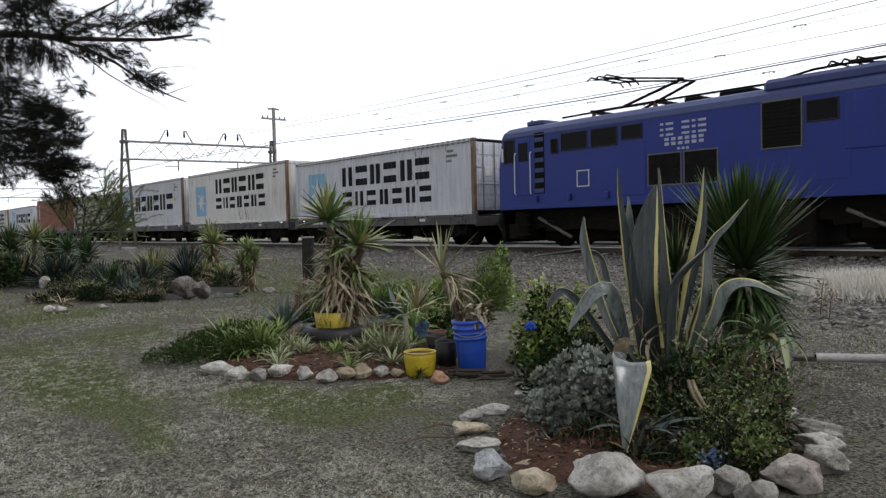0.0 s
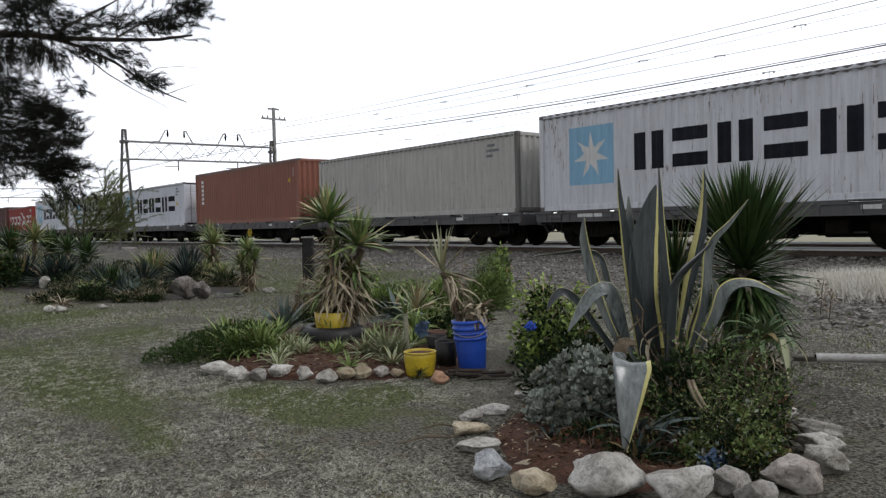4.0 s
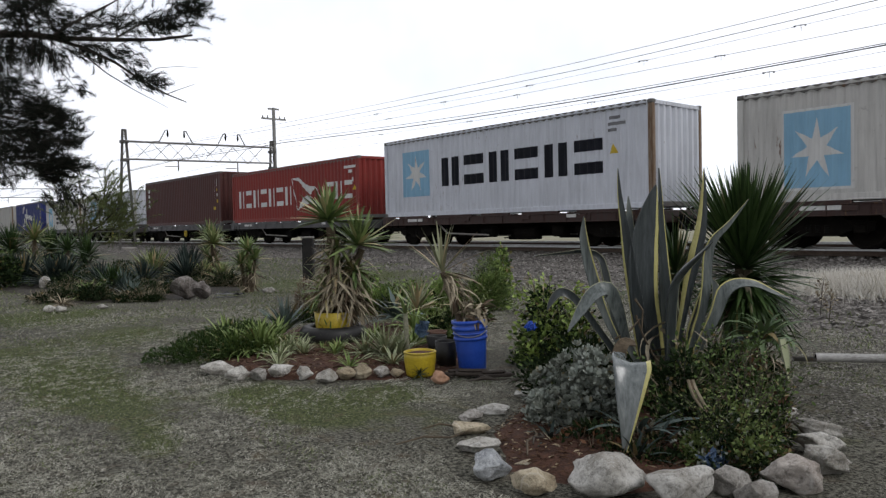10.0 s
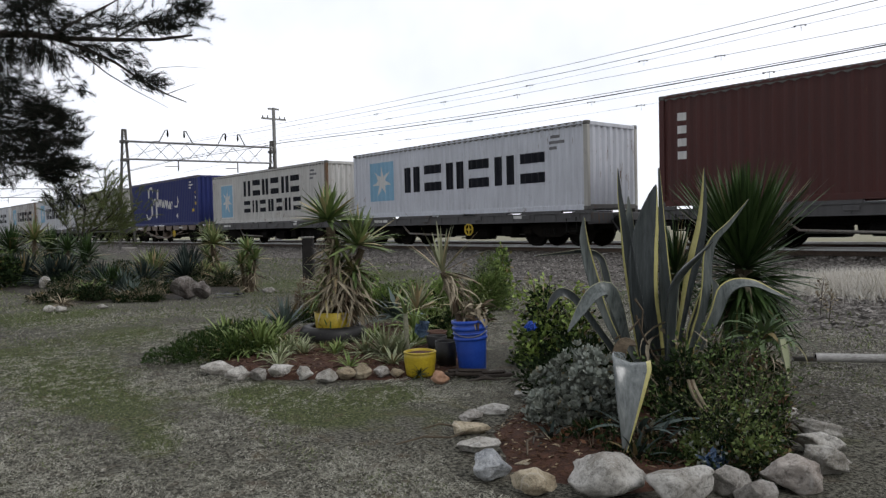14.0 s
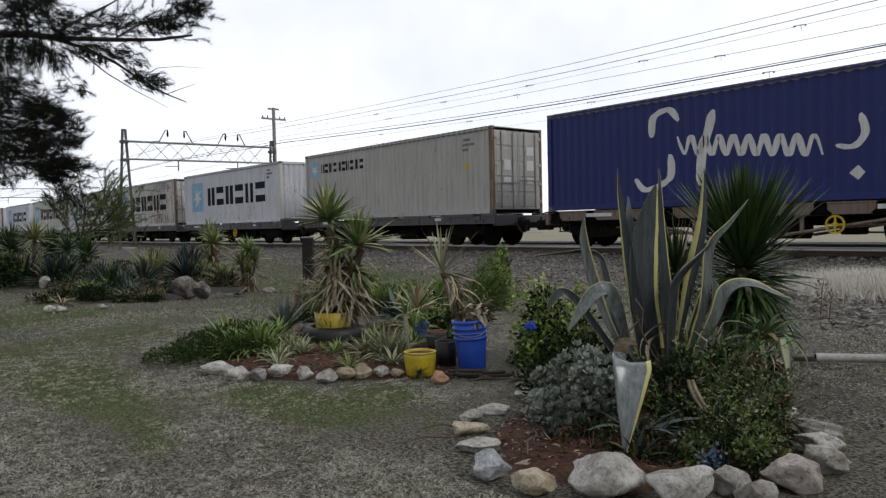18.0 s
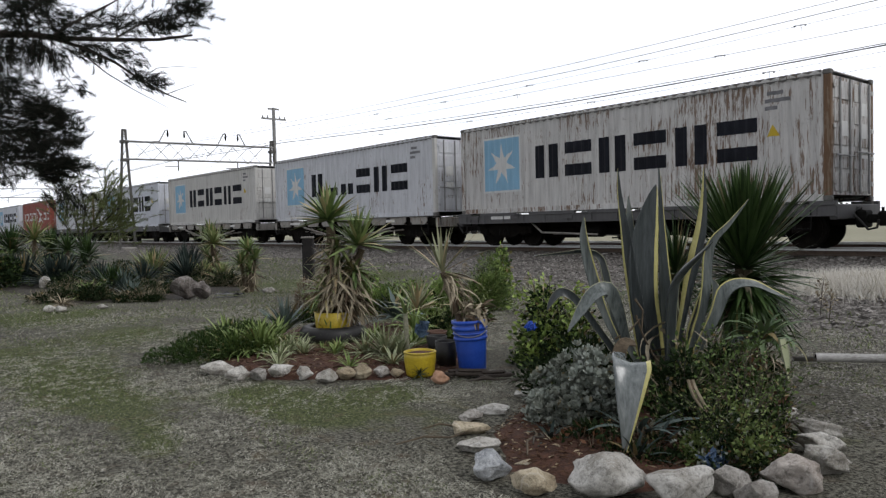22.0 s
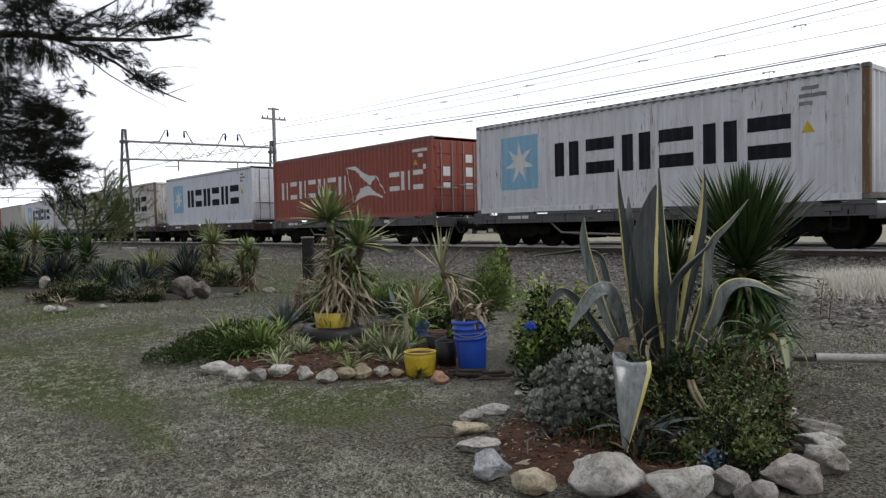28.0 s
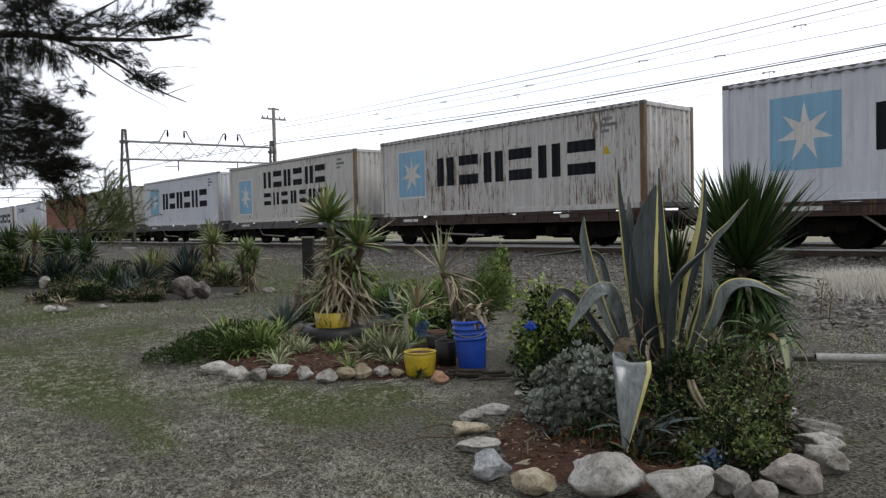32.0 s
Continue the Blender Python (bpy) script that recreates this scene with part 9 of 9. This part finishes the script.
def grass_tufts(n, each, r0, r1, length, width, name, label, mat, keep):
    """Clumps of blades that lean outwards from one root."""
    a = np.radians(RNG.uniform(8, 96, n))
    r = r0 + (r1 - r0) * RNG.random(n) ** 1.2
    x, y = -np.sin(a) * r, np.cos(a) * r
    ok = keep(x, y) & ~in_bed(x, y)
    x, y, r = x[ok], y[ok], r[ok]
    n = len(x)
    z = np.interp(y, [0, 10, 16.2, 16.9, 23.6, 24.6], [0, 0, 0.22, 0.36, 0.36, 0.0])
    P = np.repeat(np.stack([x, y, z - 0.01], 1), each, 0) + RNG.normal(size=(n * each, 3)) * np.array([0.012, 0.012, 0.0])
    R = np.repeat(r, each)[:, None]
    D = unit(RNG.normal(size=(n * each, 3)) * np.array([1, 1, 0]) + np.array([0, 0, 1]) * RNG.uniform(0.15, 0.8, (n * each, 1))) * length * RNG.uniform(0.5, 1.3, (n * each, 1))
    W = unit(np.cross(D, RNG.normal(size=(n * each, 3)))) * width * 0.5 * (0.8 + 0.09 * R)
    thing(name, label, "grass", kind="stuff", mesh=thin_tris(P, D, W, name, mat))


def field_noise(x, y, k, s):
    return np.array([noise.noise((a * k, b * k, s)) for a, b in zip(x, y)])


def greenness(x, y):
    g = 0.36 * field_noise(x, y, 0.55, 5.0) + 0.5 * field_noise(x, y, 2.6, 6.0) - 0.17
    for sx, sy, sr in GREEN_SPOTS + ((-2.0, 6.2, 0.7), (-4.2, 6.5, 0.8)):
        g = g + 0.5 * np.exp(-((x - sx) ** 2 + (y - sy) ** 2) / sr ** 2)
    return g


def shade_side(x, y):
    """Fewer pale blades towards the far bed, thinned to stand in for tree shade."""
    return 0.3 * np.clip((-7.2 - x) / 3.0, 0, 1) * np.clip((3.6 - y) / 1.0, 0, 1)


blades(430000, 1.6, 13, 0.020, 0.0030, (0.1, 0.9), "dry_grass", "short dry bleached grass of the lawn", "grass",
       lambda x, y: (y < gravel_edge(x) + 0.6) & (greenness(x, y) < 0.3) & (0.5 * field_noise(x, y, 0.9, 1.0) + 0.9 * field_noise(x, y, 7.0, 2.0) + 0.5 * field_noise(x, y, 17.0, 3.0) > RNG.uniform(-0.42, 0.22, len(x)) + shade_side(x, y)))
blades(190000, 1.6, 16, 0.028, 0.004, (0.3, 1.3), "green_grass", "patches of short green grass in the lawn", "grass_green",
       lambda x, y: (y < gravel_edge(x) + 1.2) & (greenness(x, y) > RNG.uniform(-0.12, 0.3, len(x))))
blades(22000, 6, 15, 0.06, 0.006, (0.4, 1.6), "weeds", "scattered green weeds along the gravel's edge", "grass_green",
       lambda x, y: (np.abs(y - gravel_edge(x) - 0.6) < 1.3) & (field_noise(x, y, 0.8, 9.0) > 0.05))


blades(12000, 11, 30, 0.04, 0.005, (0.3, 1.2), "far_lawn_grass", "sparse straw-coloured grass beyond the beds", "grass",
       lambda x, y: (y < gravel_edge(x) + 1.0) & (field_noise(x, y, 0.5, 31.0) + 0.4 * field_noise(x, y, 2.0, 32.0) > -0.05))
blades(60000, 10, 30, 0.045, 0.006, (0.3, 1.3), "far_green_grass", "sparse green grass beyond the beds", "grass_green",
       lambda x, y: (y < gravel_edge(x) + 1.4) & (field_noise(x, y, 0.5, 31.0) < 0.08))


def dry_clump(x, y, w, d, n, h, label):
    P = np.stack([x + RNG.normal(size=n) * w, y + RNG.normal(size=n) * d, np.zeros(n)], 1)
    P[:, 2] = np.interp(P[:, 1], [0, 10, 16.2, 16.9], [0, 0, 0.22, 0.36]) - 0.02
    D = unit(RNG.normal(size=(n, 3)) * np.array([0.5, 0.5, 0]) + np.array([0, 0, 1.0])) * h * RNG.uniform(0.4, 1.1, (n, 1))
    W = unit(np.cross(D, RNG.normal(size=(n, 3)))) * 0.0045
    thing("tall_grass", label, "grass", kind="stuff", mesh=thin_tris(P, D, W, "tall_grass", "drygrass"))


grass_tufts(46000, 8, 1.6, 12, 0.023, 0.0030, "straw_tufts", "bleached straw clumps in the lawn", "grass",
            lambda x, y: (y < gravel_edge(x) + 0.3) & (0.5 * field_noise(x, y, 1.1, 21.0) + 0.9 * field_noise(x, y, 5.5, 22.0) + 0.4 * field_noise(x, y, 15.0, 23.0) > 0.06 + shade_side(x, y)))

grass_tufts(9000, 8, 3.0, 8.0, 0.025, 0.0032, "straw_wisps", "brighter straw wisps among the lawn", "grass",
            lambda x, y: (greenness(x, y) < 0.22) & (field_noise(x, y, 2.2, 41.0) > 0.0))

dry_clump(-4.1, 12.5, 0.62, 0.3, 30000, 0.44, "bleached tall grass on the bank")
dry_clump(-2.6, 12.4, 0.9, 0.35, 16000, 0.46, "bleached tall grass on the bank")
dry_clump(-6.4, 11.9, 0.5, 0.2, 500, 0.3, "thin dry grass on the gravel")


def stones(n, name, label, y0, y1, size, x0=-62.0, x1=2.0, mat="ballast"):
    """Loose angular stones, each an uneven octahedron."""
    u = RNG.random(n)
    x = x1 - (x1 - x0) * u ** 1.7
    y = RNG.uniform(y0, y1, n)
    ok = (y > gravel_edge(x) - 0.3 + RNG.random(n) * 2.2)
    x, y = x[ok], y[ok]
    n = len(x)
    z = np.interp(y, [0, 10, 16.2, 16.9, 23.6, 24.6], [0, 0, 0.22, 0.36, 0.36, 0.0])
    c = np.stack([x, y, z + 0.004], 1)
    k = size * RNG.uniform(0.5, 1.4, (n, 1, 1))
    base = np.array([(1, 0, 0), (-1, 0, 0), (0, 1, 0), (0, -1, 0), (0, 0, 0.7), (0, 0, -0.7)], float)[None]
    a = RNG.uniform(0, 6.283, n)
    rot = np.zeros((n, 3, 3))
    rot[:, 0, 0], rot[:, 0, 1], rot[:, 1, 0], rot[:, 1, 1], rot[:, 2, 2] = np.cos(a), -np.sin(a), np.sin(a), np.cos(a), 1
    v = (base + RNG.normal(size=(n, 6, 3)) * 0.28) * k
    v = np.einsum("nij,nkj->nki", rot, v) + c[:, None, :]
    tri = np.array([(0, 2, 4), (2, 1, 4), (1, 3, 4), (3, 0, 4), (2, 0, 5), (1, 2, 5), (3, 1, 5), (0, 3, 5)])
    f = (np.arange(n)[:, None, None] * 6 + tri[None]).reshape(-1, 3)
    me = bpy.data.meshes.new(name)
    me.from_pydata(v.reshape(-1, 3).tolist(), [], f.tolist())
    me.materials.append(M[mat])
    thing(name, label, "ballast", kind="stuff", mesh=me)


stones(24000, "ballast_stones", "crushed grey-brown stones of the railway bank", 8.0, 17.2, 0.034)
P0 = RNG.uniform((-3.2, 4.6), (1.5, 9.5), (9000, 2))
loose = Shape()
for px, py in P0:
    s0 = random.uniform(0.005, 0.014)
    a0 = random.uniform(0, 6.28)
    loose.add([(px + s0 * 1.3 * math.cos(a0 + q * 1.57) * (0.7 + 0.3 * (q % 2)), py + s0 * math.sin(a0 + q * 1.57), 0.0) for q in range(4)] + [(px, py, s0 * 0.9)], [(0, 1, 4), (1, 2, 4), (2, 3, 4), (3, 0, 4)])
thing("loose_gravel", "small loose stones strewn on the dry earth", "gravel", kind="stuff", mesh=loose.mesh("loose_gravel", M["ballast"]))
stones(9000, "ballast_between_rails", "stained stones between the rails, darkened for train shade", 17.1, 23.6, 0.038, mat="ballast_dark")
for x, y, h in ((-4.13, 9.9, 0.5), (-3.9, 9.6, 0.35), (-3.3, 10.2, 0.4), (-9.6, 10.2, 0.3), (-12.5, 11.2, 0.35)):
    wd = thing("weed", "thin reddish-brown weed on the gravel", "weed", here(x, y))
    part("stem", Shape().tube([(0, 0, -0.02), (0.02, 0, h * 0.6), (0.05, 0, h)], [0.006, 0.005, 0.002], 5), M["twig"], wd)
    foliage(wd, [(0.02, 0, h * 0.7, 0.06, 0.06, h * 0.3)], 60, 0.05, "straw", random.Random(int(x * 10)), "diamond")


# ---- what moves: the train rolls past, its wheels turn ----
def motions():
    for ob in MOVERS:
        start = ob.matrix_basis.copy()
        walk(ob, [(t, Matrix.Translation((s, 0, 0)) @ start) for t, s in ROLLED])
    ts, ss = [t for t, s in ROLLED], [s for t, s in ROLLED]
    lead = {}
    for ob, k in WHEELS:
        key = (k, tuple(round(c, 3) for c in ob.location))
        if key not in lead:
            place = ob.location.copy()
            rows = []
            for j in range(32 * 15 + 1):
                t = j / 15
                rows.append((t, pose(*place, 0, math.degrees(float(np.interp(t, ts, ss)) / WHEEL_R) % 360, 0)))
            walk(ob, rows)
            lead[key] = ob.animation_data
        else:
            ob.rotation_mode = "QUATERNION"
            keys = ob.animation_data_create()
            keys.action = lead[key].action
            keys.action_slot = lead[key].action_slot


motions()
